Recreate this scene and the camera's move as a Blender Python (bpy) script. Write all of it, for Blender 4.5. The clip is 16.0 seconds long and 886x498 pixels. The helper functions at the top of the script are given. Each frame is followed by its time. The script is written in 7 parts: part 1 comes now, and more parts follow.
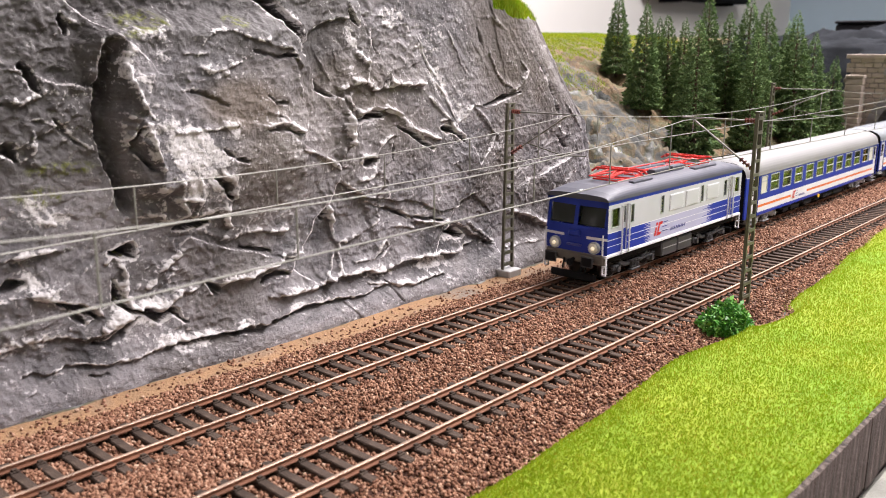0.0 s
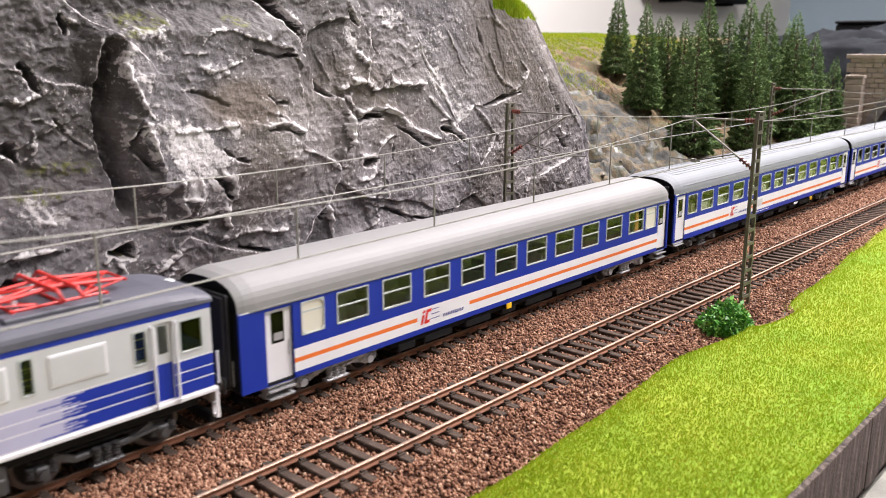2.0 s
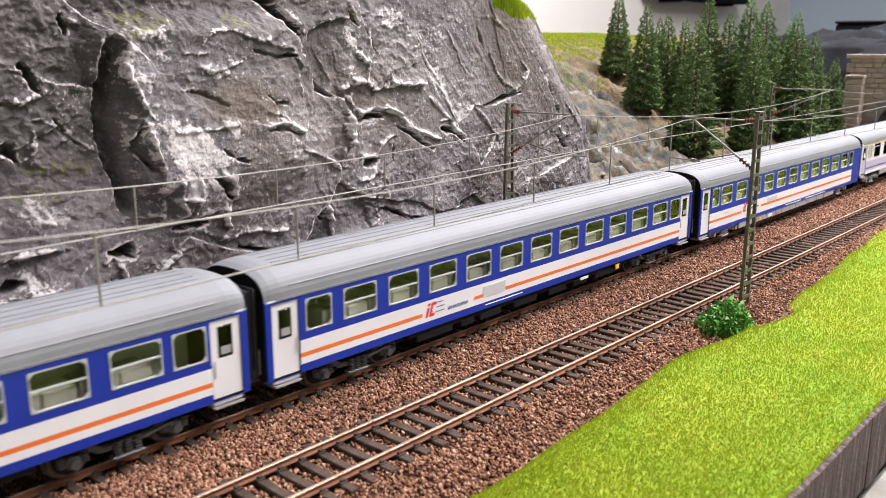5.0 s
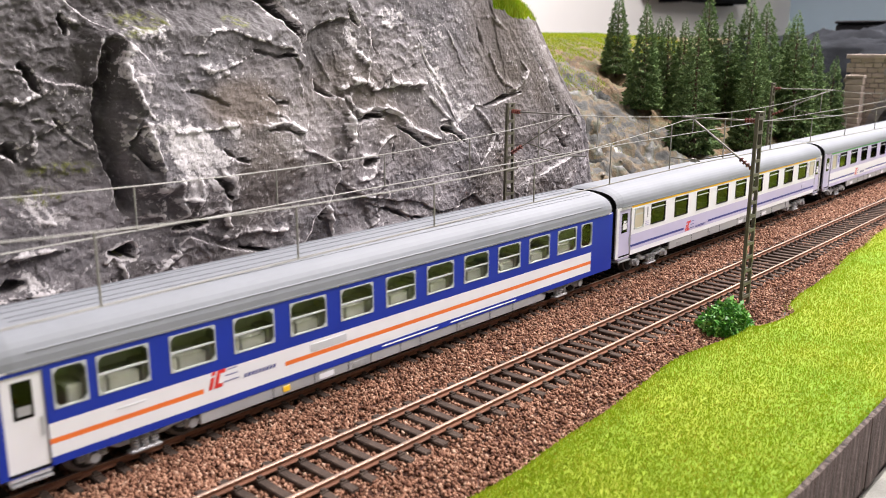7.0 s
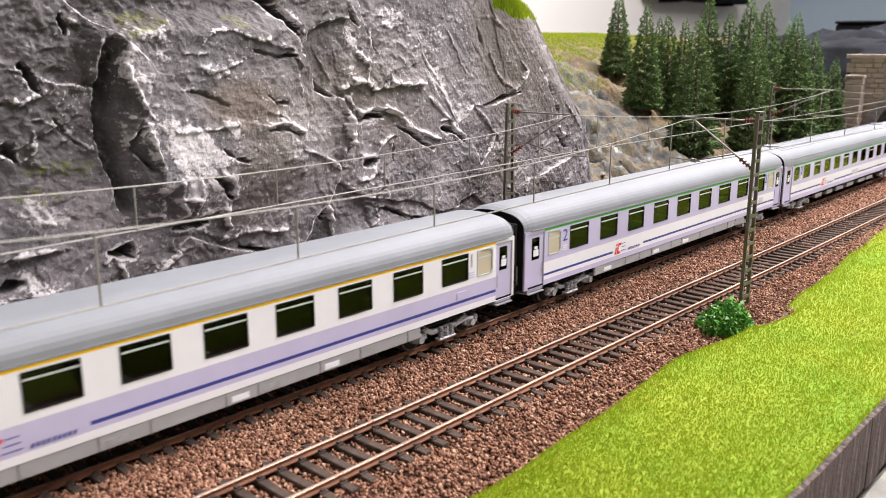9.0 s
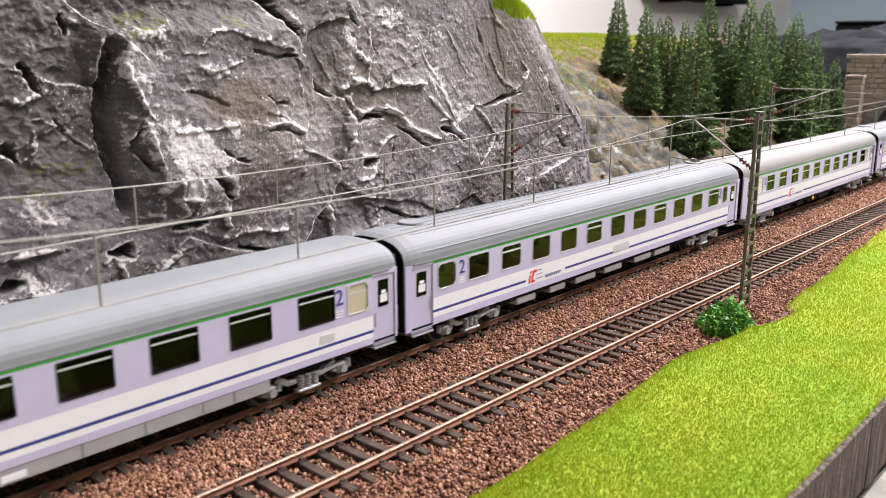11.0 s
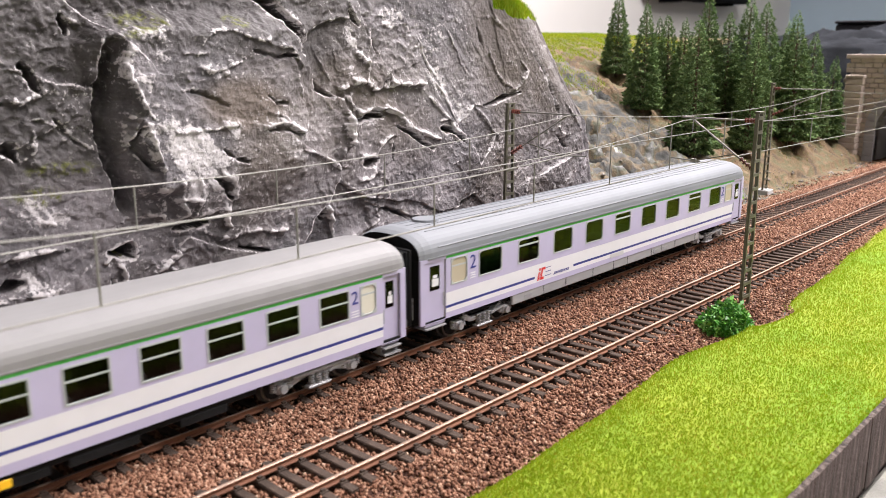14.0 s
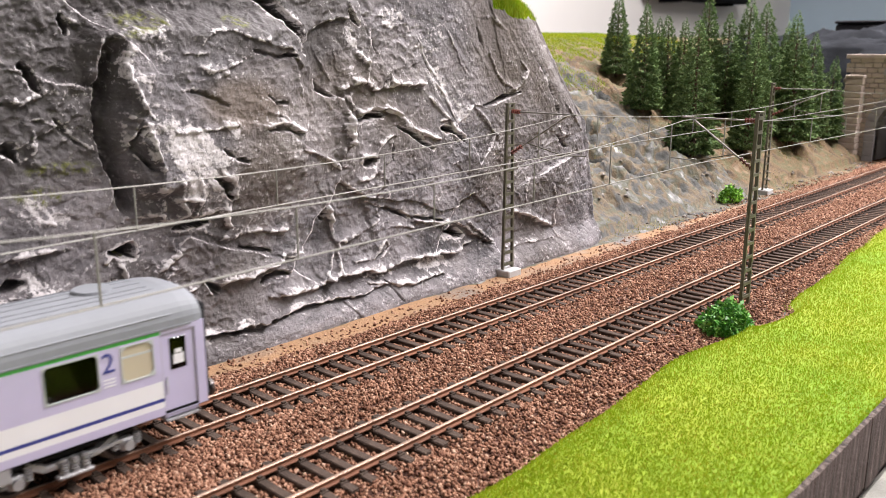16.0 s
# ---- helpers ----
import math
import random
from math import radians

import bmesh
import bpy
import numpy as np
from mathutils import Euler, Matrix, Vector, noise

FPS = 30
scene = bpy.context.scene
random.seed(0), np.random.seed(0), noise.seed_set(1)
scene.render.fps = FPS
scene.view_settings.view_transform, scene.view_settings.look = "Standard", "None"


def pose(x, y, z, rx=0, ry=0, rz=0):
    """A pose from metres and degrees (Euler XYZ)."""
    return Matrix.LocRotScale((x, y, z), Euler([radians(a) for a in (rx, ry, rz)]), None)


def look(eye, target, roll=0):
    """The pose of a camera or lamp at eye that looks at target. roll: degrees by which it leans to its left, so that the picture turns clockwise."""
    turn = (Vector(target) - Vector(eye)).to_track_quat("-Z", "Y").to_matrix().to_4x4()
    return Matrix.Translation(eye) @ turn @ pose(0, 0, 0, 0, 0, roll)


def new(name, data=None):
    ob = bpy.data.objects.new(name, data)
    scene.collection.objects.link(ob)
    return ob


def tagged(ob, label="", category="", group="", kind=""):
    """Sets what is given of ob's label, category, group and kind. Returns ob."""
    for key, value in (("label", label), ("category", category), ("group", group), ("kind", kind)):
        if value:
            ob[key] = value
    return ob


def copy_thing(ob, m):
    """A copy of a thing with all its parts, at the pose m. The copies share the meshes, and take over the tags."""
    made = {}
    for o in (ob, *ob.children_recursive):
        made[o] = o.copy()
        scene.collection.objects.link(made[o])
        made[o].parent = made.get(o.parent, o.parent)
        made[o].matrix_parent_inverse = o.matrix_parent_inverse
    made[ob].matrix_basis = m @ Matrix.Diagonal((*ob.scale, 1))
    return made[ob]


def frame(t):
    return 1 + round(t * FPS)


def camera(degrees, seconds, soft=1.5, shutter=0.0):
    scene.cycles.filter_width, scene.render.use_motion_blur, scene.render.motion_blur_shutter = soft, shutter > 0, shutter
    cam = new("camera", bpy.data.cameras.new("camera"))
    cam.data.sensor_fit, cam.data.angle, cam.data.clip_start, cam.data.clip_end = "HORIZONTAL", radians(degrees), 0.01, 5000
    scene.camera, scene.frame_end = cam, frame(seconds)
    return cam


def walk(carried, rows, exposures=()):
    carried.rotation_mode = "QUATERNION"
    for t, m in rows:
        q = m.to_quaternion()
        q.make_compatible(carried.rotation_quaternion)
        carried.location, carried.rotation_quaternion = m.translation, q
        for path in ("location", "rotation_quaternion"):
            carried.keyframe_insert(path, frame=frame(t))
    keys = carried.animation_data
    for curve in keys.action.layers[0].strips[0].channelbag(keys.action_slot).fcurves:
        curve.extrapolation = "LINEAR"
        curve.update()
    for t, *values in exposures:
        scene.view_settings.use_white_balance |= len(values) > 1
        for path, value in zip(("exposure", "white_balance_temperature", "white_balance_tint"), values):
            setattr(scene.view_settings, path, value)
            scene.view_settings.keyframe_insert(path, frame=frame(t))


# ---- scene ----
# A model railway in 1:87: rail tops at z = 0, the train's track along x at y = 0, the second track at y = -0.0517.
cam = camera(55.0, 16.0, soft=0.8, shutter=0.16)
cam.data.dof.use_dof, cam.data.dof.focus_distance, cam.data.dof.aperture_fstop = True, 0.38, 28.0
EYE = (0.0, -0.2162, 0.1079)
VIEW = look(EYE, (0.7229, 0.4357, -0.1212))
walk(cam, [(0.0, VIEW), (16.0, VIEW)], [(0.0, 0.0), (16.0, 0.0)])

# ---- light: a room with unseen ceiling lamps ----
world = bpy.data.worlds.new("room_air")
scene.world = world
world.use_nodes = True
world.node_tree.nodes["Background"].inputs[0].default_value = (0.8, 0.88, 1.0, 1)
world.node_tree.nodes["Background"].inputs[1].default_value = 0.26
# Key lamp first; the second and third are added fills, front and back.
LAMPS = [((1.12, -0.10, 1.35), (0.55, 0.02, 0.0), 1.1, 0.3, 53.0), ((1.00, -0.95, 1.40), (0.50, 0.0, 0.0), 1.1, 0.3, 36.0),
         ((1.95, 0.15, 1.45), (1.6, 0.15, 0.0), 1.2, 0.3, 44.0)]
for place, aim, long_side, short_side, power in LAMPS:
    lamp = new("unseen_ceiling_light", bpy.data.lights.new("unseen_ceiling_light", "AREA"))
    lamp.data.shape, lamp.data.size, lamp.data.size_y, lamp.data.energy = "RECTANGLE", long_side, short_side, power
    lamp.data.color = (1.0, 0.935, 0.95)
    lamp.matrix_world = look(place, aim)


# ---- materials ----
def mat(name, color, rough=0.5, metal=0.0, vary=0.15, scale=200.0, bump=0.0, bump_scale=800.0, per=None, spec=0.5, coat=0.0):
    """A painted or natural surface: two scales of colour variation, roughness variation and fine relief."""
    m = bpy.data.materials.new(name)
    m.use_nodes = True
    nt = m.node_tree
    n, l = nt.nodes, nt.links
    b = n["Principled BSDF"]
    b.inputs["Roughness"].default_value = rough
    b.inputs["Metallic"].default_value = metal
    b.inputs["Specular IOR Level"].default_value = spec
    b.inputs["Coat Weight"].default_value = coat
    geo = n.new("ShaderNodeNewGeometry")
    co = n.new("ShaderNodeTexCoord").outputs["Object"]
    n1 = n.new("ShaderNodeTexNoise")
    n1.inputs["Scale"].default_value, n1.inputs["Detail"].default_value = scale, 6
    n2 = n.new("ShaderNodeTexNoise")
    n2.inputs["Scale"].default_value, n2.inputs["Detail"].default_value = scale * 0.12, 3
    l.new(co, n1.inputs["Vector"]), l.new(co, n2.inputs["Vector"])
    add = n.new("ShaderNodeMath")
    add.operation = "ADD"
    l.new(n1.outputs["Fac"], add.inputs[0]), l.new(n2.outputs["Fac"], add.inputs[1])
    val = n.new("ShaderNodeMapRange")
    val.inputs["From Min"].default_value, val.inputs["From Max"].default_value = 0.6, 1.4
    val.inputs["To Min"].default_value, val.inputs["To Max"].default_value = 1 - vary, 1 + vary
    l.new(add.outputs[0], val.inputs["Value"])
    last = val.outputs[0]
    if per:
        r = n.new("ShaderNodeMapRange")
        r.inputs["To Min"].default_value, r.inputs["To Max"].default_value = 1 - per, 1 + per
        source = geo.outputs["Random Per Island"]
        l.new(source, r.inputs["Value"])
        k = n.new("ShaderNodeMath")
        k.operation = "MULTIPLY"
        l.new(last, k.inputs[0]), l.new(r.outputs[0], k.inputs[1])
        last = k.outputs[0]
    mul = n.new("ShaderNodeVectorMath")
    mul.operation = "SCALE"
    mul.inputs[0].default_value = color[:3]
    l.new(last, mul.inputs["Scale"])
    l.new(mul.outputs[0], b.inputs["Base Color"])
    rr = n.new("ShaderNodeMapRange")
    rr.inputs["To Min"].default_value, rr.inputs["To Max"].default_value = rough * 0.8, min(1, rough * 1.2)
    l.new(n1.outputs["Fac"], rr.inputs["Value"]), l.new(rr.outputs[0], b.inputs["Roughness"])
    if bump:
        n3 = n.new("ShaderNodeTexNoise")
        n3.inputs["Scale"].default_value, n3.inputs["Detail"].default_value = bump_scale, 5
        l.new(co, n3.inputs["Vector"])
        bp = n.new("ShaderNodeBump")
        bp.inputs["Strength"].default_value, bp.inputs["Distance"].default_value = bump, 0.001
        l.new(n3.outputs["Fac"], bp.inputs["Height"]), l.new(bp.outputs[0], b.inputs["Normal"])
    return m


def ramp_mat(name, stops, rough=0.8, island=False, noise_scale=60.0, bump=0.4, bump_scale=900.0, detail=8, spec=0.3, patch=(0.55, 0.5, 0.45), stretch=None):
    """A surface whose colours run through stops, by noise or by a random value for each loose piece."""
    m = mat(name, (1, 1, 1), rough, bump=bump, bump_scale=bump_scale, spec=spec)
    n, l = m.node_tree.nodes, m.node_tree.links
    b = n["Principled BSDF"]
    cr = n.new("ShaderNodeValToRGB")
    while len(cr.color_ramp.elements) < len(stops):
        cr.color_ramp.elements.new(0.5)
    for e, (at, c) in zip(cr.color_ramp.elements, stops):
        e.position, e.color = at, (*c, 1)
    nz = n.new("ShaderNodeTexNoise")
    nz.inputs["Scale"].default_value, nz.inputs["Detail"].default_value = noise_scale, detail
    l.new(n.new("ShaderNodeTexCoord").outputs["Object"], nz.inputs["Vector"])
    if stretch:
        mp = n.new("ShaderNodeMapping")
        mp.inputs["Scale"].default_value = stretch
        l.new(n.new("ShaderNodeTexCoord").outputs["Object"], mp.inputs["Vector"]), l.new(mp.outputs[0], nz.inputs["Vector"])
    if island:
        l.new(n.new("ShaderNodeNewGeometry").outputs["Random Per Island"], cr.inputs[0])
        mx = n.new("ShaderNodeMix")
        mx.data_type, mx.blend_type = "RGBA", "MULTIPLY"
        mx.inputs[0].default_value = 0.5
        r2 = n.new("ShaderNodeValToRGB")
        r2.color_ramp.elements[0].position, r2.color_ramp.elements[1].position = 0.3, 0.65
        r2.color_ramp.elements[0].color = (*patch, 1)
        l.new(nz.outputs["Fac"], r2.inputs[0]), l.new(cr.outputs[0], mx.inputs[6]), l.new(r2.outputs[0], mx.inputs[7])
        l.new(mx.outputs[2], b.inputs["Base Color"])
    else:
        l.new(nz.outputs["Fac"], cr.inputs[0]), l.new(cr.outputs[0], b.inputs["Base Color"])
    return m


def rock_material():
    """Grey painted plaster rock: darker upper face, olive stains, dry-brushed pale paint where the attribute 'worn'
    says, taken off as painted shade on flank and cleft.
    """
    m = bpy.data.materials.new("painted_rock")
    m.use_nodes = True
    n, l = m.node_tree.nodes, m.node_tree.links
    b = n["Principled BSDF"]
    b.inputs["Roughness"].default_value, b.inputs["Specular IOR Level"].default_value = 0.55, 0.35
    co = n.new("ShaderNodeTexCoord").outputs["Object"]

    def nz(scale, detail, stretch=None, rot=0.0):
        t = n.new("ShaderNodeTexNoise")
        t.inputs["Scale"].default_value, t.inputs["Detail"].default_value, t.inputs["Roughness"].default_value = scale, detail, 0.62
        if stretch:
            mp = n.new("ShaderNodeMapping")
            mp.inputs["Scale"].default_value, mp.inputs["Rotation"].default_value = stretch, (0, rot, 0)
            l.new(co, mp.inputs["Vector"]), l.new(mp.outputs[0], t.inputs["Vector"])
        else:
            l.new(co, t.inputs["Vector"])
        return t.outputs["Fac"]

    def ramp(src, a, c, ca=(0, 0, 0), cc=(1, 1, 1)):
        r = n.new("ShaderNodeValToRGB")
        r.color_ramp.elements[0].position, r.color_ramp.elements[1].position = a, c
        r.color_ramp.elements[0].color, r.color_ramp.elements[1].color = (*ca, 1), (*cc, 1)
        l.new(src, r.inputs[0])
        return r.outputs[0]

    def mix(f, a, c):
        x = n.new("ShaderNodeMix")
        x.data_type = "RGBA"
        l.new(f, x.inputs[0]), l.new(a, x.inputs[6]), l.new(c, x.inputs[7])
        return x.outputs[2]

    def math2(op, a, c):
        x = n.new("ShaderNodeMath")
        x.operation, x.use_clamp = op, True
        l.new(a, x.inputs[0])
        if isinstance(c, float):
            x.inputs[1].default_value = c
        else:
            l.new(c, x.inputs[1])
        return x.outputs[0]

    def rgb(c):
        x = n.new("ShaderNodeRGB")
        x.outputs[0].default_value = (*c, 1)
        return x.outputs[0]

    base = ramp(nz(42, 10), 0.34, 0.66, (0.044, 0.041, 0.045), (0.225, 0.208, 0.218))
    base = mix(ramp(nz(9, 4), 0.5, 0.7), base, rgb((0.115, 0.097, 0.086)))
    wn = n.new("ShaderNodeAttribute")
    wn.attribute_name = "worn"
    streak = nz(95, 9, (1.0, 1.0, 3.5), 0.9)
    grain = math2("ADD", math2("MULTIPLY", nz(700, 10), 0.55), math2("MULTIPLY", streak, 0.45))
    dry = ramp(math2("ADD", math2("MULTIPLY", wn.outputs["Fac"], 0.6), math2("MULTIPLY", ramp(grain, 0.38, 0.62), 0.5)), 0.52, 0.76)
    fleck = math2("MULTIPLY", ramp(nz(520, 4), 0.60, 0.65), ramp(nz(22, 3), 0.38, 0.60))
    haze = math2("MULTIPLY", ramp(nz(16, 5), 0.48, 0.75), ramp(streak, 0.44, 0.68))
    white = math2("ADD", math2("ADD", dry, math2("MULTIPLY", haze, 0.55)), math2("MULTIPLY", fleck, 0.7))
    for name, tint in (("dark_tone", (0.062, 0.056, 0.056)), ("stain", (0.150, 0.120, 0.098))):
        paint = n.new("ShaderNodeAttribute")
        paint.attribute_name = name
        base = mix(paint.outputs["Fac"], base, rgb(tint))
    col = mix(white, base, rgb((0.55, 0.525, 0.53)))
    green = n.new("ShaderNodeAttribute")
    green.attribute_name = "mossy"
    moss = math2("MULTIPLY", ramp(math2("ADD", math2("MULTIPLY", green.outputs["Fac"], 0.5), math2("MULTIPLY", nz(60, 6), 0.5)), 0.48, 0.66), ramp(nz(400, 3), 0.46, 0.62))
    col = mix(moss, col, rgb((0.13, 0.14, 0.03)))
    l.new(col, b.inputs["Base Color"])
    bp = n.new("ShaderNodeBump")
    bp.inputs["Strength"].default_value, bp.inputs["Distance"].default_value = 1.0, 0.0026
    def chips(scale):
        vo = n.new("ShaderNodeTexVoronoi")
        vo.inputs["Scale"].default_value = scale
        mixv = n.new("ShaderNodeVectorMath")
        mixv.operation = "MULTIPLY_ADD"
        t = n.new("ShaderNodeTexNoise")
        t.inputs["Scale"].default_value, t.inputs["Detail"].default_value = scale * 1.4, 4
        l.new(co, t.inputs["Vector"])
        l.new(t.outputs["Color"], mixv.inputs[0])
        mixv.inputs[1].default_value = (0.8 / scale,) * 3
        l.new(co, mixv.inputs[2]), l.new(mixv.outputs[0], vo.inputs["Vector"])
        return vo.outputs["Distance"]

    hsum = math2("ADD", math2("ADD", math2("MULTIPLY", nz(420, 10), 0.40), math2("MULTIPLY", streak, 0.3)), math2("ADD", math2("MULTIPLY", chips(110), 0.12), math2("MULTIPLY", chips(360), 0.14)))
    l.new(hsum, bp.inputs["Height"]), l.new(bp.outputs[0], b.inputs["Normal"])
    return m


def glass_mat(name, color, rough=0.04, alpha_mix=1.0):
    m = mat(name, color, rough)
    b = m.node_tree.nodes["Principled BSDF"]
    b.inputs["Transmission Weight"].default_value = alpha_mix
    b.inputs["IOR"].default_value = 1.3
    return m


M = {}
M["rock"] = rock_material()
M["ballast"] = ramp_mat("ballast_stone", [(0.0, (0.080, 0.034, 0.021)), (0.3, (0.18, 0.086, 0.053)), (0.7, (0.285, 0.150, 0.096)), (0.94, (0.39, 0.235, 0.16)), (1.0, (0.48, 0.34, 0.25))], 0.8, True, 45.0, bump=0.2, spec=0.15)
M["bed"] = ramp_mat("ballast_bed", [(0.3, (0.05, 0.025, 0.018)), (0.7, (0.17, 0.08, 0.055))], 0.9, False, 500.0, bump=0.8)
M["sleeper"] = mat("dark_plastic_sleeper", (0.062, 0.045, 0.036), 0.85, vary=0.5, bump=0.4, bump_scale=1500, spec=0.1)
M["rail_top"] = mat("worn_rail_top", (0.35, 0.25, 0.19), 0.42, 0.55, 0.45, 60)
M["rail_side"] = mat("rusty_rail_side", (0.15, 0.066, 0.038), 0.7, 0.0, 0.5, 60, spec=0.2)
M["turf"] = ramp_mat("turf_mat", [(0.3, (0.150, 0.28, 0.014)), (0.5, (0.215, 0.310, 0.018)), (0.7, (0.285, 0.325, 0.023))], 0.9, False, 16.0, bump=0.1)
M["blade"] = ramp_mat("grass_fibre", [(0.0, (0.225, 0.325, 0.015)), (0.45, (0.258, 0.340, 0.018)), (0.82, (0.295, 0.352, 0.022)), (1.0, (0.40, 0.315, 0.04))], 0.85, True, 38.0, bump=0.0, spec=0.05, patch=(0.62, 0.86, 0.5))
# thin fibres let light through
nt = M["blade"].node_tree
thin, blend = nt.nodes.new("ShaderNodeBsdfTranslucent"), nt.nodes.new("ShaderNodeMixShader")
fibre = nt.nodes["Principled BSDF"]
nt.links.new(fibre.inputs["Base Color"].links[0].from_socket, thin.inputs["Color"])
nt.links.new(fibre.outputs[0], blend.inputs[1]), nt.links.new(thin.outputs[0], blend.inputs[2])
nt.links.new(blend.outputs[0], nt.nodes["Material Output"].inputs["Surface"])
blend.inputs[0].default_value = 0.5
M["dry_blade"] = ramp_mat("dry_grass_fibre", [(0.0, (0.16, 0.17, 0.04)), (0.6, (0.30, 0.30, 0.08)), (1.0, (0.42, 0.36, 0.14))], 0.7, True, 30.0, bump=0.0)
M["rubble"] = ramp_mat("rubble_stone", [(0.0, (0.10, 0.09, 0.08)), (0.5, (0.18, 0.16, 0.14)), (0.85, (0.30, 0.28, 0.26)), (1.0, (0.26, 0.15, 0.10))], 0.85, True, 60.0, bump=0.3)
M["needle"] = ramp_mat("conifer_needles", [(0.0, (0.075, 0.125, 0.060)), (0.5, (0.150, 0.235, 0.090)), (0.85, (0.19, 0.275, 0.11)), (1.0, (0.22, 0.29, 0.125))], 0.95, True, 40.0, bump=0.0, spec=0.04)
M["leaf"] = ramp_mat("bush_leaves", [(0.0, (0.03, 0.12, 0.02)), (0.5, (0.10, 0.33, 0.05)), (0.8, (0.22, 0.48, 0.09)), (1.0, (0.42, 0.62, 0.22))], 0.45, True, 90.0, bump=0.0)
M["leaf_light"] = ramp_mat("bright_bush_leaves", [(0.0, (0.05, 0.16, 0.01)), (0.5, (0.12, 0.34, 0.02)), (1.0, (0.25, 0.5, 0.05))], 0.6, True, 90.0, bump=0.0)
M["bark"] = mat("brown_bark", (0.09, 0.055, 0.035), 0.9, vary=0.4, bump=0.6)
M["fascia"] = ramp_mat("dark_wood_fascia", [(0.32, (0.018, 0.013, 0.011)), (0.46, (0.055, 0.039, 0.034)), (0.58, (0.092, 0.068, 0.060)), (0.74, (0.18, 0.145, 0.13))], 0.8, False, 420.0, bump=0.6, stretch=(1.0, 1.0, 0.10))
M["ledge"] = ramp_mat("pale_ledge", [(0.3, (0.20, 0.20, 0.18)), (0.7, (0.36, 0.35, 0.31))], 0.7, False, 80.0)
M["mast"] = mat("olive_grey_mast_paint", (0.105, 0.10, 0.07), 0.5, 0.15, 0.2, 300)
M["wire"] = mat("tinned_wire", (0.25, 0.245, 0.225), 0.5, 0.3, 0.15)
M["insulator"] = mat("brown_insulator", (0.13, 0.035, 0.025), 0.3)
M["concrete"] = mat("pale_concrete", (0.42, 0.42, 0.42), 0.85, vary=0.15, bump=0.3)
M["masonry"] = mat("sandstone_block", (0.32, 0.265, 0.225), 0.85, vary=0.2, bump=0.4, per=0.18)
M["mortar"] = mat("grey_mortar", (0.20, 0.18, 0.165), 0.9)
M["arch"] = mat("grey_arch_stone", (0.23, 0.22, 0.23), 0.85, bump=0.3, per=0.1)
M["wall"] = mat("matt_white_wall", (0.80, 0.78, 0.75), 0.9, vary=0.04, scale=6)
M["wall_blue"] = mat("pale_blue_wall", (0.52, 0.66, 0.78), 0.9, vary=0.05, scale=6)
M["floor"] = mat("grey_floor", (0.25, 0.24, 0.23), 0.7, scale=10)
M["ceiling"] = mat("white_ceiling", (0.75, 0.75, 0.74), 0.9, vary=0.03, scale=6)
M["black"] = mat("black_shelf", (0.012, 0.012, 0.014), 0.8, spec=0.08)
# train
M["blue"] = mat("deep_blue_paint", (0.012, 0.032, 0.30), 0.4, vary=0.06, spec=0.3)
M["white"] = mat("off_white_paint", (0.70, 0.70, 0.735), 0.4, vary=0.04)
M["orange"] = mat("orange_stripe", (0.72, 0.16, 0.03), 0.4, vary=0.05)
M["lilac"] = mat("lilac_grey_paint", (0.46, 0.43, 0.60), 0.4, vary=0.05)
M["navy"] = mat("navy_stripe", (0.03, 0.04, 0.22), 0.4, vary=0.05)
M["yellow"] = mat("yellow_stripe", (0.85, 0.50, 0.02), 0.4, vary=0.05)
M["green"] = mat("green_stripe", (0.06, 0.38, 0.07), 0.4, vary=0.05)
M["roof"] = mat("silver_grey_roof", (0.195, 0.207, 0.225), 0.60, 0.0, 0.10, 120, spec=0.2)
M["skirt"] = mat("grey_skirt", (0.30, 0.30, 0.31), 0.45, vary=0.1)
M["under"] = mat("black_underframe", (0.014, 0.014, 0.015), 0.7, vary=0.3, scale=500, spec=0.12)
M["bogie"] = mat("grey_bogie_metal", (0.32, 0.32, 0.33), 0.5, 0.2, 0.3, 500)
M["bogie_dark"] = mat("dark_bogie", (0.06, 0.06, 0.063), 0.5, 0.1, 0.3, 500)
M["wheel"] = mat("steel_wheel", (0.12, 0.11, 0.105), 0.4, 0.7, 0.2)
M["bellows"] = mat("dark_grey_bellows_rubber", (0.035, 0.035, 0.038), 0.8, spec=0.15)
M["rubber"] = mat("black_rubber", (0.010, 0.010, 0.011), 0.85, spec=0.12)
M["frame"] = mat("pale_window_frame", (0.42, 0.45, 0.45), 0.4, 0.0, 0.06)
M["glass"] = glass_mat("greenish_window_glass", (0.66, 0.69, 0.60))
M["glass_smoke"] = glass_mat("smoky_brown_window_glass", (0.42, 0.38, 0.28))
M["glass_dark"] = glass_mat("dark_tinted_glass", (0.15, 0.15, 0.14))
M["frosted"] = mat("cream_frosted_pane", (0.62, 0.60, 0.52), 0.35, vary=0.03)
M["beige_pane"] = mat("beige_frosted_pane", (0.45, 0.40, 0.30), 0.35, vary=0.03)
M["seat"] = mat("pale_grey_seat", (0.38, 0.37, 0.35), 0.7, vary=0.1)
M["seat_mid"] = mat("grey_seat", (0.26, 0.27, 0.25), 0.7, vary=0.1)
M["seat_tan"] = mat("tan_seat", (0.42, 0.34, 0.16), 0.7, vary=0.1)
M["seat_dark"] = mat("dark_seat", (0.06, 0.06, 0.055), 0.7, vary=0.1)
M["inner"] = mat("pale_green_interior", (0.42, 0.45, 0.36), 0.8)
M["inner_dark"] = mat("dark_interior", (0.05, 0.05, 0.045), 0.8)
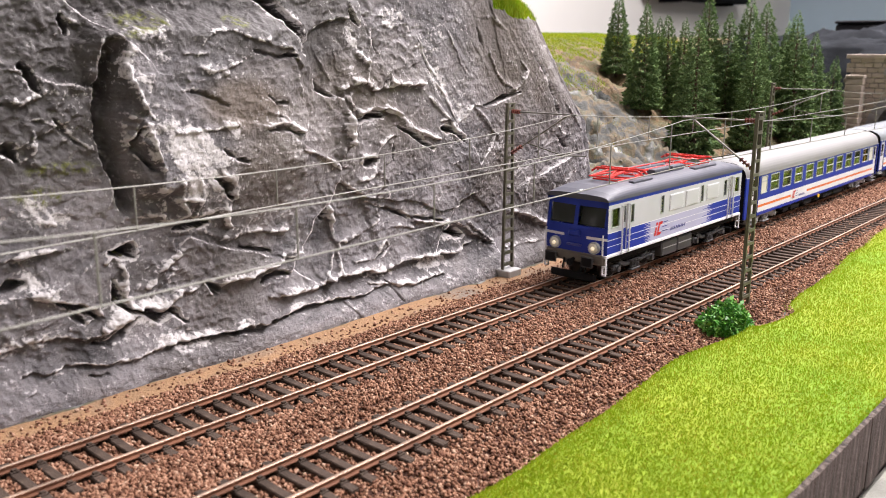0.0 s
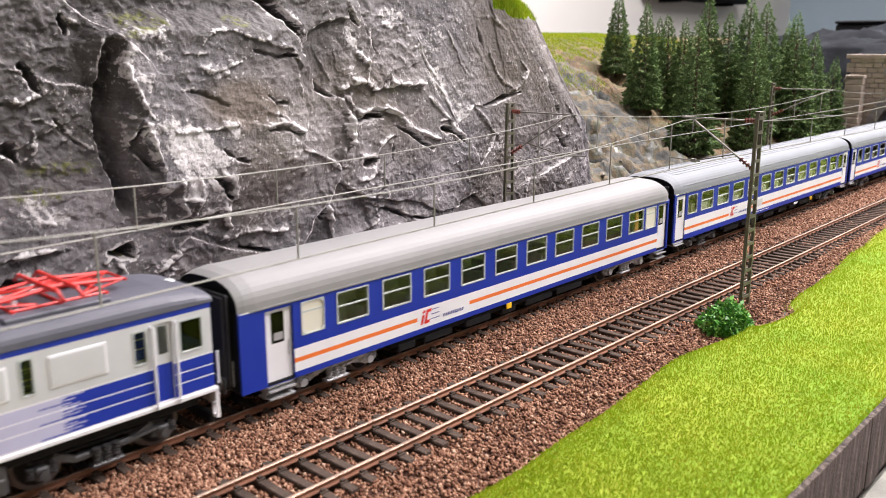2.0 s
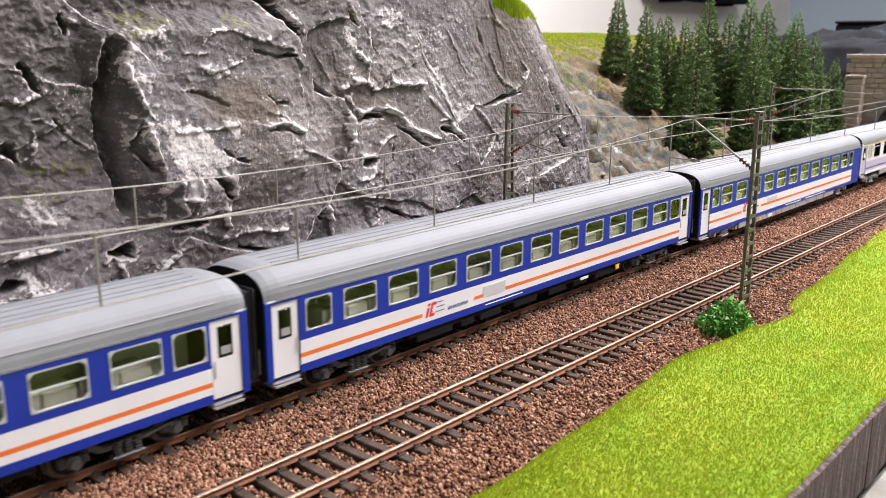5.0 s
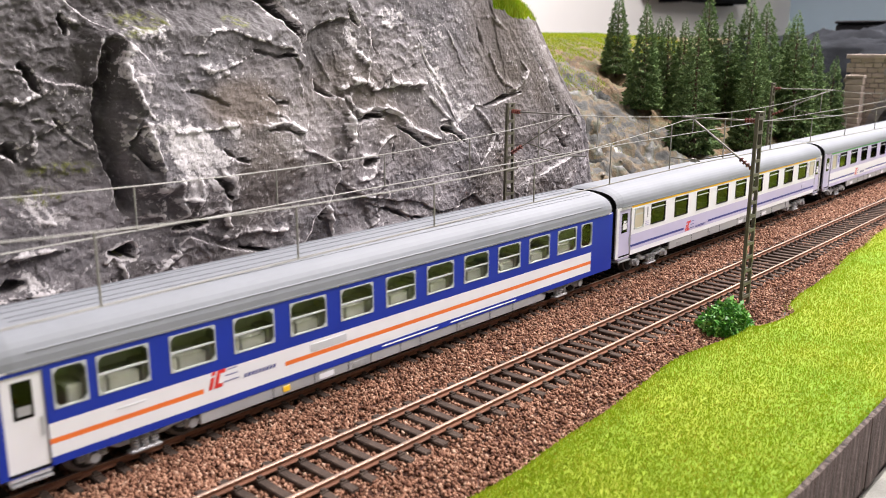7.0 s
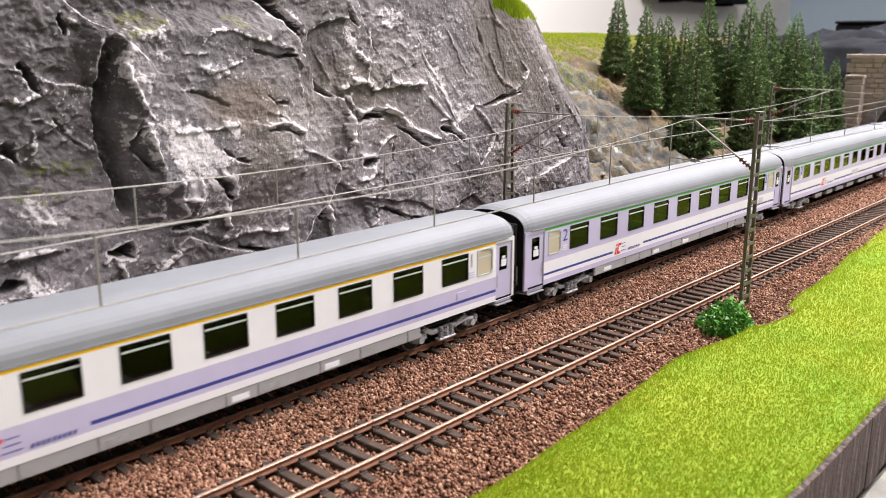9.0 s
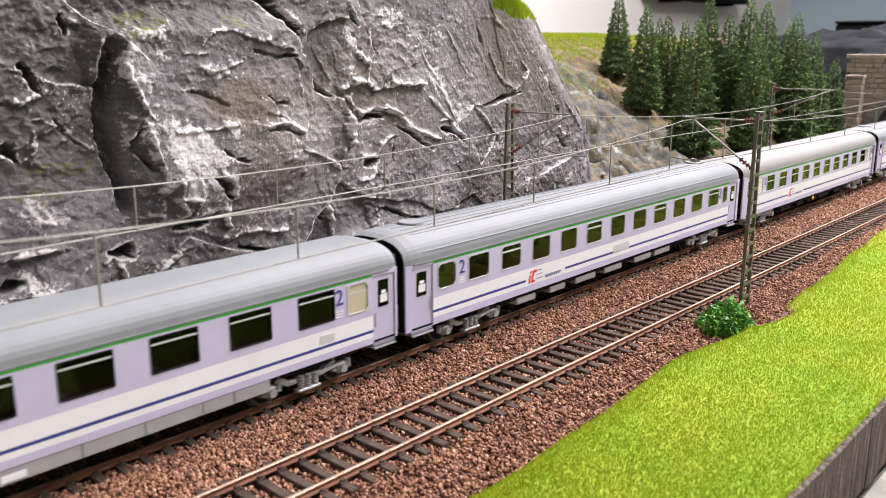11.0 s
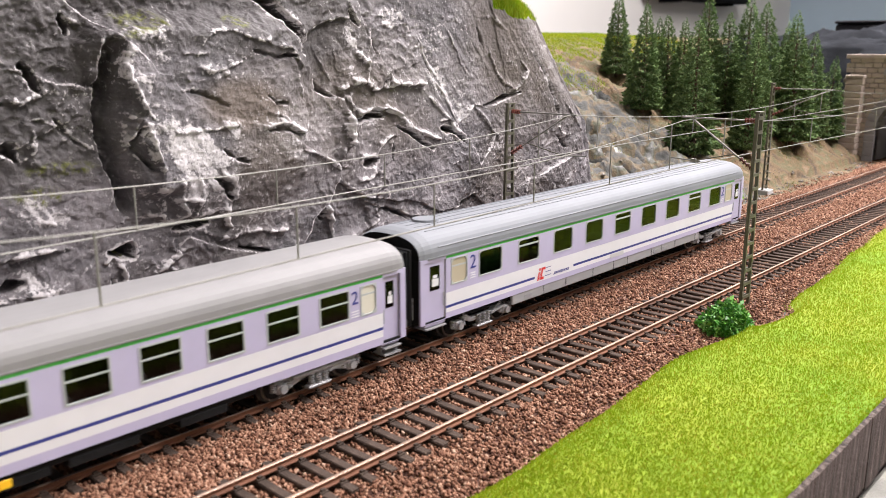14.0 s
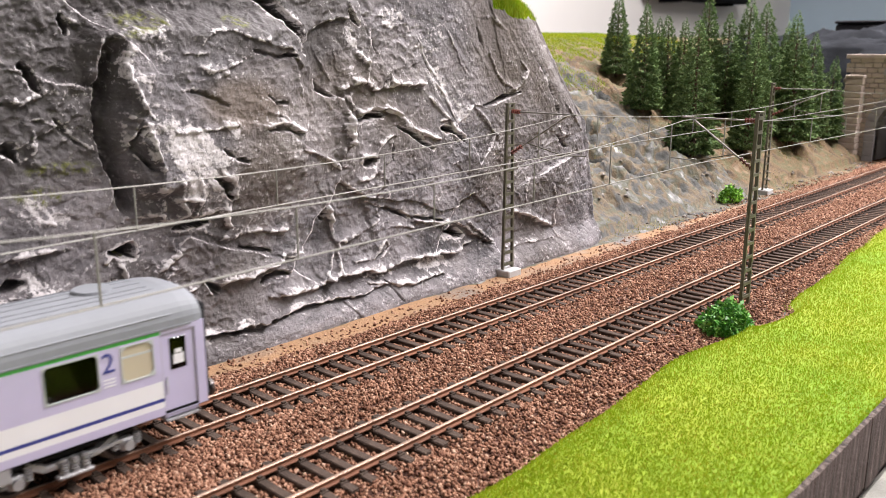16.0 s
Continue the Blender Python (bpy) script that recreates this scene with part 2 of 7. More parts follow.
M["roof_light"] = mat("warm_silver_roof", (0.225, 0.222, 0.224), 0.56, 0.0, 0.08, 120, spec=0.22)
M["far_rock"] = ramp_mat("dark_slate_rock", [(0.3, (0.012, 0.013, 0.015)), (0.6, (0.022, 0.024, 0.028)), (0.75, (0.05, 0.053, 0.06))], 0.9, False, 30.0, bump=1.0, bump_scale=120, spec=0.02)
M["lit_bulb"] = mat("lit_warm_bulb", (0.9, 0.8, 0.6), 0.3)
bulb = M["lit_bulb"].node_tree.nodes["Principled BSDF"]
bulb.inputs["Emission Color"].default_value, bulb.inputs["Emission Strength"].default_value = (1.0, 0.82, 0.55, 1), 0.8
M["red"] = mat("bright_red_paint", (0.62, 0.03, 0.025), 0.4, vary=0.05)
M["loco_grey"] = mat("light_grey_loco_paint", (0.50, 0.51, 0.53), 0.4, vary=0.05)
M["loco_roof"] = mat("dark_grey_loco_roof", (0.085, 0.086, 0.108), 0.5, vary=0.12, spec=0.25)
M["lamp_glass"] = mat("frosted_headlight_glass", (0.8, 0.78, 0.7), 0.2)
M["loco_fade"] = mat("pale_lilac_fade_paint", (0.42, 0.42, 0.58), 0.4, vary=0.05)
M["loco_buffer"] = mat("dark_beam_paint", (0.16, 0.14, 0.12), 0.6, vary=0.3)
M["glass_black"] = mat("dark_windscreen", (0.02, 0.025, 0.02), 0.08, vary=0.1)
M["slope"] = ramp_mat("grey_plaster_slope", [(0.30, (0.030, 0.031, 0.030)), (0.43, (0.075, 0.075, 0.070)), (0.50, (0.130, 0.098, 0.062)), (0.57, (0.080, 0.082, 0.058)), (0.64, (0.14, 0.14, 0.135)), (0.76, (0.36, 0.36, 0.34))], 0.85, False, 75.0, bump=1.0, bump_scale=320, detail=14)
M["earth_slope"] = ramp_mat("brown_earth_slope", [(0.32, (0.045, 0.036, 0.026)), (0.46, (0.13, 0.085, 0.045)), (0.56, (0.085, 0.080, 0.040)), (0.64, (0.16, 0.105, 0.060)), (0.76, (0.22, 0.17, 0.12))], 0.9, False, 60.0, bump=1.0, bump_scale=500, detail=14)
M["sand"] = ramp_mat("brown_sand", [(0.30, (0.15, 0.14, 0.135)), (0.42, (0.21, 0.15, 0.105)), (0.52, (0.29, 0.17, 0.09)), (0.62, (0.24, 0.15, 0.085)), (0.74, (0.27, 0.23, 0.19))], 0.9, False, 26.0, bump=0.8, bump_scale=900, detail=12)
M["brown"] = mat("tan_curtain", (0.45, 0.2, 0.06), 0.8)


# ---- building helpers ----
class Mesh:
    """Gathers faces, each with a material slot, for one mesh."""

    def __init__(self):
        self.v, self.f, self.m, self.mats = [], [], [], []

    def slot(self, m):
        if m not in self.mats:
            self.mats.append(m)
        return self.mats.index(m)

    def poly(self, pts, m):
        k = len(self.v)
        self.v += [tuple(p) for p in pts]
        self.f.append(tuple(range(k, k + len(pts))))
        self.m.append(self.slot(m))

    def box(self, x0, x1, y0, y1, z0, z1, m, bevel=0.0, turn=None):
        b = min(bevel, (x1 - x0) / 2.2, (y1 - y0) / 2.2, (z1 - z0) / 2.2)
        k = len(self.v)
        xs, ys, zs = (x0, x1), (y0, y1), (z0, z1)
        i = self.slot(m)
        if b <= 0:
            pts = [(x, y, z) for x in xs for y in ys for z in zs]
            fs = [(0, 1, 3, 2), (4, 6, 7, 5), (0, 4, 5, 1), (2, 3, 7, 6), (0, 2, 6, 4), (1, 5, 7, 3)]
        else:
            pts, idx = [], {}
            for a, x in enumerate(xs):
                for c, y in enumerate(ys):
                    for d, z in enumerate(zs):
                        s = (1 if a == 0 else -1, 1 if c == 0 else -1, 1 if d == 0 else -1)
                        for ax in range(3):
                            idx[a, c, d, ax] = len(pts)
                            p = [x + b * s[0], y + b * s[1], z + b * s[2]]
                            p[ax] = (x, y, z)[ax]
                            pts.append(tuple(p))
            g = idx
            fs = []
            for e in (0, 1):
                q = [(g[e, c, d, 0]) for c, d in ((0, 0), (1, 0), (1, 1), (0, 1))]
                fs.append(tuple(q if e else q[::-1]))
                q = [(g[a, e, d, 1]) for a, d in ((0, 0), (1, 0), (1, 1), (0, 1))]
                fs.append(tuple(q[::-1] if e else q))
                q = [(g[a, c, e, 2]) for a, c in ((0, 0), (1, 0), (1, 1), (0, 1))]
                fs.append(tuple(q if e else q[::-1]))
            for a in (0, 1):
                for c in (0, 1):
                    fs.append((g[a, c, 0, 0], g[a, c, 1, 0], g[a, c, 1, 1], g[a, c, 0, 1]))
                    fs.append((g[a, 0, c, 0], g[a, 1, c, 0], g[a, 1, c, 2], g[a, 0, c, 2]))
                    fs.append((g[0, a, c, 1], g[1, a, c, 1], g[1, a, c, 2], g[0, a, c, 2]))
                    for d in (0, 1):
                        fs.append((g[a, c, d, 0], g[a, c, d, 1], g[a, c, d, 2]))
        if turn is not None:
            pts = [tuple(turn @ Vector(p)) for p in pts]
        self.v += pts
        self.f += [tuple(k + j for j in q) for q in fs]
        self.m += [i] * len(fs)

    def tube(self, a, b, r, m, n=6, r2=None, caps=True):
        a, b = Vector(a), Vector(b)
        w = (b - a).normalized()
        u = w.orthogonal().normalized()
        t = w.cross(u)
        r2 = r if r2 is None else r2
        k, i = len(self.v), self.slot(m)
        for p, q in ((a, r), (b, r2)):
            for j in range(n):
                o = u * math.cos(2 * math.pi * j / n) + t * math.sin(2 * math.pi * j / n)
                self.v.append(tuple(p + o * q))
        for j in range(n):
            self.f.append((k + j, k + (j + 1) % n, k + n + (j + 1) % n, k + n + j))
            self.m.append(i)
        if caps:
            self.f += [tuple(k + j for j in reversed(range(n))), tuple(k + n + j for j in range(n))]
            self.m += [i, i]

    def bar(self, a, b, w, h, m):
        """A rectangular bar from a to b, w wide across and h high."""
        a, b = Vector(a), Vector(b)
        d = (b - a).normalized()
        up = Vector((0, 0, 1)) if abs(d.z) < 0.9 else Vector((1, 0, 0))
        s = d.cross(up).normalized() * w / 2
        t = s.cross(d).normalized() * h / 2
        k, i = len(self.v), self.slot(m)
        for p in (a, b):
            self.v += [tuple(p - s - t), tuple(p + s - t), tuple(p + s + t), tuple(p - s + t)]
        for q in ((0, 3, 2, 1), (4, 5, 6, 7), (0, 1, 5, 4), (1, 2, 6, 5), (2, 3, 7, 6), (3, 0, 4, 7)):
            self.f.append(tuple(k + j for j in q))
            self.m.append(i)

    def line(self, pts, r, m, n=6):
        """One continuous round wire through pts."""
        k, i = len(self.v), self.slot(m)
        pts = [Vector(p) for p in pts]
        for j, p in enumerate(pts):
            w = (pts[min(j + 1, len(pts) - 1)] - pts[max(j - 1, 0)]).normalized()
            u = Vector((0, 1, 0)) if abs(w.y) < 0.9 else Vector((1, 0, 0))
            t = w.cross(u).normalized()
            u = t.cross(w).normalized()
            for q in range(n):
                self.v.append(tuple(p + (u * math.cos(2 * math.pi * q / n) + t * math.sin(2 * math.pi * q / n)) * r))
        for j in range(len(pts) - 1):
            for q in range(n):
                self.f.append((k + j * n + q, k + j * n + (q + 1) % n, k + (j + 1) * n + (q + 1) % n, k + (j + 1) * n + q))
                self.m.append(i)

    def data(self, name, smooth=False):
        me = bpy.data.meshes.new(name)
        me.from_pydata(self.v, [], self.f)
        for m in self.mats:
            me.materials.append(m)
        me.polygons.foreach_set("material_index", self.m)
        bm = bmesh.new()
        bm.from_mesh(me)
        bmesh.ops.recalc_face_normals(bm, faces=bm.faces)
        bm.to_mesh(me)
        bm.free()
        if smooth:
            me.polygons.foreach_set("use_smooth", [True] * len(me.polygons))
        return me


def part(name, mesh, parent, label="", smooth=False, at=None):
    """One mesh object under a thing or a part; mesh is a Mesh or ready mesh data."""
    ob = new(name, mesh.data(name, smooth) if isinstance(mesh, Mesh) else mesh)
    ob.parent = parent
    if at is not None:
        ob.matrix_basis = at
    return tagged(ob, label) if label else ob


def thing(name, label, category, at=None, group="", kind=""):
    ob = new(name)
    ob.empty_display_size = 0.01
    if at is not None:
        ob.matrix_basis = at
    return tagged(ob, label, category, group, kind)


def grid_mesh(name, P, mats, smooth=True, faces_mat=None):
    """A mesh from a grid of points P[rows, cols, 3]."""
    r, c = P.shape[:2]
    me = bpy.data.meshes.new(name)
    i = np.arange(r * c).reshape(r, c)
    q = np.stack([i[:-1, :-1], i[:-1, 1:], i[1:, 1:], i[1:, :-1]], -1).reshape(-1, 4)
    raw_mesh(me, P.reshape(-1, 3), q)
    for m in mats:
        me.materials.append(m)
    if faces_mat is not None:
        me.polygons.foreach_set("material_index", faces_mat.ravel().astype(np.int32))
    me.polygons.foreach_set("use_smooth", [smooth] * len(me.polygons))
    return me


def raw_mesh(me, V, F):
    """Fill a mesh quickly from arrays of points and of equal-sided faces."""
    k = F.shape[1]
    me.vertices.add(len(V))
    me.vertices.foreach_set("co", np.asarray(V, np.float32).ravel())
    me.loops.add(F.size)
    me.loops.foreach_set("vertex_index", F.astype(np.int32).ravel())
    me.polygons.add(len(F))
    me.polygons.foreach_set("loop_start", np.arange(0, F.size, k, dtype=np.int32))
    me.update(calc_edges=True)
    me.validate()


def lattice(ix, iy, seed):
    h = (ix * 374761393 + iy * 668265263 + seed * 982451653) & 0x7FFFFFFF
    h = ((h ^ (h >> 13)) * 1274126177) & 0x7FFFFFFF
    return ((h ^ (h >> 16)) & 0xFFFF) / 65535.0


def vnoise(x, y, seed=0):
    ix, iy = np.floor(x).astype(np.int64), np.floor(y).astype(np.int64)
    fx, fy = x - ix, y - iy
    fx, fy = fx * fx * fx * (fx * (fx * 6 - 15) + 10), fy * fy * fy * (fy * (fy * 6 - 15) + 10)
    a, b, c, d = (lattice(ix + i, iy + j, seed) for i, j in ((0, 0), (1, 0), (0, 1), (1, 1)))
    return (a + (b - a) * fx) * (1 - fy) + (c + (d - c) * fx) * fy


def fbm(x, y, octaves=5, seed=0, gain=0.5):
    t, amp, norm = 0, 1.0, 0
    for o in range(octaves):
        t = t + amp * vnoise(x * 2 ** o + 17.3 * o, y * 2 ** o + 9.1 * o, seed + o)
        norm += amp
        amp *= gain
    return t / norm


def smooth_step(a, b, x):
    t = np.clip((x - a) / (b - a), 0, 1)
    return t * t * (3 - 2 * t)


# ---- the room ----
def room():
    for name, box, m in (("floor", (-2.2, 4.4, -2.2, 1.5, -1.06, -1.0), "floor"), ("ceiling", (-2.2, 4.4, -2.2, 1.5, 1.5, 1.56), "ceiling"),
                         ("wall_north", (-2.2, 4.4, 1.4, 1.5, -1.0, 1.5), "wall"), ("wall_south", (-2.2, 4.4, -2.2, -2.1, -1.0, 1.5), "wall"),
                         ("wall_east", (4.3, 4.4, -2.1, 1.4, -1.0, 1.5), "wall_blue"), ("wall_west", (-2.2, -2.1, -2.1, 1.4, -1.0, 1.5), "wall")):
        g = Mesh()
        g.box(*box, M[m])
        tagged(new(name, g.data(name)), "plain painted %s of the layout room" % name.split("_")[0], name.split("_")[0], kind="structure")
    shelf = thing("wall_shelf", "black shelf board fixed high on the white wall", "shelf", pose(2.75, 1.36, 0.288))
    g = Mesh()
    g.box(0.10, 0.85, -0.06, 0.04, 0, 0.05, M["black"], 0.004)
    part("board", g, shelf)
    for x in (0.25, 0.7):
        g = Mesh()
        g.box(x - 0.006, x + 0.006, -0.05, 0.04, -0.012, 0.0, M["black"], 0.002)
        part("bracket", g, shelf)


# ---- terrain ----
TRACKS = (0.0, -0.0517)


def hill(x, y):
    """Height of the ground beside the tracks."""
    n = fbm(x * 22, y * 22, 5, 3) - 0.5
    foot = 0.052 + 0.012 * (fbm(x * 9, y * 0, 3, 8) - 0.5)
    up = np.maximum(0, y - foot)
    gully = 0.4 * (fbm(x * 38 + y * 22, y * 9, 4, 21) - 0.5) + 0.9 * (0.28 - np.abs(fbm(x * 30 - y * 14, y * 26, 5, 27, 0.6) - 0.5))
    crag = np.abs(fbm(x * 75, y * 75, 4, 37, 0.55) - 0.5)
    h = 0.48 * up + 0.010 * (0.2 - crag) * np.clip(up / 0.02, 0, 1) + 0.022 * (0.25 - np.abs(fbm((x + y * 0.6) * 62, (y - 0.6 * x) * 16, 4, 39, 0.55) - 0.5) * 2) * np.clip(up / 0.02, 0, 1) * smooth_step(0.72, 0.60, x) + gully * 0.030 * np.clip(up / 0.03, 0, 1)
    h = 0.124 - np.log1p(np.exp((0.124 - h) / 0.012)) * 0.012
    h = np.where(up > 0, np.maximum(h, -0.0045), -0.0045) + n * 0.004 * np.clip(up / 0.02, 0.12, 1)
    return h


def terrain():
    xs = np.concatenate([np.linspace(-1.6, 0.0, 30)[:-1], np.linspace(0.0, 1.2, 420)[:-1], np.linspace(1.2, 4.0, 60)])
    ys = np.concatenate([np.linspace(-0.1520, 0.02, 24)[:-1], np.linspace(0.02, 0.36, 170)[:-1], np.linspace(0.36, 1.1, 16)])
    X, Y = np.meshgrid(xs, ys)
    Z = np.where(Y < 0.03, -0.0062, hill(X, Y))
    Z = np.where((Y >= 0.03) & (Y < 0.05), np.where(Z < -0.004, -0.0046, Z), Z)
    behind = smooth_step(0.45, 0.40, X) * smooth_step(0.05, 0.10, Y)
    Z = Z * (1 - behind) + behind * 0.02
    tagged(new("ground", grid_mesh("ground", np.stack([X, Y, Z], -1), [M["slope"], M["earth_slope"]], True, (X + 0.10 * (fbm(X * 18, Y * 18, 4, 29) - 0.5) > 0.66)[:-1, :-1])), "sandy earth and grey painted plaster hillside beside the tracks", "ground", kind="structure")
    xs, t = np.linspace(-0.3, 0.62, 300), np.linspace(0, 1, 14)
    X, T = np.meshgrid(xs, t)
    Y = 0.027 + T * (0.019 + 0.006 * (fbm(X * 25, X * 0, 3, 18) - 0.5) - 0.010 * smooth_step(0.42, 0.6, X))
    Z = -0.0043 + 0.0006 * (fbm(X * 90, Y * 90, 4, 19) - 0.5) - 0.001 * T ** 6
    tagged(new("sand_strip", grid_mesh("sand_strip", np.stack([X, Y, Z], -1), [M["sand"]])), "strip of brown sand between ballast and rock", "sand", kind="structure")
    g = Mesh()
    g.box(-1.6, 4.0, -0.1520, 1.1, -0.035, -0.012, M["fascia"])
    tagged(new("baseboard", g.data("baseboard")), "dark wooden baseboard under the layout", "baseboard", kind="structure")
    # trestle legs down to the floor
    g = Mesh()
    for x in (-1.4, 0.2, 1.8, 3.8):
        for y in (-0.1, 1.0):
            g.box(x - 0.03, x + 0.03, y - 0.03, y + 0.03, -1.0, -0.035, M["fascia"])
    tagged(new("trestle", g.data("trestle")), "wooden legs carrying the baseboard", "trestle", kind="structure")


def fascia():
    """Stained boards along the layout's edge, and the pale ledge below them."""
    root = thing("fascia", "dark stained vertical wooden boarding along the layout edge", "fascia", kind="structure")
    rng = random.Random(4)
    x = -0.3
    shared = []
    for k in range(6):
        g = Mesh()
        w = 0.0105 + 0.003 * rng.random()
        g.box(0, w, -0.0016 - 0.0003 * rng.random(), 0.0, -0.0225 - 0.002 * rng.random(), 0.0, M["fascia"], 0.00012)
        shared.append((w, g.data("board")))
    while x < 1.6:
        w, me = shared[rng.randrange(6)]
        part("board", me, root, at=pose(x, -0.1522, 0.0005 + 0.0022 * float(vnoise(np.array(x * 9), np.array(0.5), 5))))
        x += w
    g = Mesh()
    g.box(-1.6, 4.0, -0.21, -0.1528, -0.034, -0.0235, M["ledge"], 0.002)
    tagged(new("ledge", g.data("ledge")), "pale grey ledge below the layout edge", "ledge", kind="structure")


def verge_edge(x):
    return -0.0835 + 0.010 * (fbm(np.asarray(x) * 14, 0 * np.asarray(x) + 3.3, 3, 12) - 0.5) + 0.013 * smooth_step(0.38, 0.55, np.asarray(x)) - 0.005 * smooth_step(0.25, 0.12, np.asarray(x))


def verge_height(x, y):
    e = verge_edge(x)
    d = np.clip((e - y) / 0.012, 0, 1)
    dent = np.exp(-(((x - 0.356) / 0.016) ** 2 + ((y + 0.0885) / 0.0045) ** 2))
    return -0.0058 + 0.0052 * np.sqrt(d) + 0.0022 * (fbm(x * 25, y * 25, 3, 14) - 0.5) - 0.0085 * dent + 0.002 * smooth_step(-0.12, -0.15, y)


def verge():
    xs = np.concatenate([np.linspace(-0.5, 0.1, 30)[:-1], np.linspace(0.1, 0.9, 260)[:-1], np.linspace(0.9, 1.6, 20)])
    t = np.linspace(0, 1, 44)
    X, T = np.meshgrid(xs, t)
    Y = verge_edge(X) * (1 - T) + T * -0.1519
    P = np.stack([X, Y, verge_height(X, Y)], -1)
    top = P.copy()
    skirt = P[-1:].copy()
    skirt[..., 2] = -0.013
    tagged(new("grass_verge", grid_mesh("grass_verge", np.concatenate([top, skirt]), [M["turf"]])), "bright green turf bank along the layout edge", "grass verge", kind="structure")
    rng = np.random.default_rng(5)
    n = 250000
    x = 0.12 + 0.98 * rng.random(n) ** 1.7
    e = verge_edge(x)
    y = e + 0.002 + (-0.1526 - e - 0.002) * rng.random(n)
    fibres("grass_fibres", "bright yellow-green static grass fibres on the verge", x, y, verge_height(x, y) - 0.0003, rng, M["blade"], 0.0006, 0.0014)


def fibres(name, label, x, y, z, rng, m, h0, h1):
    n = len(x)
    a, lean = rng.random(n) * 2 * np.pi, rng.random(n) * 0.75
    h = h0 + (h1 - h0) * rng.random(n)
    w = 0.00010 + 0.00008 * rng.random(n)
    d = np.stack([np.cos(a), np.sin(a), 0 * a], -1)
    p = np.stack([-np.sin(a + 1), np.cos(a + 1), 0 * a], -1)
    base = np.stack([x, y, z], -1)
    mid = base + d * (lean * h * 0.25)[:, None] + np.stack([0 * h, 0 * h, h * 0.6], -1)
    tip = base + d * (lean * h)[:, None] + np.stack([0 * h, 0 * h, h], -1)
    V = np.stack([base - p * w[:, None], base + p * w[:, None], mid + p * w[:, None] * 0.8, tip, mid - p * w[:, None] * 0.8], 1)
    k = np.arange(n)[:, None] * 5
    me = bpy.data.meshes.new(name)
    F = np.concatenate([k + np.array([[0, 1, 2]]), k + np.array([[0, 2, 4]]), k + np.array([[4, 2, 3]])])
    raw_mesh(me, V.reshape(-1, 3), F)
    me.materials.append(m)
    tagged(new(name, me), label, "grass", kind="stuff")


# ---- tracks ----
SHOULDER = 0.031


def bed_height(x, y):
    """Top of the ballast: full between the tracks, falling off at both shoulders."""
    d = np.minimum(smooth_step(SHOULDER + 0.003, 0.019, y), smooth_step(-0.094, -0.068, y))
    crown = 0.0005 * (fbm(x * 60, y * 60, 3, 31) - 0.5) * 2
    mid = 0.0008 * np.exp(-((y + 0.0258) / 0.012) ** 2)
    return -0.0056 + 0.0026 * d + crown + mid


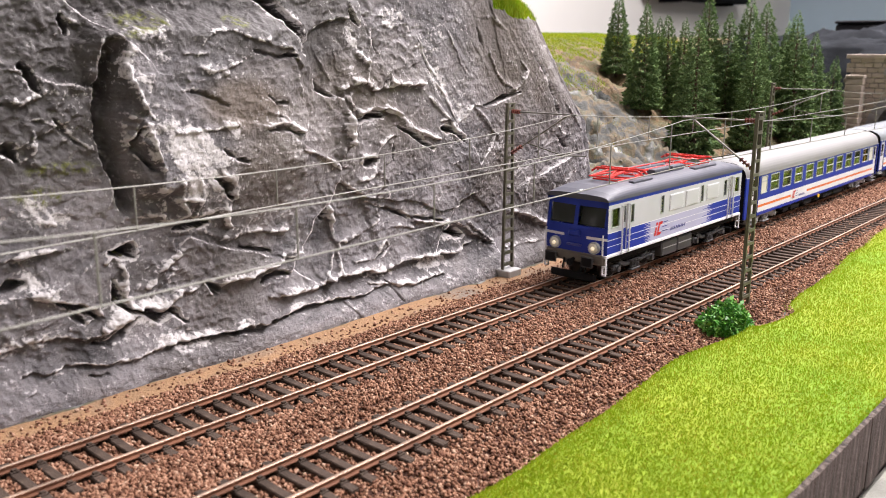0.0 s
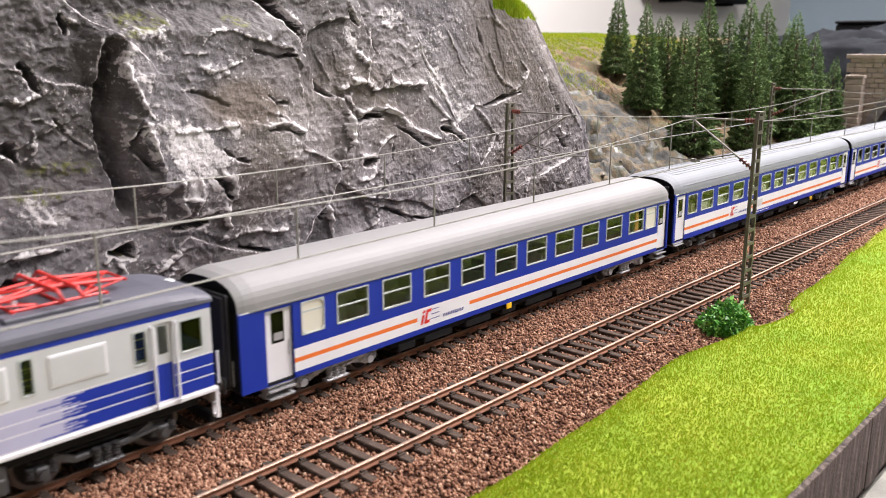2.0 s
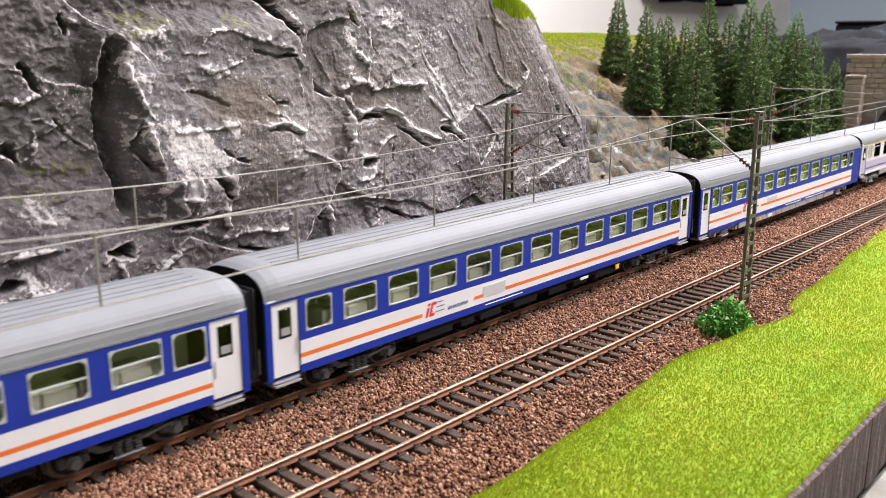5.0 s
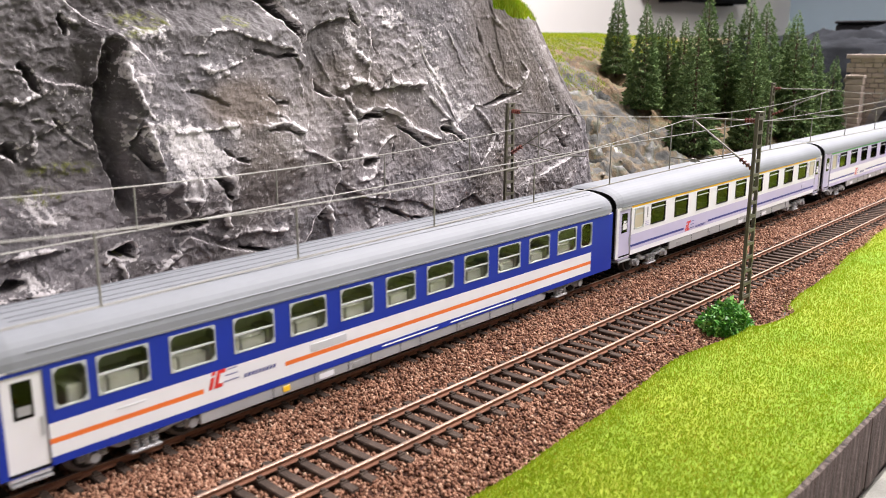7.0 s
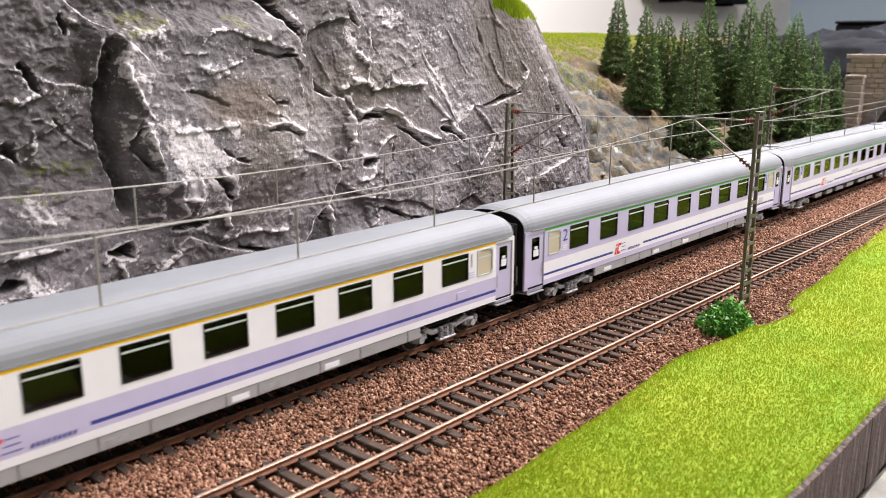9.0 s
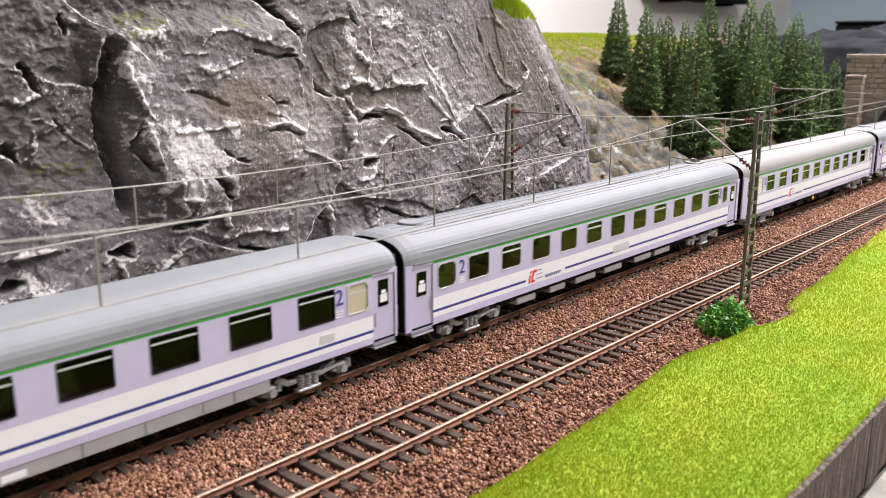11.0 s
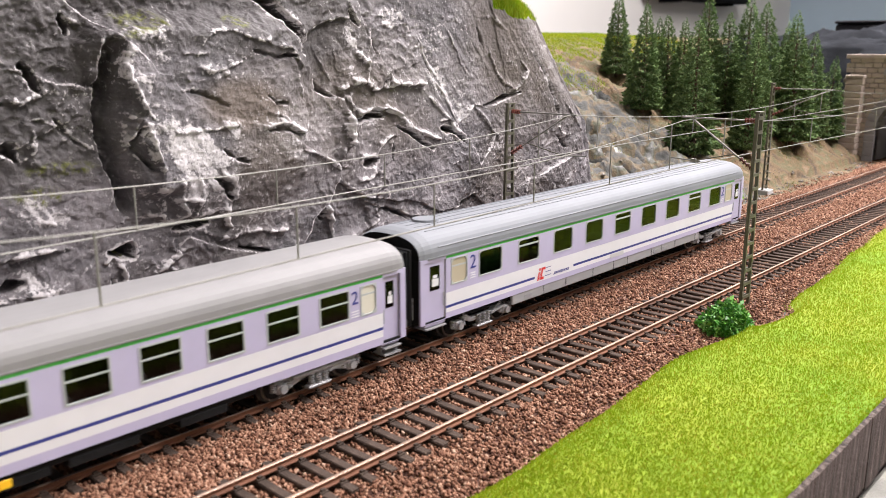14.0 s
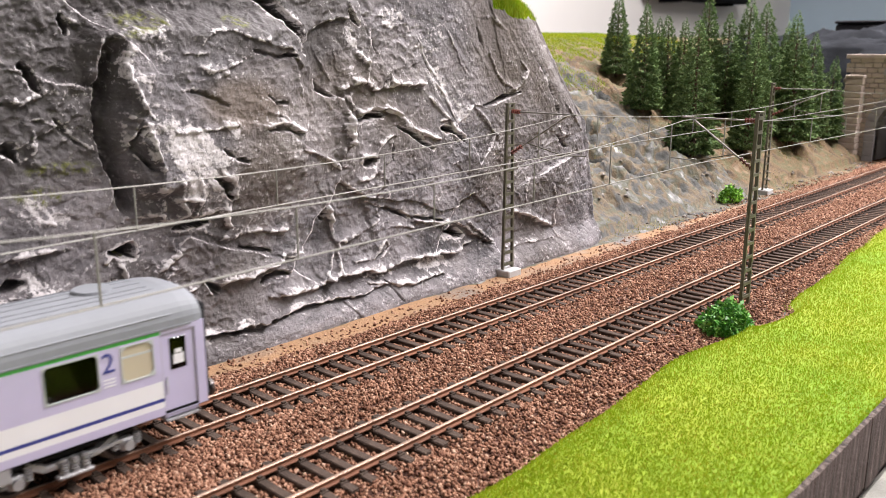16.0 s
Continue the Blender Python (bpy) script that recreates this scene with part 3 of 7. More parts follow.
def ballast():
    xs = np.concatenate([np.linspace(-1.6, 0.0, 20)[:-1], np.linspace(0, 1.2, 300)[:-1], np.linspace(1.2, 4.0, 30)])
    ys = np.linspace(-0.096, SHOULDER + 0.004, 60)
    X, Y = np.meshgrid(xs, ys)
    tagged(new("ballast_bed", grid_mesh("ballast_bed", np.stack([X, Y, bed_height(X, Y) - 0.0009], -1), [M["bed"]])), "dark red-brown bed under the track ballast", "ballast bed", kind="structure")
    rng = np.random.default_rng(9)
    n = 150000
    x = 0.03 + 1.0 * rng.random(n) ** 1.75
    y = -0.094 + (SHOULDER + 0.011 + 0.094) * rng.random(n)
    edge = SHOULDER - 0.002 + 0.007 * (fbm(x * 30, 0 * x, 3, 41) - 0.35)
    keep = (y < edge) | ((y < edge + 0.010) & (rng.random(n) < 0.10))
    for c in TRACKS:
        r = np.abs(np.abs(y - c) - 0.0087)
        keep &= r > 0.0011
        inside = np.abs(y - c) < 0.0138
        phase = ((x + 0.002) / SLEEPER_PITCH) % 1.0
        on_sleeper = inside & (np.abs(phase - 0.5) < 0.23)
        keep &= ~(on_sleeper & (rng.random(n) > 0.26))
    x, y = x[keep], y[keep]
    n = len(x)
    inside = np.minimum(np.abs(y - TRACKS[0]), np.abs(y - TRACKS[1])) < 0.0085
    size = (0.00040 + 0.00034 * rng.random(n) ** 1.5) * np.where(inside, 0.88, 1.0) * (1 + 0.45 * smooth_step(0.4, 1.0, x))
    z = np.maximum(bed_height(x, y), np.where(y > 0.027, -0.0042, -1)) - 0.0003 + 0.0006 * rng.random(n) - np.where(inside, 0.00025, 0)
    ph = (1 + 5 ** 0.5) / 2
    ico = np.array([(-1, ph, 0), (1, ph, 0), (-1, -ph, 0), (1, -ph, 0), (0, -1, ph), (0, 1, ph), (0, -1, -ph), (0, 1, -ph), (ph, 0, -1), (ph, 0, 1), (-ph, 0, -1), (-ph, 0, 1)]) / 1.9
    tri = np.array([(0, 11, 5), (0, 5, 1), (0, 1, 7), (0, 7, 10), (0, 10, 11), (1, 5, 9), (5, 11, 4), (11, 10, 2), (10, 7, 6), (7, 1, 8), (3, 9, 4), (3, 4, 2), (3, 2, 6), (3, 6, 8), (3, 8, 9), (4, 9, 5), (2, 4, 11), (6, 2, 10), (8, 6, 7), (9, 8, 1)])
    q = rng.normal(size=(n, 4))
    q /= np.linalg.norm(q, axis=1)[:, None]
    w, a, b, c = q.T
    R = np.stack([np.stack([1 - 2 * (b * b + c * c), 2 * (a * b - w * c), 2 * (a * c + w * b)], -1), np.stack([2 * (a * b + w * c), 1 - 2 * (a * a + c * c), 2 * (b * c - w * a)], -1),
                  np.stack([2 * (a * c - w * b), 2 * (b * c + w * a), 1 - 2 * (a * a + b * b)], -1)], 1)
    octa = np.array([(1, 0, 0), (-1, 0, 0), (0, 1, 0), (0, -1, 0), (0, 0, 1), (0, 0, -1)]) * 1.15
    tri8 = np.array([(0, 2, 4), (2, 1, 4), (1, 3, 4), (3, 0, 4), (2, 0, 5), (1, 2, 5), (3, 1, 5), (0, 3, 5)])
    near = x < 0.13
    vs, fs, base = [], [], 0
    for pick, shape, tris in ((near, ico, tri), (~near, octa, tri8)):
        k, p = int(pick.sum()), len(shape)
        local = shape[None] * (0.72 + 0.56 * rng.random((k, p, 1))) * (0.7 + 0.6 * rng.random((k, 1, 3))) * size[pick][:, None, None]
        vs.append((np.einsum("nij,nkj->nki", R[pick], local) + np.stack([x, y, z], -1)[pick][:, None]).reshape(-1, 3))
        fs.append((np.arange(k)[:, None, None] * p + tris[None]).reshape(-1, 3) + base)
        base += k * p
    me = bpy.data.meshes.new("ballast_stones")
    raw_mesh(me, np.concatenate(vs), np.concatenate(fs))
    me.materials.append(M["ballast"])
    tagged(new("ballast_stones", me), "loose red-brown and pink crushed stone ballast round the sleepers", "ballast", kind="stuff")


SLEEPER_PITCH = 0.0069


def tracks():
    me = []
    rng = random.Random(7)
    for k in range(4):
        g = Mesh()
        g.box(-0.0015, 0.0015, -0.0148, 0.0148, -0.0042, -0.0021, M["sleeper"], 0.0003)
        for s in (-1, 1):
            g.box(-0.0013, 0.0013, s * 0.0087 - 0.0022, s * 0.0087 + 0.0022, -0.0021, -0.0017, M["sleeper"], 0.0001)
            for e in (-1, 1):
                g.box(-0.0007, 0.0007, s * 0.0087 + e * 0.0013 - 0.0005, s * 0.0087 + e * 0.0013 + 0.0005, -0.0018, -0.0011, M["sleeper"], 0.0001)
        me.append(g.data("sleeper"))
    for ti, y in enumerate(TRACKS):
        root = thing("railway_track", ("steel rails on dark sleepers under the passing train" if ti == 0 else "empty railway track with rusty rails and dark sleepers in ballast"), "railway track", pose(0, y, 0), group="parallel tracks", kind="structure")
        for s in (-1, 1):
            g = Mesh()
            prof = [(-0.0011, -0.0018), (0.0011, -0.0018), (0.0011, -0.0015), (0.0003, -0.0012), (0.0003, -0.0007), (0.00052, -0.0005), (0.00052, -0.0001), (0.0004, 0.0), (-0.0004, 0.0), (-0.00052, -0.0001), (-0.00052, -0.0005), (-0.0003, -0.0007), (-0.0003, -0.0012), (-0.0011, -0.0015)]
            for j in range(len(prof)):
                (a, b), (c, d) = prof[j], prof[(j + 1) % len(prof)]
                m = M["rail_top"] if (j in (7, 6, 8)) else M["rail_side"]
                for x0, x1 in ((-1.6, 0.0), (0.0, 1.0), (1.0, 4.0)):
                    g.poly([(x0, s * 0.0087 + a, b), (x1, s * 0.0087 + a, b), (x1, s * 0.0087 + c, d), (x0, s * 0.0087 + c, d)], m)
            part("rail", g, root, "rusty-sided rail with a worn bright top")
        k0 = int(0.0 / SLEEPER_PITCH)
        for k in range(k0, k0 + 144):
            part("sleeper", me[rng.randrange(4)], root, at=pose((k + 0.5) * SLEEPER_PITCH - 0.002, 0, 0.0001 * rng.random(), 0, 0, rng.uniform(-1.2, 1.2)))
        g = Mesh()
        for k in list(range(-230, k0)) + list(range(k0 + 144, 570)):
            x = (k + 0.5) * SLEEPER_PITCH - 0.002
            g.box(x - 0.0015, x + 0.0015, -0.0148, 0.0148, -0.0042, -0.0021, M["sleeper"])
        tagged(part("far_sleepers", g, root), kind="stuff")


# ---- the rock face ----
def rock_edge(z):
    """Where the cliff turns away from the tracks, by height."""
    return np.interp(z, [-0.02, 0.03, 0.066, 0.0945, 0.122, 0.135, 0.2], [0.434, 0.437, 0.436, 0.411, 0.392, 0.378, 0.33])


def rock_top(x):
    return np.interp(x, [-0.5, 0.12, 0.25, 0.34, 0.40, 0.437, 0.46], [0.20, 0.19, 0.18, 0.157, 0.143, 0.131, 0.127])


def plates(wx, wz, seed, count, amp, tilt, squash, turn, seam):
    """Broken slabs: each cell is a slightly tilted plane at its own height, with a torn raised seam along some borders."""
    rng = np.random.default_rng(seed)
    sx, sz = rng.uniform(-0.03, 0.62, count), rng.uniform(-0.03, 0.22, count)
    off, gx, gz = rng.normal(0, amp, count), rng.normal(0, tilt, count), rng.normal(0.02, tilt, count)
    lip = rng.random(count) < 0.30
    best, second = np.full(wx.shape, 1e9), np.full(wx.shape, 1e9)
    h, up = np.zeros(wx.shape), np.zeros(wx.shape)
    c, s = math.cos(turn), math.sin(turn)
    for a, b, o, p, q, e in zip(sx, sz, off, gx, gz, lip):
        u, v = wx - a, wz - b
        d = np.hypot(c * u + s * v, (c * v - s * u) * squash)
        near = d < best
        second = np.where(near, best, np.minimum(second, d))
        h = np.where(near, o + p * u + q * v, h)
        up = np.where(near, 1.0 if e else 0.0, up)
        best = np.where(near, d, best)
    gap = second - best
    return np.clip(h, -2.6 * amp, 2.6 * amp) + up * seam * np.exp(-(gap / 0.0018) ** 2) * smooth_step(0.42, 0.62, fbm(wx * 55, wz * 55, 3, seed)) * 1.5, gap


def span(f, reach, path):
    """The part of the face within reach of a path: its indices, the distance to the path in mm and on which side it lies."""
    px, pz = [p[0] for p in path], [p[1] for p in path]
    near = np.nonzero((f.x > min(px) - reach) & (f.x < max(px) + reach) & (f.z > min(pz) - reach) & (f.z < max(pz) + reach))
    x, z = f.x[near], f.z[near]
    best, side, along, over = np.full(x.shape, 1e9), np.zeros(x.shape), np.zeros(x.shape), np.zeros(x.shape)
    for k, ((ax, az), (bx, bz)) in enumerate(zip(path, path[1:])):
        dx, dz = bx - ax, bz - az
        t = ((x - ax) * dx + (z - az) * dz) / (dx * dx + dz * dz)
        c = np.clip(t, 0, 1)
        u, v = x - ax - c * dx, z - az - c * dz
        d = np.hypot(u, v)
        pick = d < best
        side = np.where(pick, np.sign(v * dx - u * dz), side)
        along = np.where(pick, k + c, along)
        over = np.where(pick, v, over)
        best = np.where(pick, d, best)
    return near, best, side, along / (len(path) - 1), over


def ridge(f, high, wide, *path):
    """A torn roll of plaster along a path, undercut below and running out above, its crest brushed pale."""
    near, d, _, t, over = span(f, 5 * wide, path)
    w = wide * (0.40 + 1.2 * f.rough[near]) * (0.5 + 0.5 * np.sin(np.pi * np.clip(t, 0.06, 0.94)))
    above = np.clip(over / (d + 0.1), 0, 1)
    w = w * (0.95 + 0.75 * above)
    whole = 1 - 0.75 * smooth_step(0.50, 0.34, f.broken[near]) * min(1.0, max(0.0, (3.2 - high) / 2))
    roll = np.exp(-(d / w) ** (3.0 - 1.5 * above)) * (0.55 + 0.9 * f.fine[near]) * whole
    f.out[near] += min(high, 1.45 * wide) * 1.05 * roll
    f.pale[near] += 0.45 * (high >= 3.5) * np.exp(-(d / w) ** 3)
    f.pale[near] += (0.36 + 0.11 * high) * np.exp(-(d / (w * 1.25)) ** 2) * smooth_step(0.30, 0.62, f.fine[near]) * (0.3 + 0.7 * whole)


def crack(f, deep, wide, *path):
    """A gap in the plaster along a path, dark inside."""
    near, d, _, t, _ = span(f, 3.5 * wide, path)
    w = wide * (0.35 + 1.4 * f.rough[near]) * (0.4 + 0.6 * np.sin(np.pi * np.clip(t, 0.08, 0.92)))
    f.out[near] -= deep * 1.3 * np.exp(-(d / w) ** 4) * (1 - 0.6 * smooth_step(0.45, 0.30, f.broken[near]) * (deep < 5))
    # less pale inside the gap
    f.pale[near] -= 0.5 * np.exp(-(d / w) ** 4)


def lip(f, high, reach, *path):
    """A torn layer that ends along a path: proud on the path's left, cut back on its right."""
    near, d, side, t, _ = span(f, 2.5 * reach, path)
    end = np.clip(np.minimum(t, 1 - t) / 0.15, 0, 1)
    fade = end + (1 - end) * np.exp(-(d / 1.5) ** 2)
    crisp = np.tanh((side * d + 2.2 * (f.rough[near] - 0.5)) / 0.40)
    f.out[near] += high * 0.48 * crisp * np.exp(-d / reach) * fade
    f.pale[near] += 0.5 * np.exp(-((side * d + 2.2 * (f.rough[near] - 0.5) - 0.6) / 0.9) ** 2) * fade * smooth_step(0.3, 0.62, f.fine[near])


def pale(f, amount, wide, *path):
    """A broad dry-brushed patch along a path."""
    near, d, _, _, _ = span(f, 2.2 * wide, path)
    f.pale[near] += amount * 1.5 * np.exp(-(d / wide) ** 2) * smooth_step(0.22, 0.62, f.streak[near])


class Face:
    """The rock face in millimetres: where each point lies, how far it stands out and how pale it is brushed, painted
    shade taken off.
    """

    def __init__(self, x, z):
        # the lines of the plaster waver
        self.x = 1000 * (x + 0.0048 * (fbm(x * 75, z * 75, 5, 51, 0.62) - 0.5))
        self.z = 1000 * (z + 0.0048 * (fbm(x * 75 + 9, z * 75, 5, 52, 0.62) - 0.5))
        self.broken = fbm(x * 95, z * 95, 3, 63)
        self.streak = fbm((x + z * 0.75) * 260, (z - x * 0.75) * 60, 4, 65, 0.6)
        self.rough, self.fine = fbm(x * 150, z * 150, 3, 58), fbm(x * 330, z * 330, 3, 59)
        self.out, self.pale = np.zeros(x.shape), np.zeros(x.shape)


def boulder(f, x, z):
    """The great proud block: flat face, knobbly flank and a deep cleft on its far side, both darkened in colour as
    shade.
    """
    edge = np.interp(f.z, (55, 65, 77, 88, 98, 109, 116), (147, 147, 145, 143.5, 141, 139, 143)) + 3.5 * (fbm(x * 70, z * 70, 4, 57) - 0.5)
    west = f.x - edge
    flank = np.clip((west + 9.5) / 11.5, 0, 1)
    flank = np.clip(flank ** 0.8 + 0.5 * (fbm(x * 60, z * 45, 3, 64) - 0.5) * np.sin(np.pi * flank), 0, 1)
    right = smooth_step(150, 162, f.x)
    tall = (smooth_step(57, 63, f.z) * (1 - right) + smooth_step(34, 68, f.z) * right) * smooth_step(121, 112, f.z - 0.04 * (f.x - 145))
    across = smooth_step(233, 205, f.x)
    face = flank * tall * across
    f.out *= 1 - 0.5 * face
    f.out += 13 * face - 0.05 * np.clip(f.x - 150, 0, 60) * face
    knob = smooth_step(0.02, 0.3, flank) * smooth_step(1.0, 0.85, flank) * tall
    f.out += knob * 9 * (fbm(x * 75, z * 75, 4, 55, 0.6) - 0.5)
    # Flank shade put into the colour: most pale brushing is taken away here.
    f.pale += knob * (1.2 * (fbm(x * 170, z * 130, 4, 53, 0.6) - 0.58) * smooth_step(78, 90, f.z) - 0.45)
    gap = np.interp(f.z, (52, 64, 80, 96, 108, 114), (141, 139.5, 137, 137.5, 140.5, 143))
    cleft = np.exp(-((f.x - gap) / (2.0 + 1.9 * f.rough)) ** 4) * smooth_step(50, 60, f.z) * smooth_step(114, 106, f.z)
    f.out -= 13 * cleft
    # The cleft's shade, put into the colour as well.
    f.pale -= 0.8 * cleft


def face_marks(f):
    # upper face beside the boulder
    crack(f, 6, 1.3, (128.3, 119.2), (128.6, 115.7), (128.6, 112.2))
    lip(f, 2.0, 6, (128.7, 118.2), (132.9, 115.8), (135.9, 114.8))
    ridge(f, 1.2, 1.2, (121.7, 113.9), (125.0, 112.2), (127.6, 111.5))
    crack(f, 8, 1.8, (113.3, 101.9), (115.7, 98.8), (117.3, 94.2))
    ridge(f, 2.0, 1.3, (103.7, 92.2), (110.3, 91.6), (115.7, 93.2), (118.5, 94.3))
    ridge(f, 1.5, 1.2, (105.8, 104.7), (108.7, 102.6), (112.1, 100.5))
    crack(f, 5, 1.5, (101.4, 78.2), (104.2, 77.1), (106.1, 74.2))
    crack(f, 2.5, 0.7, (125.1, 79.3), (127.6, 77.3))
    crack(f, 2.5, 0.6, (119.5, 86.4), (122.7, 81.6))
    lip(f, 1.6, 5, (112.8, 85.9), (121.1, 82.8), (129.3, 76.4))
    ridge(f, 1.2, 0.9, (107.2, 73.1), (113.2, 77.7), (112.2, 82.5))
    # the boulder's face
    pale(f, 0.25, 3.5, (155.5, 112.5), (157.2, 104.4))
    pale(f, 0.5, 3.0, (145.9, 99.9), (148.3, 96.1))
    pale(f, 0.8, 4.0, (154.6, 79.5), (165.1, 79.4), (179.3, 79.7))
    pale(f, 0.9, 5.5, (157.8, 75.4), (164.3, 74.3), (170.3, 68.3))
    pale(f, 0.7, 3.5, (156.4, 66.7), (164.9, 63.4))
    ridge(f, 0.9, 0.9, (162.7, 106.1), (168.2, 106.1), (174.5, 106.4))
    ridge(f, 1.3, 1.2, (161.7, 99.9), (170.8, 100.9), (179.2, 102.0), (185.8, 102.7))
    ridge(f, 1.2, 1.0, (163.5, 97.2), (171.5, 98.1), (180.4, 99.6))
    lip(f, 1.4, 4, (172.1, 108.8), (177.0, 113.6), (183.4, 114.0), (189.7, 112.1))
    ridge(f, 1.4, 1.2, (190.5, 112.1), (199.2, 111.4), (206.8, 109.3), (212.4, 106.7))
    crack(f, 3.5, 0.8, (193.4, 106.8), (203.5, 105.5), (213.7, 104.6))
    ridge(f, 1.6, 1.2, (211.1, 105.4), (214.6, 103.2), (217.1, 101.0))
    crack(f, 2.5, 0.6, (164.6, 92.8), (169.4, 91.9), (174.9, 90.2), (179.6, 88.2))
    lip(f, 1.0, 4, (160.6, 92.8), (169.6, 92.9), (179.8, 89.0))
    crack(f, 2.5, 0.7, (196.2, 91.7), (200.9, 88.1), (205.6, 87.5))
    ridge(f, 2.2, 1.2, (194.8, 79.5), (202.3, 80.1), (207.6, 79.1), (213.4, 77.4))
    crack(f, 3, 0.8, (196.6, 77.9), (205.9, 77.5), (213.2, 76.1))
    ridge(f, 1.3, 1.1, (167.7, 81.2), (174.8, 81.6), (182.5, 81.9))
    crack(f, 3, 1.0, (174.8, 72.6), (178.3, 70.3))
    crack(f, 3, 1.0, (179.9, 68.4), (184.1, 66.4))
    lip(f, 2.5, 7, (215.2, 74.2), (217.2, 81.8), (216.2, 91.8), (212.3, 101.1))
    ridge(f, 1.2, 1.0, (155.3, 80.1), (165.3, 80.2))
    ridge(f, 1.0, 0.9, (196.4, 84.9), (202.1, 82.7), (205.1, 81.0))
    # the boulder's near edge and the veins of its flank
    ridge(f, 1.5, 1.2, (143.2, 109.4), (141.4, 105.5), (142.5, 100.1), (143.2, 94.6), (145.2, 88.2), (146.3, 83.8), (147.5, 75.9), (148.8, 68.3))
    ridge(f, 2.2, 1.0, (141.1, 100.0), (143.3, 94.4), (144.6, 89.7), (147.3, 85.8))
    ridge(f, 2.2, 0.9, (141.1, 86.1), (144.9, 84.1), (146.3, 80.2))
    ridge(f, 2.0, 0.9, (141.7, 103.3), (143.2, 100.4), (141.8, 96.4))
    pale(f, 0.25, 2.5, (149.9, 112.4), (146.8, 108.2), (143.6, 105.5))
    pale(f, 0.6, 2.5, (146.1, 88.2), (147.8, 82.5))
    crack(f, 5, 1.2, (144.5, 82.1), (142.3, 77.6), (144.5, 71.7), (146.9, 67.6))
    # hanging drips under the boulder
    ridge(f, 2.5, 1.2, (146.2, 59.0), (149.1, 61.2), (152.1, 60.1), (153.0, 56.0), (152.9, 50.1))
    ridge(f, 2.5, 1.2, (156.8, 63.1), (157.1, 56.7), (159.7, 50.7))
    ridge(f, 2.5, 1.2, (164.7, 62.2), (165.1, 55.7), (162.8, 50.3))
    ridge(f, 2.0, 1.1, (157.1, 56.7), (163.7, 55.5))
    crack(f, 5, 1.2, (169.9, 62.9), (176.0, 58.9), (178.6, 53.6))
    ridge(f, 2.0, 1.0, (172.5, 63.8), (178.2, 60.7), (180.1, 53.8))
    ridge(f, 3.5, 1.5, (176.8, 49.6), (176.7, 44.6))
    crack(f, 6, 1.2, (157.2, 46.3), (161.2, 47.3), (164.5, 46.0))
    crack(f, 6, 1.2, (164.6, 46.8), (169.7, 46.4))
    ridge(f, 2.0, 0.9, (161.1, 46.5), (164.3, 47.6))
    lip(f, 2.0, 5, (139.1, 50.9), (145.4, 51.6), (153.7, 49.6), (181.9, 48.9))
    ridge(f, 1.6, 1.0, (145.9, 54.6), (152.1, 50.2))
    pale(f, 0.5, 3.5, (161.9, 59.1), (173.6, 58.8))
    # slab and its shadowed gap
    crack(f, 14, 2.8, (204.9, 127.8), (211.5, 122.5), (219.4, 116.3), (220.7, 108.5))
    lip(f, 4.0, 12, (245.2, 89.0), (239.8, 88.2), (232.4, 90.4), (225.5, 92.4), (223.3, 98.7), (220.9, 107.6), (225.8, 115.1), (235.1, 118.1), (248.7, 120.3))
    crack(f, 6, 1.5, (223.7, 95.6), (227.1, 91.0), (235.1, 88.4))
    ridge(f, 2.6, 2.4, (240.0, 92.2), (246.0, 94.1), (252.4, 93.4))
    ridge(f, 2.4, 2.0, (252.9, 105.7), (257.8, 103.3))
    ridge(f, 1.4, 0.9, (262.8, 114.2), (259.0, 106.6), (256.7, 98.1), (254.4, 93.4))
    ridge(f, 2.2, 1.5, (254.3, 92.9), (260.0, 90.8))
    crack(f, 2.5, 0.6, (262.3, 110.9), (265.6, 105.6))
    crack(f, 6, 1.2, (269.0, 95.9), (269.4, 93.9))
    ridge(f, 1.6, 0.8, (266.1, 92.5), (266.4, 96.9), (271.5, 98.8), (272.3, 94.8))
    ridge(f, 2.6, 1.8, (272.9, 94.1), (279.9, 92.1), (292.7, 93.0))
    lip(f, 2.2, 8, (257.9, 90.4), (272.6, 91.9), (292.5, 91.8))
    pale(f, 0.5, 2.5, (249.2, 115.2), (251.7, 110.6))
    crack(f, 5, 1.0, (250.5, 123.8), (253.8, 120.6), (256.1, 118.4))
    ridge(f, 2.0, 1.2, (250.9, 127.0), (252.3, 122.9), (255.7, 119.8))
    ridge(f, 0.9, 0.7, (229.3, 109.4), (233.3, 100.3), (236.2, 95.7))
    ridge(f, 0.8, 0.6, (240.1, 107.1), (240.8, 99.1))
    pale(f, 0.45, 3, (273.1, 124.0), (275.8, 118.0))
    # plaster column, arches and squiggles
    ridge(f, 8, 2.8, (241.7, 80.2), (240.3, 68.6))
    ridge(f, 2.5, 1.2, (238.8, 67.3), (236.4, 63.7))
    ridge(f, 3, 1.6, (242.6, 88.1), (245.5, 82.4))
    lip(f, 3.5, 8, (249.3, 81.2), (258.4, 82.4), (265.4, 81.3), (274.4, 79.9))
    crack(f, 9, 1.7, (249.5, 78.4), (256.9, 79.4), (265.6, 77.9))
    ridge(f, 4, 1.4, (248.6, 81.3), (258.4, 82.4), (265.4, 81.3), (274.4, 79.9), (279.6, 75.6), (286.4, 70.8), (295.1, 67.0), (301.4, 66.8))
    crack(f, 8, 1.2, (274.0, 74.2), (281.6, 71.1), (288.7, 65.5), (295.9, 61.5))
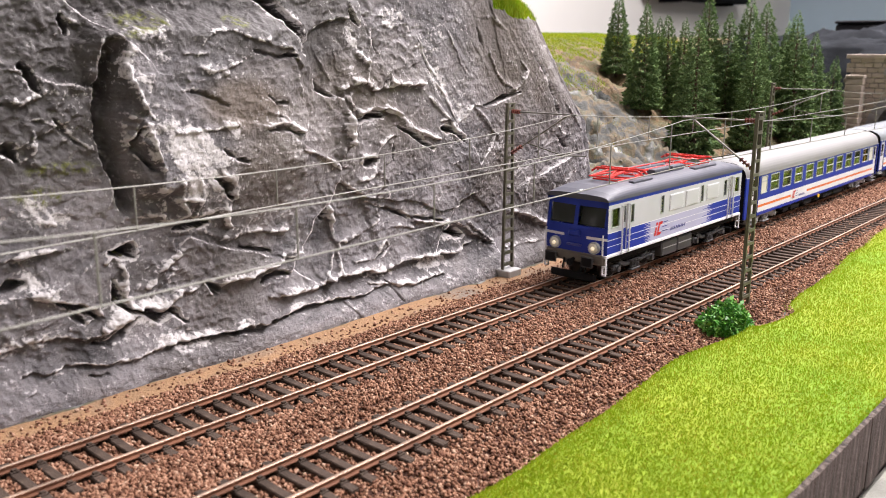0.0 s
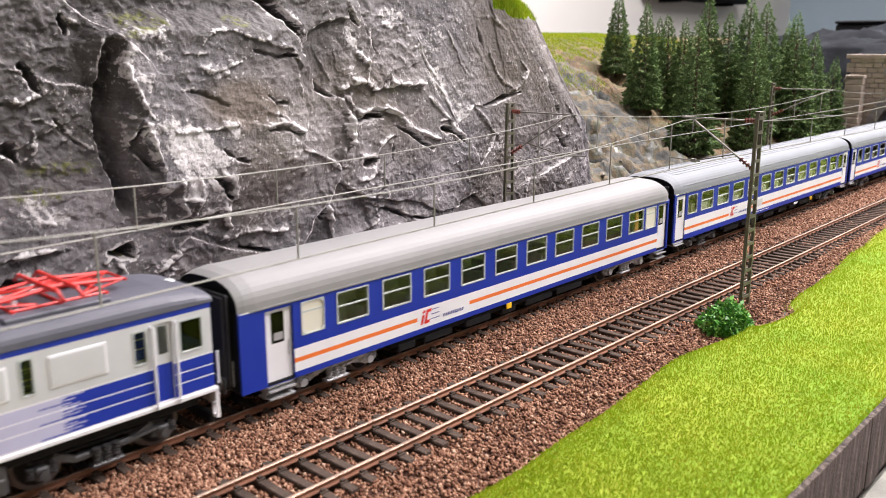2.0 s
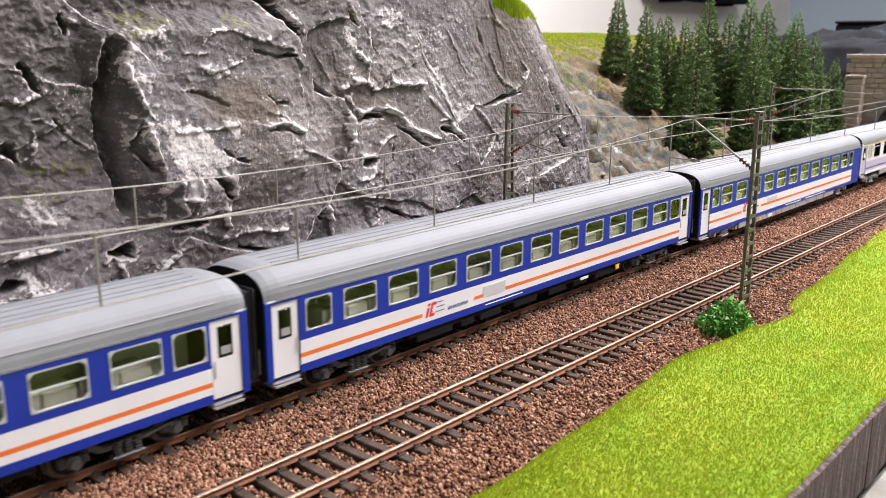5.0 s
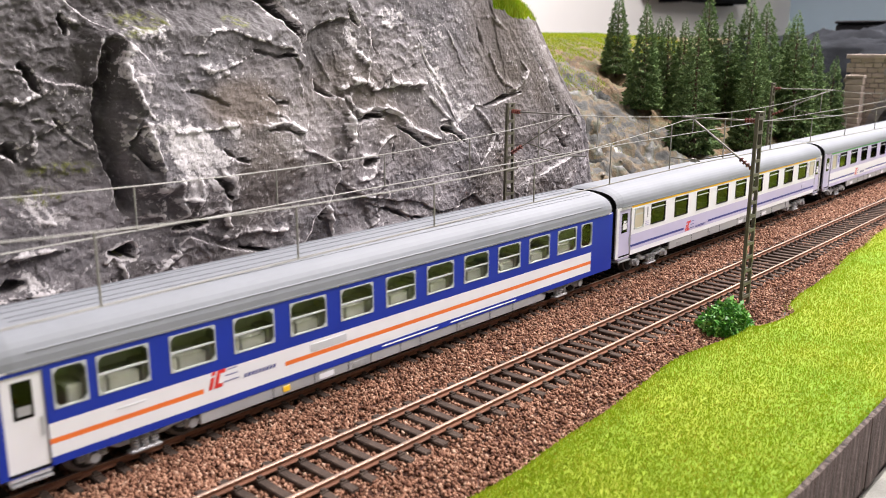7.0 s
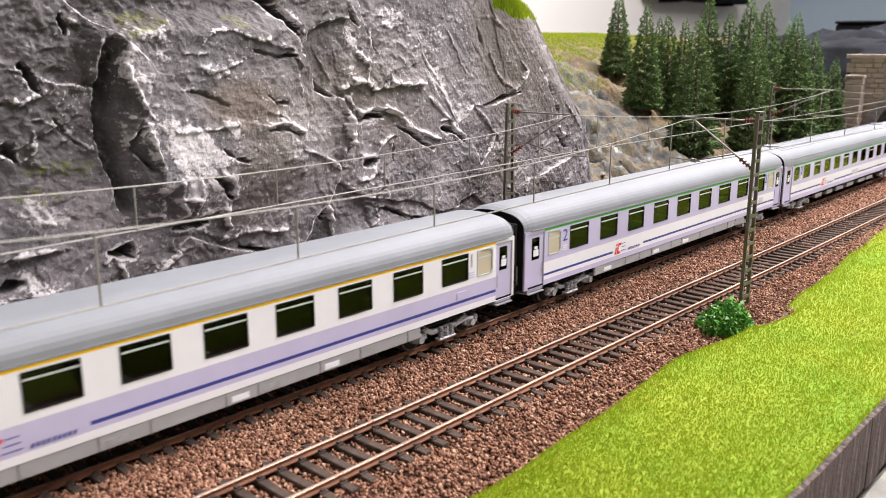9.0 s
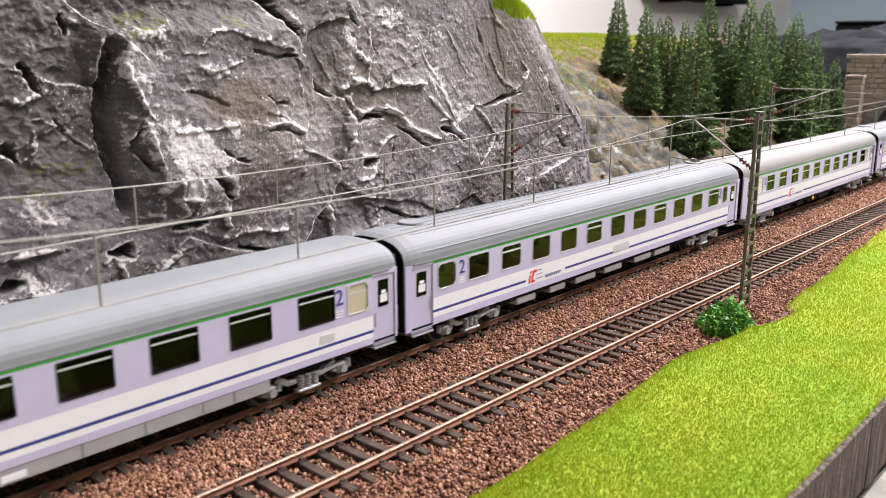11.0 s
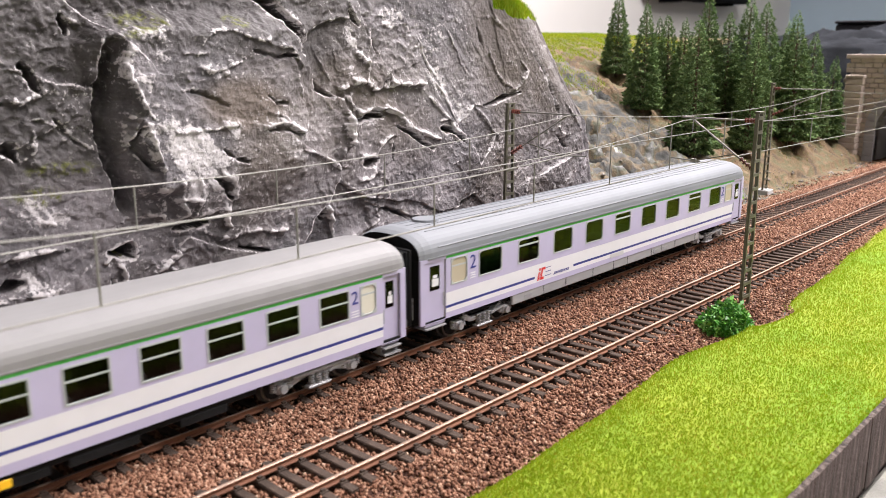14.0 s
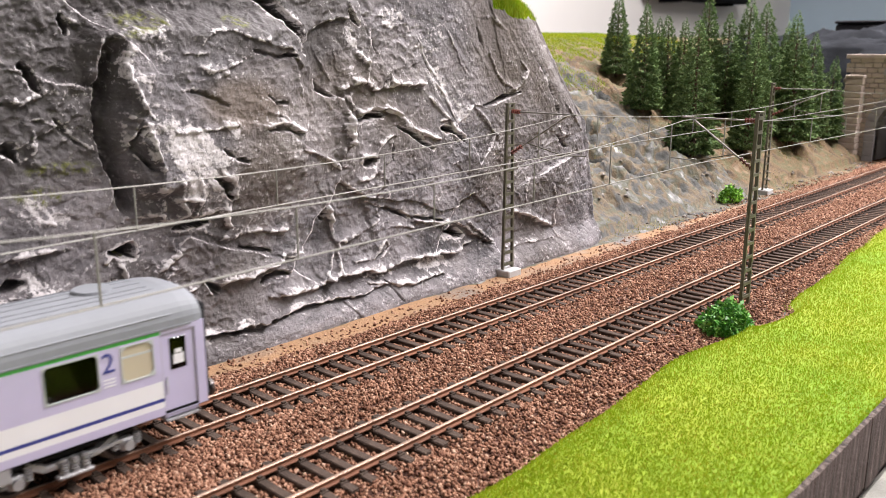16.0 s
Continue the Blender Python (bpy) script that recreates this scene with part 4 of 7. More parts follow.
    crack(f, 7, 1.0, (302.8, 71.0), (310.8, 69.9), (319.2, 63.9))
    ridge(f, 1.6, 0.8, (302.5, 74.4), (307.5, 74.9), (311.8, 70.9))
    ridge(f, 3, 1.0, (246.8, 60.4), (248.9, 63.3), (255.4, 60.0), (259.9, 67.0), (265.2, 70.3), (270.8, 70.1))
    crack(f, 5, 1.2, (249.3, 59.2), (257.4, 59.4))
    ridge(f, 2.4, 1.0, (244.9, 52.4), (251.0, 53.2), (254.8, 55.7))
    ridge(f, 1.8, 0.9, (211.8, 70.4), (222.6, 65.7), (231.1, 61.4), (234.3, 58.3))
    crack(f, 3, 0.8, (268.2, 66.6), (268.5, 59.0))
    lip(f, 1.6, 6, (214.5, 69.3), (225.2, 63.1), (236.9, 58.5))
    # the smooth slanting slab
    ridge(f, 1.5, 0.8, (292.9, 89.2), (300.5, 82.4), (307.5, 74.9), (319.6, 66.0))
    ridge(f, 0.9, 0.7, (291.7, 114.6), (299.0, 99.3), (305.4, 88.8), (315.6, 73.6))
    ridge(f, 0.8, 0.6, (313.2, 114.9), (321.6, 101.6), (331.2, 93.3))
    ridge(f, 0.9, 0.6, (306.3, 122.5), (318.2, 121.5), (324.1, 119.0))
    pale(f, 0.5, 5, (294.3, 107.0), (305.8, 91.4), (320.1, 76.1))
    pale(f, 0.4, 6, (283.7, 123.1), (305.2, 114.8))
    ridge(f, 1.8, 1.0, (328.8, 82.5), (322.6, 75.1), (315.1, 70.7))
    ridge(f, 1.6, 0.9, (329.5, 80.8), (335.7, 74.9), (344.5, 65.3))
    ridge(f, 1.8, 0.9, (346.4, 105.5), (349.6, 95.7), (355.9, 89.9), (360.9, 88.0))
    ridge(f, 2.0, 1.0, (370.1, 101.1), (375.0, 96.4), (368.0, 89.5), (359.7, 86.3))
    ridge(f, 1.0, 0.7, (329.5, 81.3), (343.0, 81.3))
    crack(f, 4, 0.9, (336.2, 81.3), (347.7, 81.6), (359.9, 83.7), (368.6, 86.6))
    crack(f, 7, 1.5, (382.9, 105.4), (389.6, 97.3), (396.1, 85.6), (401.5, 73.1), (401.7, 66.2))
    ridge(f, 2.5, 0.9, (401.6, 65.0), (404.3, 60.1), (412.2, 59.8), (410.6, 65.0))
    crack(f, 4, 1.0, (400.9, 60.0), (409.1, 53.7))
    lip(f, 1.5, 5, (402.6, 73.0), (395.5, 85.6), (388.7, 98.5), (381.4, 106.3))
    crack(f, 3, 0.8, (336.9, 117.9), (341.4, 109.2))
    ridge(f, 1.5, 0.8, (341.7, 123.4), (349.0, 124.2), (360.3, 118.3))
    ridge(f, 1.2, 0.9, (410.1, 78.3), (419.3, 68.9), (430.1, 60.2))
    ridge(f, 1.0, 0.8, (415.9, 43.5), (406.5, 38.0), (398.5, 34.2))
    ridge(f, 0.8, 0.5, (348.7, 38.4), (360.2, 32.6))
    ridge(f, 0.9, 0.6, (366.5, 42.3), (365.7, 28.9))
    # knob and ledges of the lower middle
    ridge(f, 7, 2.4, (228.5, 42.1), (230.4, 36.6))
    crack(f, 7, 1.4, (225.3, 41.6), (225.7, 38.2))
    ridge(f, 2.2, 1.3, (229.9, 35.2), (231.3, 29.8), (232.2, 25.3))
    ridge(f, 2.4, 1.1, (257.7, 38.0), (258.4, 33.9), (250.6, 30.1), (238.7, 28.1), (232.8, 27.6))
    crack(f, 4, 0.9, (260.5, 38.6), (267.3, 36.2), (274.8, 32.6))
    ridge(f, 1.6, 0.8, (260.6, 39.1), (263.2, 44.8))
    ridge(f, 2.0, 0.9, (279.4, 30.6), (296.5, 26.7), (303.1, 27.4), (307.7, 33.3), (306.3, 37.9))
    crack(f, 3, 0.6, (278.5, 31.8), (296.7, 28.1))
    ridge(f, 1.4, 0.8, (262.7, 29.5), (279.1, 28.3))
    crack(f, 11, 1.9, (300.5, 20.7), (306.4, 21.1), (314.3, 17.1))
    lip(f, 3, 6, (300.0, 23.0), (305.2, 24.6), (316.7, 21.5), (321.2, 16.3), (334.1, 11.0))
    ridge(f, 2.0, 1.0, (317.0, 24.0), (325.1, 18.5), (335.9, 11.0))
    ridge(f, 3, 1.4, (351.3, 25.1), (366.2, 21.5), (374.4, 16.7), (387.7, 11.6))
    lip(f, 2.5, 6, (351.0, 23.4), (366.0, 20.0), (388.7, 10.5))
    ridge(f, 1.8, 0.9, (345.7, 6.1), (356.7, 6.9), (386.9, 5.7))
    crack(f, 4, 0.8, (328.7, 12.2), (345.0, 11.3))
    ridge(f, 2.5, 1.2, (228.6, 22.1), (226.3, 17.3), (223.8, 13.0))
    ridge(f, 2.5, 1.0, (231.5, 22.5), (232.6, 17.3), (231.2, 12.5))
    lip(f, 4, 8, (223.1, 12.6), (233.1, 12.1), (246.2, 12.0), (259.9, 10.6), (274.9, 12.5), (294.2, 10.9), (310.8, 10.7), (320.7, 12.4))
    ridge(f, 2.5, 1.1, (223.2, 13.1), (233.1, 12.6), (246.3, 12.4), (260.0, 11.3), (275.0, 13.0), (294.3, 11.4), (310.9, 11.2))
    lip(f, 2.5, 5, (197.5, 13.3), (214.4, 11.1), (226.7, 11.7))
    ridge(f, 2.0, 1.0, (197.5, 13.7), (214.4, 11.6), (226.8, 12.4))
    ridge(f, 1.8, 1.0, (245.6, 7.4), (258.9, 3.9), (273.6, 3.5), (291.0, 3.0))
    crack(f, 3, 0.8, (255.7, 6.0), (260.2, 0.5), (262.3, -3.0))
    crack(f, 2.5, 0.6, (251.1, 17.1), (261.4, 20.3))
    ridge(f, 1.2, 0.8, (251.2, 17.5), (258.4, 23.8), (261.4, 20.8))
    ridge(f, 1.6, 0.8, (389.1, 33.7), (391.2, 20.9), (390.2, 5.2))
    ridge(f, 1.2, 0.8, (240.3, 17.0), (248.8, 18.0))
    pale(f, 0.5, 3, (282.1, 9.3), (297.8, 7.7))
    pale(f, 0.5, 3, (239.6, 12.3), (259.6, 8.3))
    lip(f, 1.8, 6, (250.8, 42.4), (285.0, 29.5), (300.5, 26.1))
    # foot ledge with its long shadow line
    lip(f, 4.5, 7, (100.0, 7.7), (114.2, 6.1), (129.6, 4.8), (146.5, 4.0), (157.9, 4.2), (169.9, 4.4), (182.5, 3.7), (196.0, 3.9), (213.3, 4.3), (231.8, 3.8), (258.9, 3.4), (293.0, 2.6))
    crack(f, 5, 0.9, (146.5, 3.9), (157.9, 4.0), (169.9, 4.2), (182.5, 3.5), (196.0, 3.6), (213.3, 4.1), (231.8, 3.6), (258.8, 2.9))
    ridge(f, 1.5, 0.8, (153.5, 5.5), (165.2, 5.3), (180.2, 5.4))
    pale(f, 0.6, 3, (147.0, 7.0), (162.6, 3.9))
    pale(f, 0.5, 3, (177.7, 6.0), (202.0, 6.4))
    # folds of the lower left
    ridge(f, 4.5, 1.7, (135.8, 35.7), (136.0, 30.6), (134.3, 25.1), (137.6, 21.3), (147.2, 19.7), (154.3, 22.0))
    crack(f, 6, 1.2, (132.7, 31.3), (133.0, 25.4), (136.2, 20.2))
    crack(f, 8, 1.4, (137.5, 20.3), (142.3, 18.8), (147.2, 15.5), (152.8, 15.8), (155.9, 11.8))
    ridge(f, 4, 2.6, (125.3, 15.2), (129.9, 16.4), (135.1, 18.3), (138.3, 20.3))
    crack(f, 5, 1.2, (120.6, 12.4), (126.5, 10.1), (132.0, 11.6), (137.1, 16.3))
    crack(f, 10, 1.7, (132.3, 41.5), (136.7, 41.3), (140.9, 41.8), (141.3, 39.0))
    ridge(f, 2, 1.0, (129.9, 39.1), (132.4, 40.9), (136.0, 42.2))
    ridge(f, 2.2, 1.2, (156.4, 41.2), (157.5, 36.5), (151.6, 33.5), (147.6, 30.3), (143.6, 26.7))
    crack(f, 8, 1.6, (166.7, 23.8), (168.7, 21.3), (170.6, 21.1))
    ridge(f, 2.2, 1.1, (156.1, 22.1), (163.7, 23.2))
    lip(f, 3, 7, (168.4, 19.7), (173.3, 22.9), (182.9, 22.5), (193.8, 25.2), (211.5, 27.0))
    ridge(f, 2.2, 1.2, (169.0, 20.0), (173.4, 23.3), (182.9, 22.9), (193.9, 25.7), (211.6, 27.5))
    crack(f, 5, 1.2, (190.3, 19.7), (197.2, 20.6), (203.6, 20.5))
    ridge(f, 2.4, 1.1, (191.9, 12.5), (200.4, 14.0), (207.7, 13.9))
    ridge(f, 2.0, 1.1, (169.2, 43.2), (173.0, 39.7), (175.9, 39.6), (183.6, 40.3), (204.8, 39.5))
    crack(f, 3, 0.7, (182.2, 34.5), (195.3, 31.0))
    ridge(f, 2.0, 1.0, (200.2, 27.7), (206.1, 29.3), (210.5, 32.2))
    lip(f, 2.2, 6, (98.8, 42.3), (109.3, 43.2), (117.5, 43.9))
    ridge(f, 1.6, 1.0, (100.6, 42.8), (109.4, 43.7), (117.0, 43.8))
    crack(f, 6, 1.4, (95.6, 34.7), (99.3, 34.8), (103.1, 35.1))
    pale(f, 0.7, 4, (105.8, 37.6), (110.0, 31.3))
    pale(f, 0.5, 4, (108.0, 56.7), (118.2, 53.5))
    pale(f, 0.4, 3, (101.1, 56.0), (108.7, 61.0))
    lip(f, 3.5, 8, (103.9, 31.4), (112.3, 28.4), (119.2, 25.4), (123.9, 21.3))
    crack(f, 4, 1.0, (112.2, 28.1), (118.2, 25.2), (122.7, 20.8))
    ridge(f, 1.5, 1.0, (119.9, 20.3), (124.4, 21.6), (123.9, 23.6))
    lip(f, 2.2, 7, (91.1, 15.3), (101.3, 15.7), (110.3, 16.0), (123.9, 12.9))
    pale(f, 0.5, 4, (94.5, 15.8), (110.4, 16.7))
    ridge(f, 1.2, 0.7, (95.8, 2.8), (106.7, 5.1), (114.5, 5.5), (115.4, -0.9))
    crack(f, 2.5, 0.6, (118.2, 1.6), (125.1, 1.3))
    crack(f, 3, 1.0, (115.2, 23.7), (118.5, 20.7))
    ridge(f, 1.0, 0.9, (112.6, 52.5), (116.0, 51.4))


def rock_relief(x, z):
    """How far the plaster stands out from the mean face, in metres, and how pale it is brushed, painted shade taken
    off.
    """
    f = Face(x, z)
    wx, wz = x + 0.012 * (fbm(x * 30, z * 30, 4, 41) - 0.5), z + 0.012 * (fbm(x * 30 + 7, z * 30, 4, 42) - 0.5)
    big, gap = plates(wx, wz, 29, 60, 0.0010, 0.05, 1.35, 0.6, 0.0004)
    slab = smooth_step(0.27, 0.31, x) * smooth_step(0.055, 0.08, z)
    f.out += 1000 * big * (1 - 0.75 * slab) * (0.2 + 0.8 * smooth_step(0.425, 0.385, x)) + 5.0 * (fbm(x * 11, z * 13, 3, 61) - 0.5)
    # thin torn layers
    u, v = 0.86 * wx + 0.5 * wz, (0.86 * wz - 0.5 * wx) * 1.5
    t = fbm(u * 34, v * 34, 5, 111, 0.55) * 7 + 3 * wz
    k = np.floor(t)
    torn = (k + smooth_step(0.86, 1.0, t - k) - 0.5 * (t - k) - 3.5) * smooth_step(0.36, 0.52, fbm(x * 24, z * 24, 3, 117))
    f.out += 0.45 * torn * (1 - 0.8 * slab)
    f.pale += 0.5 * (f.streak - 0.45) * smooth_step(0.20, 0.28, x)
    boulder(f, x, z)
    face_marks(f)
    # fine relief: slanting brush marks, pits, and rubble-rough patches
    f.out += 0.9 * (fbm((x + z * 0.75) * 300, (z - x * 0.75) * 32, 4, 83) - 0.5) * smooth_step(0.22, 0.30, x)
    f.out += 1.5 * (fbm(x * 150, z * 160, 5, 91, 0.62) - 0.5) * (1 - 0.5 * slab)
    pits = np.abs(fbm(x * 130 + 5, z * 150, 4, 93, 0.6) - 0.5) * 2
    f.out += 3.0 * (0.25 - pits) * smooth_step(0.52, 0.66, fbm(x * 24, z * 24, 3, 95)) * (1 - 0.85 * smooth_step(0.27, 0.31, x))
    f.out += 1.8 * (fbm(x * 260, z * 260, 3, 96) - 0.5) * smooth_step(0.135, 0.12, x) * smooth_step(0.05, 0.07, z)
    f.out += 0.7 * (f.fine - 0.5) * (1 - 0.4 * slab)
    return f.out / 1000, f.pale


def cliff():
    a = np.concatenate([np.linspace(-0.55, 0.08, 40)[:-1], np.linspace(0.08, 0.437, 820)])
    b = np.concatenate([np.linspace(0.0, 0.06, 60)[1:], np.linspace(0.06, 0.30, 40)[1:]])
    v = np.concatenate([np.linspace(0, 0.72, 350)[:-1], np.linspace(0.72, 1, 50)])
    rows = np.concatenate([v, 1 + np.linspace(0.01, 1, 30)])
    A, V = np.meshgrid(np.concatenate([a, 0.437 + b]), rows)
    vv = np.minimum(V, 1)
    over = np.maximum(V - 1, 0)
    zt = rock_top(np.minimum(A, 0.46))
    Z = -0.012 + vv * (zt + 0.012)
    edge = rock_edge(Z)
    front = np.minimum(A, 0.437)
    back = np.maximum(A - 0.437, 0)
    squeeze = smooth_step(0.30, 0.437, front)
    X = front + (edge - 0.437) * squeeze + 0.012 * np.sin(np.minimum(back / 0.02, 1.57)) + 0.04 * back
    turn = np.clip(back / 0.02, 0, 1.57)
    corner = np.clip((front - 0.417) / 0.02, 0, 1)
    Y0 = 0.0495 + 0.13 * np.maximum(Z, 0) + 0.006 * corner ** 2 - 0.006 * smooth_step(0.012, -0.006, Z) + np.maximum(back - 0.006, 0) * 1.0
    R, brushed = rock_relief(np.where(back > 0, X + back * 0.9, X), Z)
    base_pull = smooth_step(0.012, -0.004, Z)
    R = R * (1 - 0.6 * base_pull) + 0.001 * base_pull
    R = np.maximum(R, -0.0025 - 0.03 * smooth_step(0.010, 0.028, Z))
    keep = 1 - smooth_step(0.0, 0.15, over)
    R = R * (0.25 + 0.75 * keep)
    nx, ny = np.sin(turn) , -np.cos(turn)
    guard = 0.0018 + 0.02 * smooth_step(0.006, 0.024, np.abs(X - 0.335)) + 0.02 * smooth_step(0.078, 0.095, Z)
    R = np.where(R > guard, guard + 0.12 * (R - guard), R)
    PX, PY = X + nx * R * 0.8, Y0 + ny * R
    PY = PY + over * 0.30
    PZ = Z + over * 0.02 + 0.006 * over * (fbm(A * 30, over * 8, 3, 5))
    P = np.stack([PX, PY, PZ], -1)
    green = ((over > 0) & (X > 0.30)) | ((Z > 0.1245 + 0.010 * (fbm(X * 70, Z * 70, 3, 6) - 0.5) - 0.10 * (X - 0.37)) & (X > 0.350))
    grassy = green[:-1, :-1]
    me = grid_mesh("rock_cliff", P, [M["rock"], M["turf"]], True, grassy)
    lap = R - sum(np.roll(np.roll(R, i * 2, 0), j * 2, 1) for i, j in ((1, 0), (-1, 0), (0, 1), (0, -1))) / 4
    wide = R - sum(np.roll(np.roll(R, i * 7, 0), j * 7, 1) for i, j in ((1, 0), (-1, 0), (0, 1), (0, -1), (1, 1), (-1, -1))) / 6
    # Pale brushing gathers on raised edges and thins in hollows, by height curvature.
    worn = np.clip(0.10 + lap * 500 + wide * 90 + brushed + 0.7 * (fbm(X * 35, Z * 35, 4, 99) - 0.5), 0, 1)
    moss = np.zeros(X.shape)
    for px, pz, sx, sz in ((0.152, 0.117, 0.012, 0.005), (0.147, 0.113, 0.005, 0.003), (0.122, 0.070, 0.016, 0.003), (0.1385, 0.0385, 0.0016, 0.002), (0.190, 0.118, 0.006, 0.003), (0.112, 0.062, 0.012, 0.004)):
        moss = np.maximum(moss, np.exp(-((X - px) / sx) ** 2 - ((Z - pz) / sz) ** 2))
    # a darker tone over the upper face and its left end, and a brown stain on the boulder
    ragged = 0.03 * (fbm(X * 28, Z * 28, 5, 86, 0.6) - 0.5)
    dark_tone = 0.85 * smooth_step(0.098, 0.112, Z + ragged + 0.10 * np.clip(0.135 - X, -0.02, 0.2)) * smooth_step(0.275, 0.235, X + ragged)
    dark_tone = np.maximum(dark_tone, 0.8 * smooth_step(0.142, 0.132, X + ragged) * smooth_step(0.058, 0.072, Z + ragged))
    stain = 0.8 * smooth_step(1.0, 0.4, np.hypot((X - 0.186) / 0.024, (Z - 0.088) / 0.013) + 10 * ragged)
    worn = worn - 0.22 * dark_tone
    for name, value in (("mossy", moss), ("dark_tone", dark_tone), ("stain", stain)):
        at = me.attributes.new(name, "FLOAT", "POINT")
        at.data.foreach_set("value", value.astype(np.float32).ravel())
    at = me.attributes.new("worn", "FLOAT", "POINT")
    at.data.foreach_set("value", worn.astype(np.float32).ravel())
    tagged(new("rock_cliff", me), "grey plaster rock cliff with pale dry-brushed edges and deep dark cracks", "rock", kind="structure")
    rng = np.random.default_rng(15)
    q = P[green & (X < 0.47) & (over < 0.5)]
    q = q[rng.integers(0, len(q), 14000)]
    fibres("cliff_top_grass", "bright green grass fibres on top of the rock cliff", q[:, 0], q[:, 1], q[:, 2] - 0.0003, rng, M["blade"], 0.0015, 0.0035)


# ---- tunnel portal and the hill behind ----
def portal():
    """Sandstone portal wall across both tracks, with a buttress, an arch ring and a coping."""
    X0 = 0.942
    root = thing("tunnel_portal", "sandstone block tunnel portal with grey arch and buttress", "tunnel portal", pose(X0, 0, 0))
    rng = random.Random(11)
    cy, half, spring, rise = -0.026, 0.066, 0.030, 0.040

    def inside(y, z):
        u = (y - cy) / half
        return abs(u) < 1 and z < spring + rise * math.sqrt(max(0, 1 - u * u))

    # backing wall with the opening cut through it
    g = Mesh()
    ys = [-0.125 + k * 0.0025 for k in range(79)]
    for y0, y1 in zip(ys, ys[1:]):
        ym = (y0 + y1) / 2
        u = (ym - cy) / half
        lo = -0.006 if abs(u) >= 1 else spring + rise * math.sqrt(1 - u * u)
        if lo < 0.098:
            g.box(0.0, 0.012, y0, y1, lo, 0.098, M["mortar"])
    part("wall", g, root)
    row_h = 0.0050
    blocks = {}
    for r in range(21):
        z = -0.006 + r * row_h
        y = -0.125 - (r % 2) * 0.006
        while y < 0.07:
            w = rng.choice((0.0085, 0.0100, 0.0120))
            if not any(inside(y + a * w, z + b * row_h) for a in (0.02, 0.5, 0.98) for b in (0.02, 0.98)) and z + row_h < 0.0995:
                if w not in blocks:
                    b = Mesh()
                    b.box(-0.0011, 0.002, 0.0003, w - 0.0003, 0.0003, row_h - 0.0003, M["masonry"], 0.0004)
                    blocks[w] = b.data("block")
                part("block", blocks[w], root, at=pose(-rng.random() * 0.0005, y, z))
            y += w
    n = 21
    for k in range(n):
        a0, a1 = math.pi * k / n, math.pi * (k + 1) / n
        g = Mesh()
        q = [(cy + s * (half + d) * math.cos(a) , spring + (rise + d) * math.sin(a)) for s, a, d in ((1, a0 + 0.01, 0), (1, a1 - 0.01, 0), (1, a1 - 0.01, 0.010), (1, a0 + 0.01, 0.010))]
        f = [(-0.003, y, z) for y, z in q]
        bk = [(0.012, y, z) for y, z in q]
        g.poly(f, M["arch"]), g.poly(bk[::-1], M["arch"])
        for j in range(4):
            g.poly([f[j], f[(j + 1) % 4], bk[(j + 1) % 4], bk[j]], M["arch"])
        part("arch_stone", g, root)
    for s in (-1, 1):
        for k in range(5):
            g = Mesh()
            y0, y1 = sorted((cy + s * half, cy + s * (half + 0.010)))
            g.box(-0.003, 0.012, y0, y1, -0.006 + k * 0.0072, 0.0009 + k * 0.0072, M["arch"], 0.0004)
            part("jamb_stone", g, root)
    # coping and buttress
    g = Mesh()
    g.box(-0.003, 0.014, -0.127, 0.075, 0.098, 0.1025, M["masonry"], 0.0006)
    part("coping", g, root)
    for y0, y1 in ((0.0545, 0.071), (-0.127, -0.112)):
        for r in range(13):
            g = Mesh()
            z = -0.006 + r * 0.0065
            d = 0.016 - r * 0.0005
            g.box(-d, 0.0, y0 + (0.0003 if r % 2 else 0), y1, z + 0.0002, z + 0.0064, M["masonry"], 0.0006)
            part("buttress_stone", g, root)
        g = Mesh()
        g.box(-0.0105, 0.0, y0 - 0.0008, y1 + 0.0008, 0.0787, 0.082, M["masonry"], 0.0006)
        part("buttress_cap", g, root)
    g = Mesh()
    g.box(-0.002, -0.0009, 0.029, 0.038, 0.082, 0.089, M["arch"], 0.0006)
    part("plaque", g, root, "small pale stone plaque")
    # tunnel lining
    g = Mesh()
    pts = [(cy + half * math.cos(math.pi * k / 16), spring + rise * math.sin(math.pi * k / 16)) for k in range(17)]
    pts = [(cy + half, -0.006)] + pts + [(cy - half, -0.006)]
    for (a, b), (c, d) in zip(pts, pts[1:]):
        g.poly([(0.012, a, b), (2.6, a, b), (2.6, c, d), (0.012, c, d)], M["arch"])
    part("lining", g, root, "grey tunnel lining")


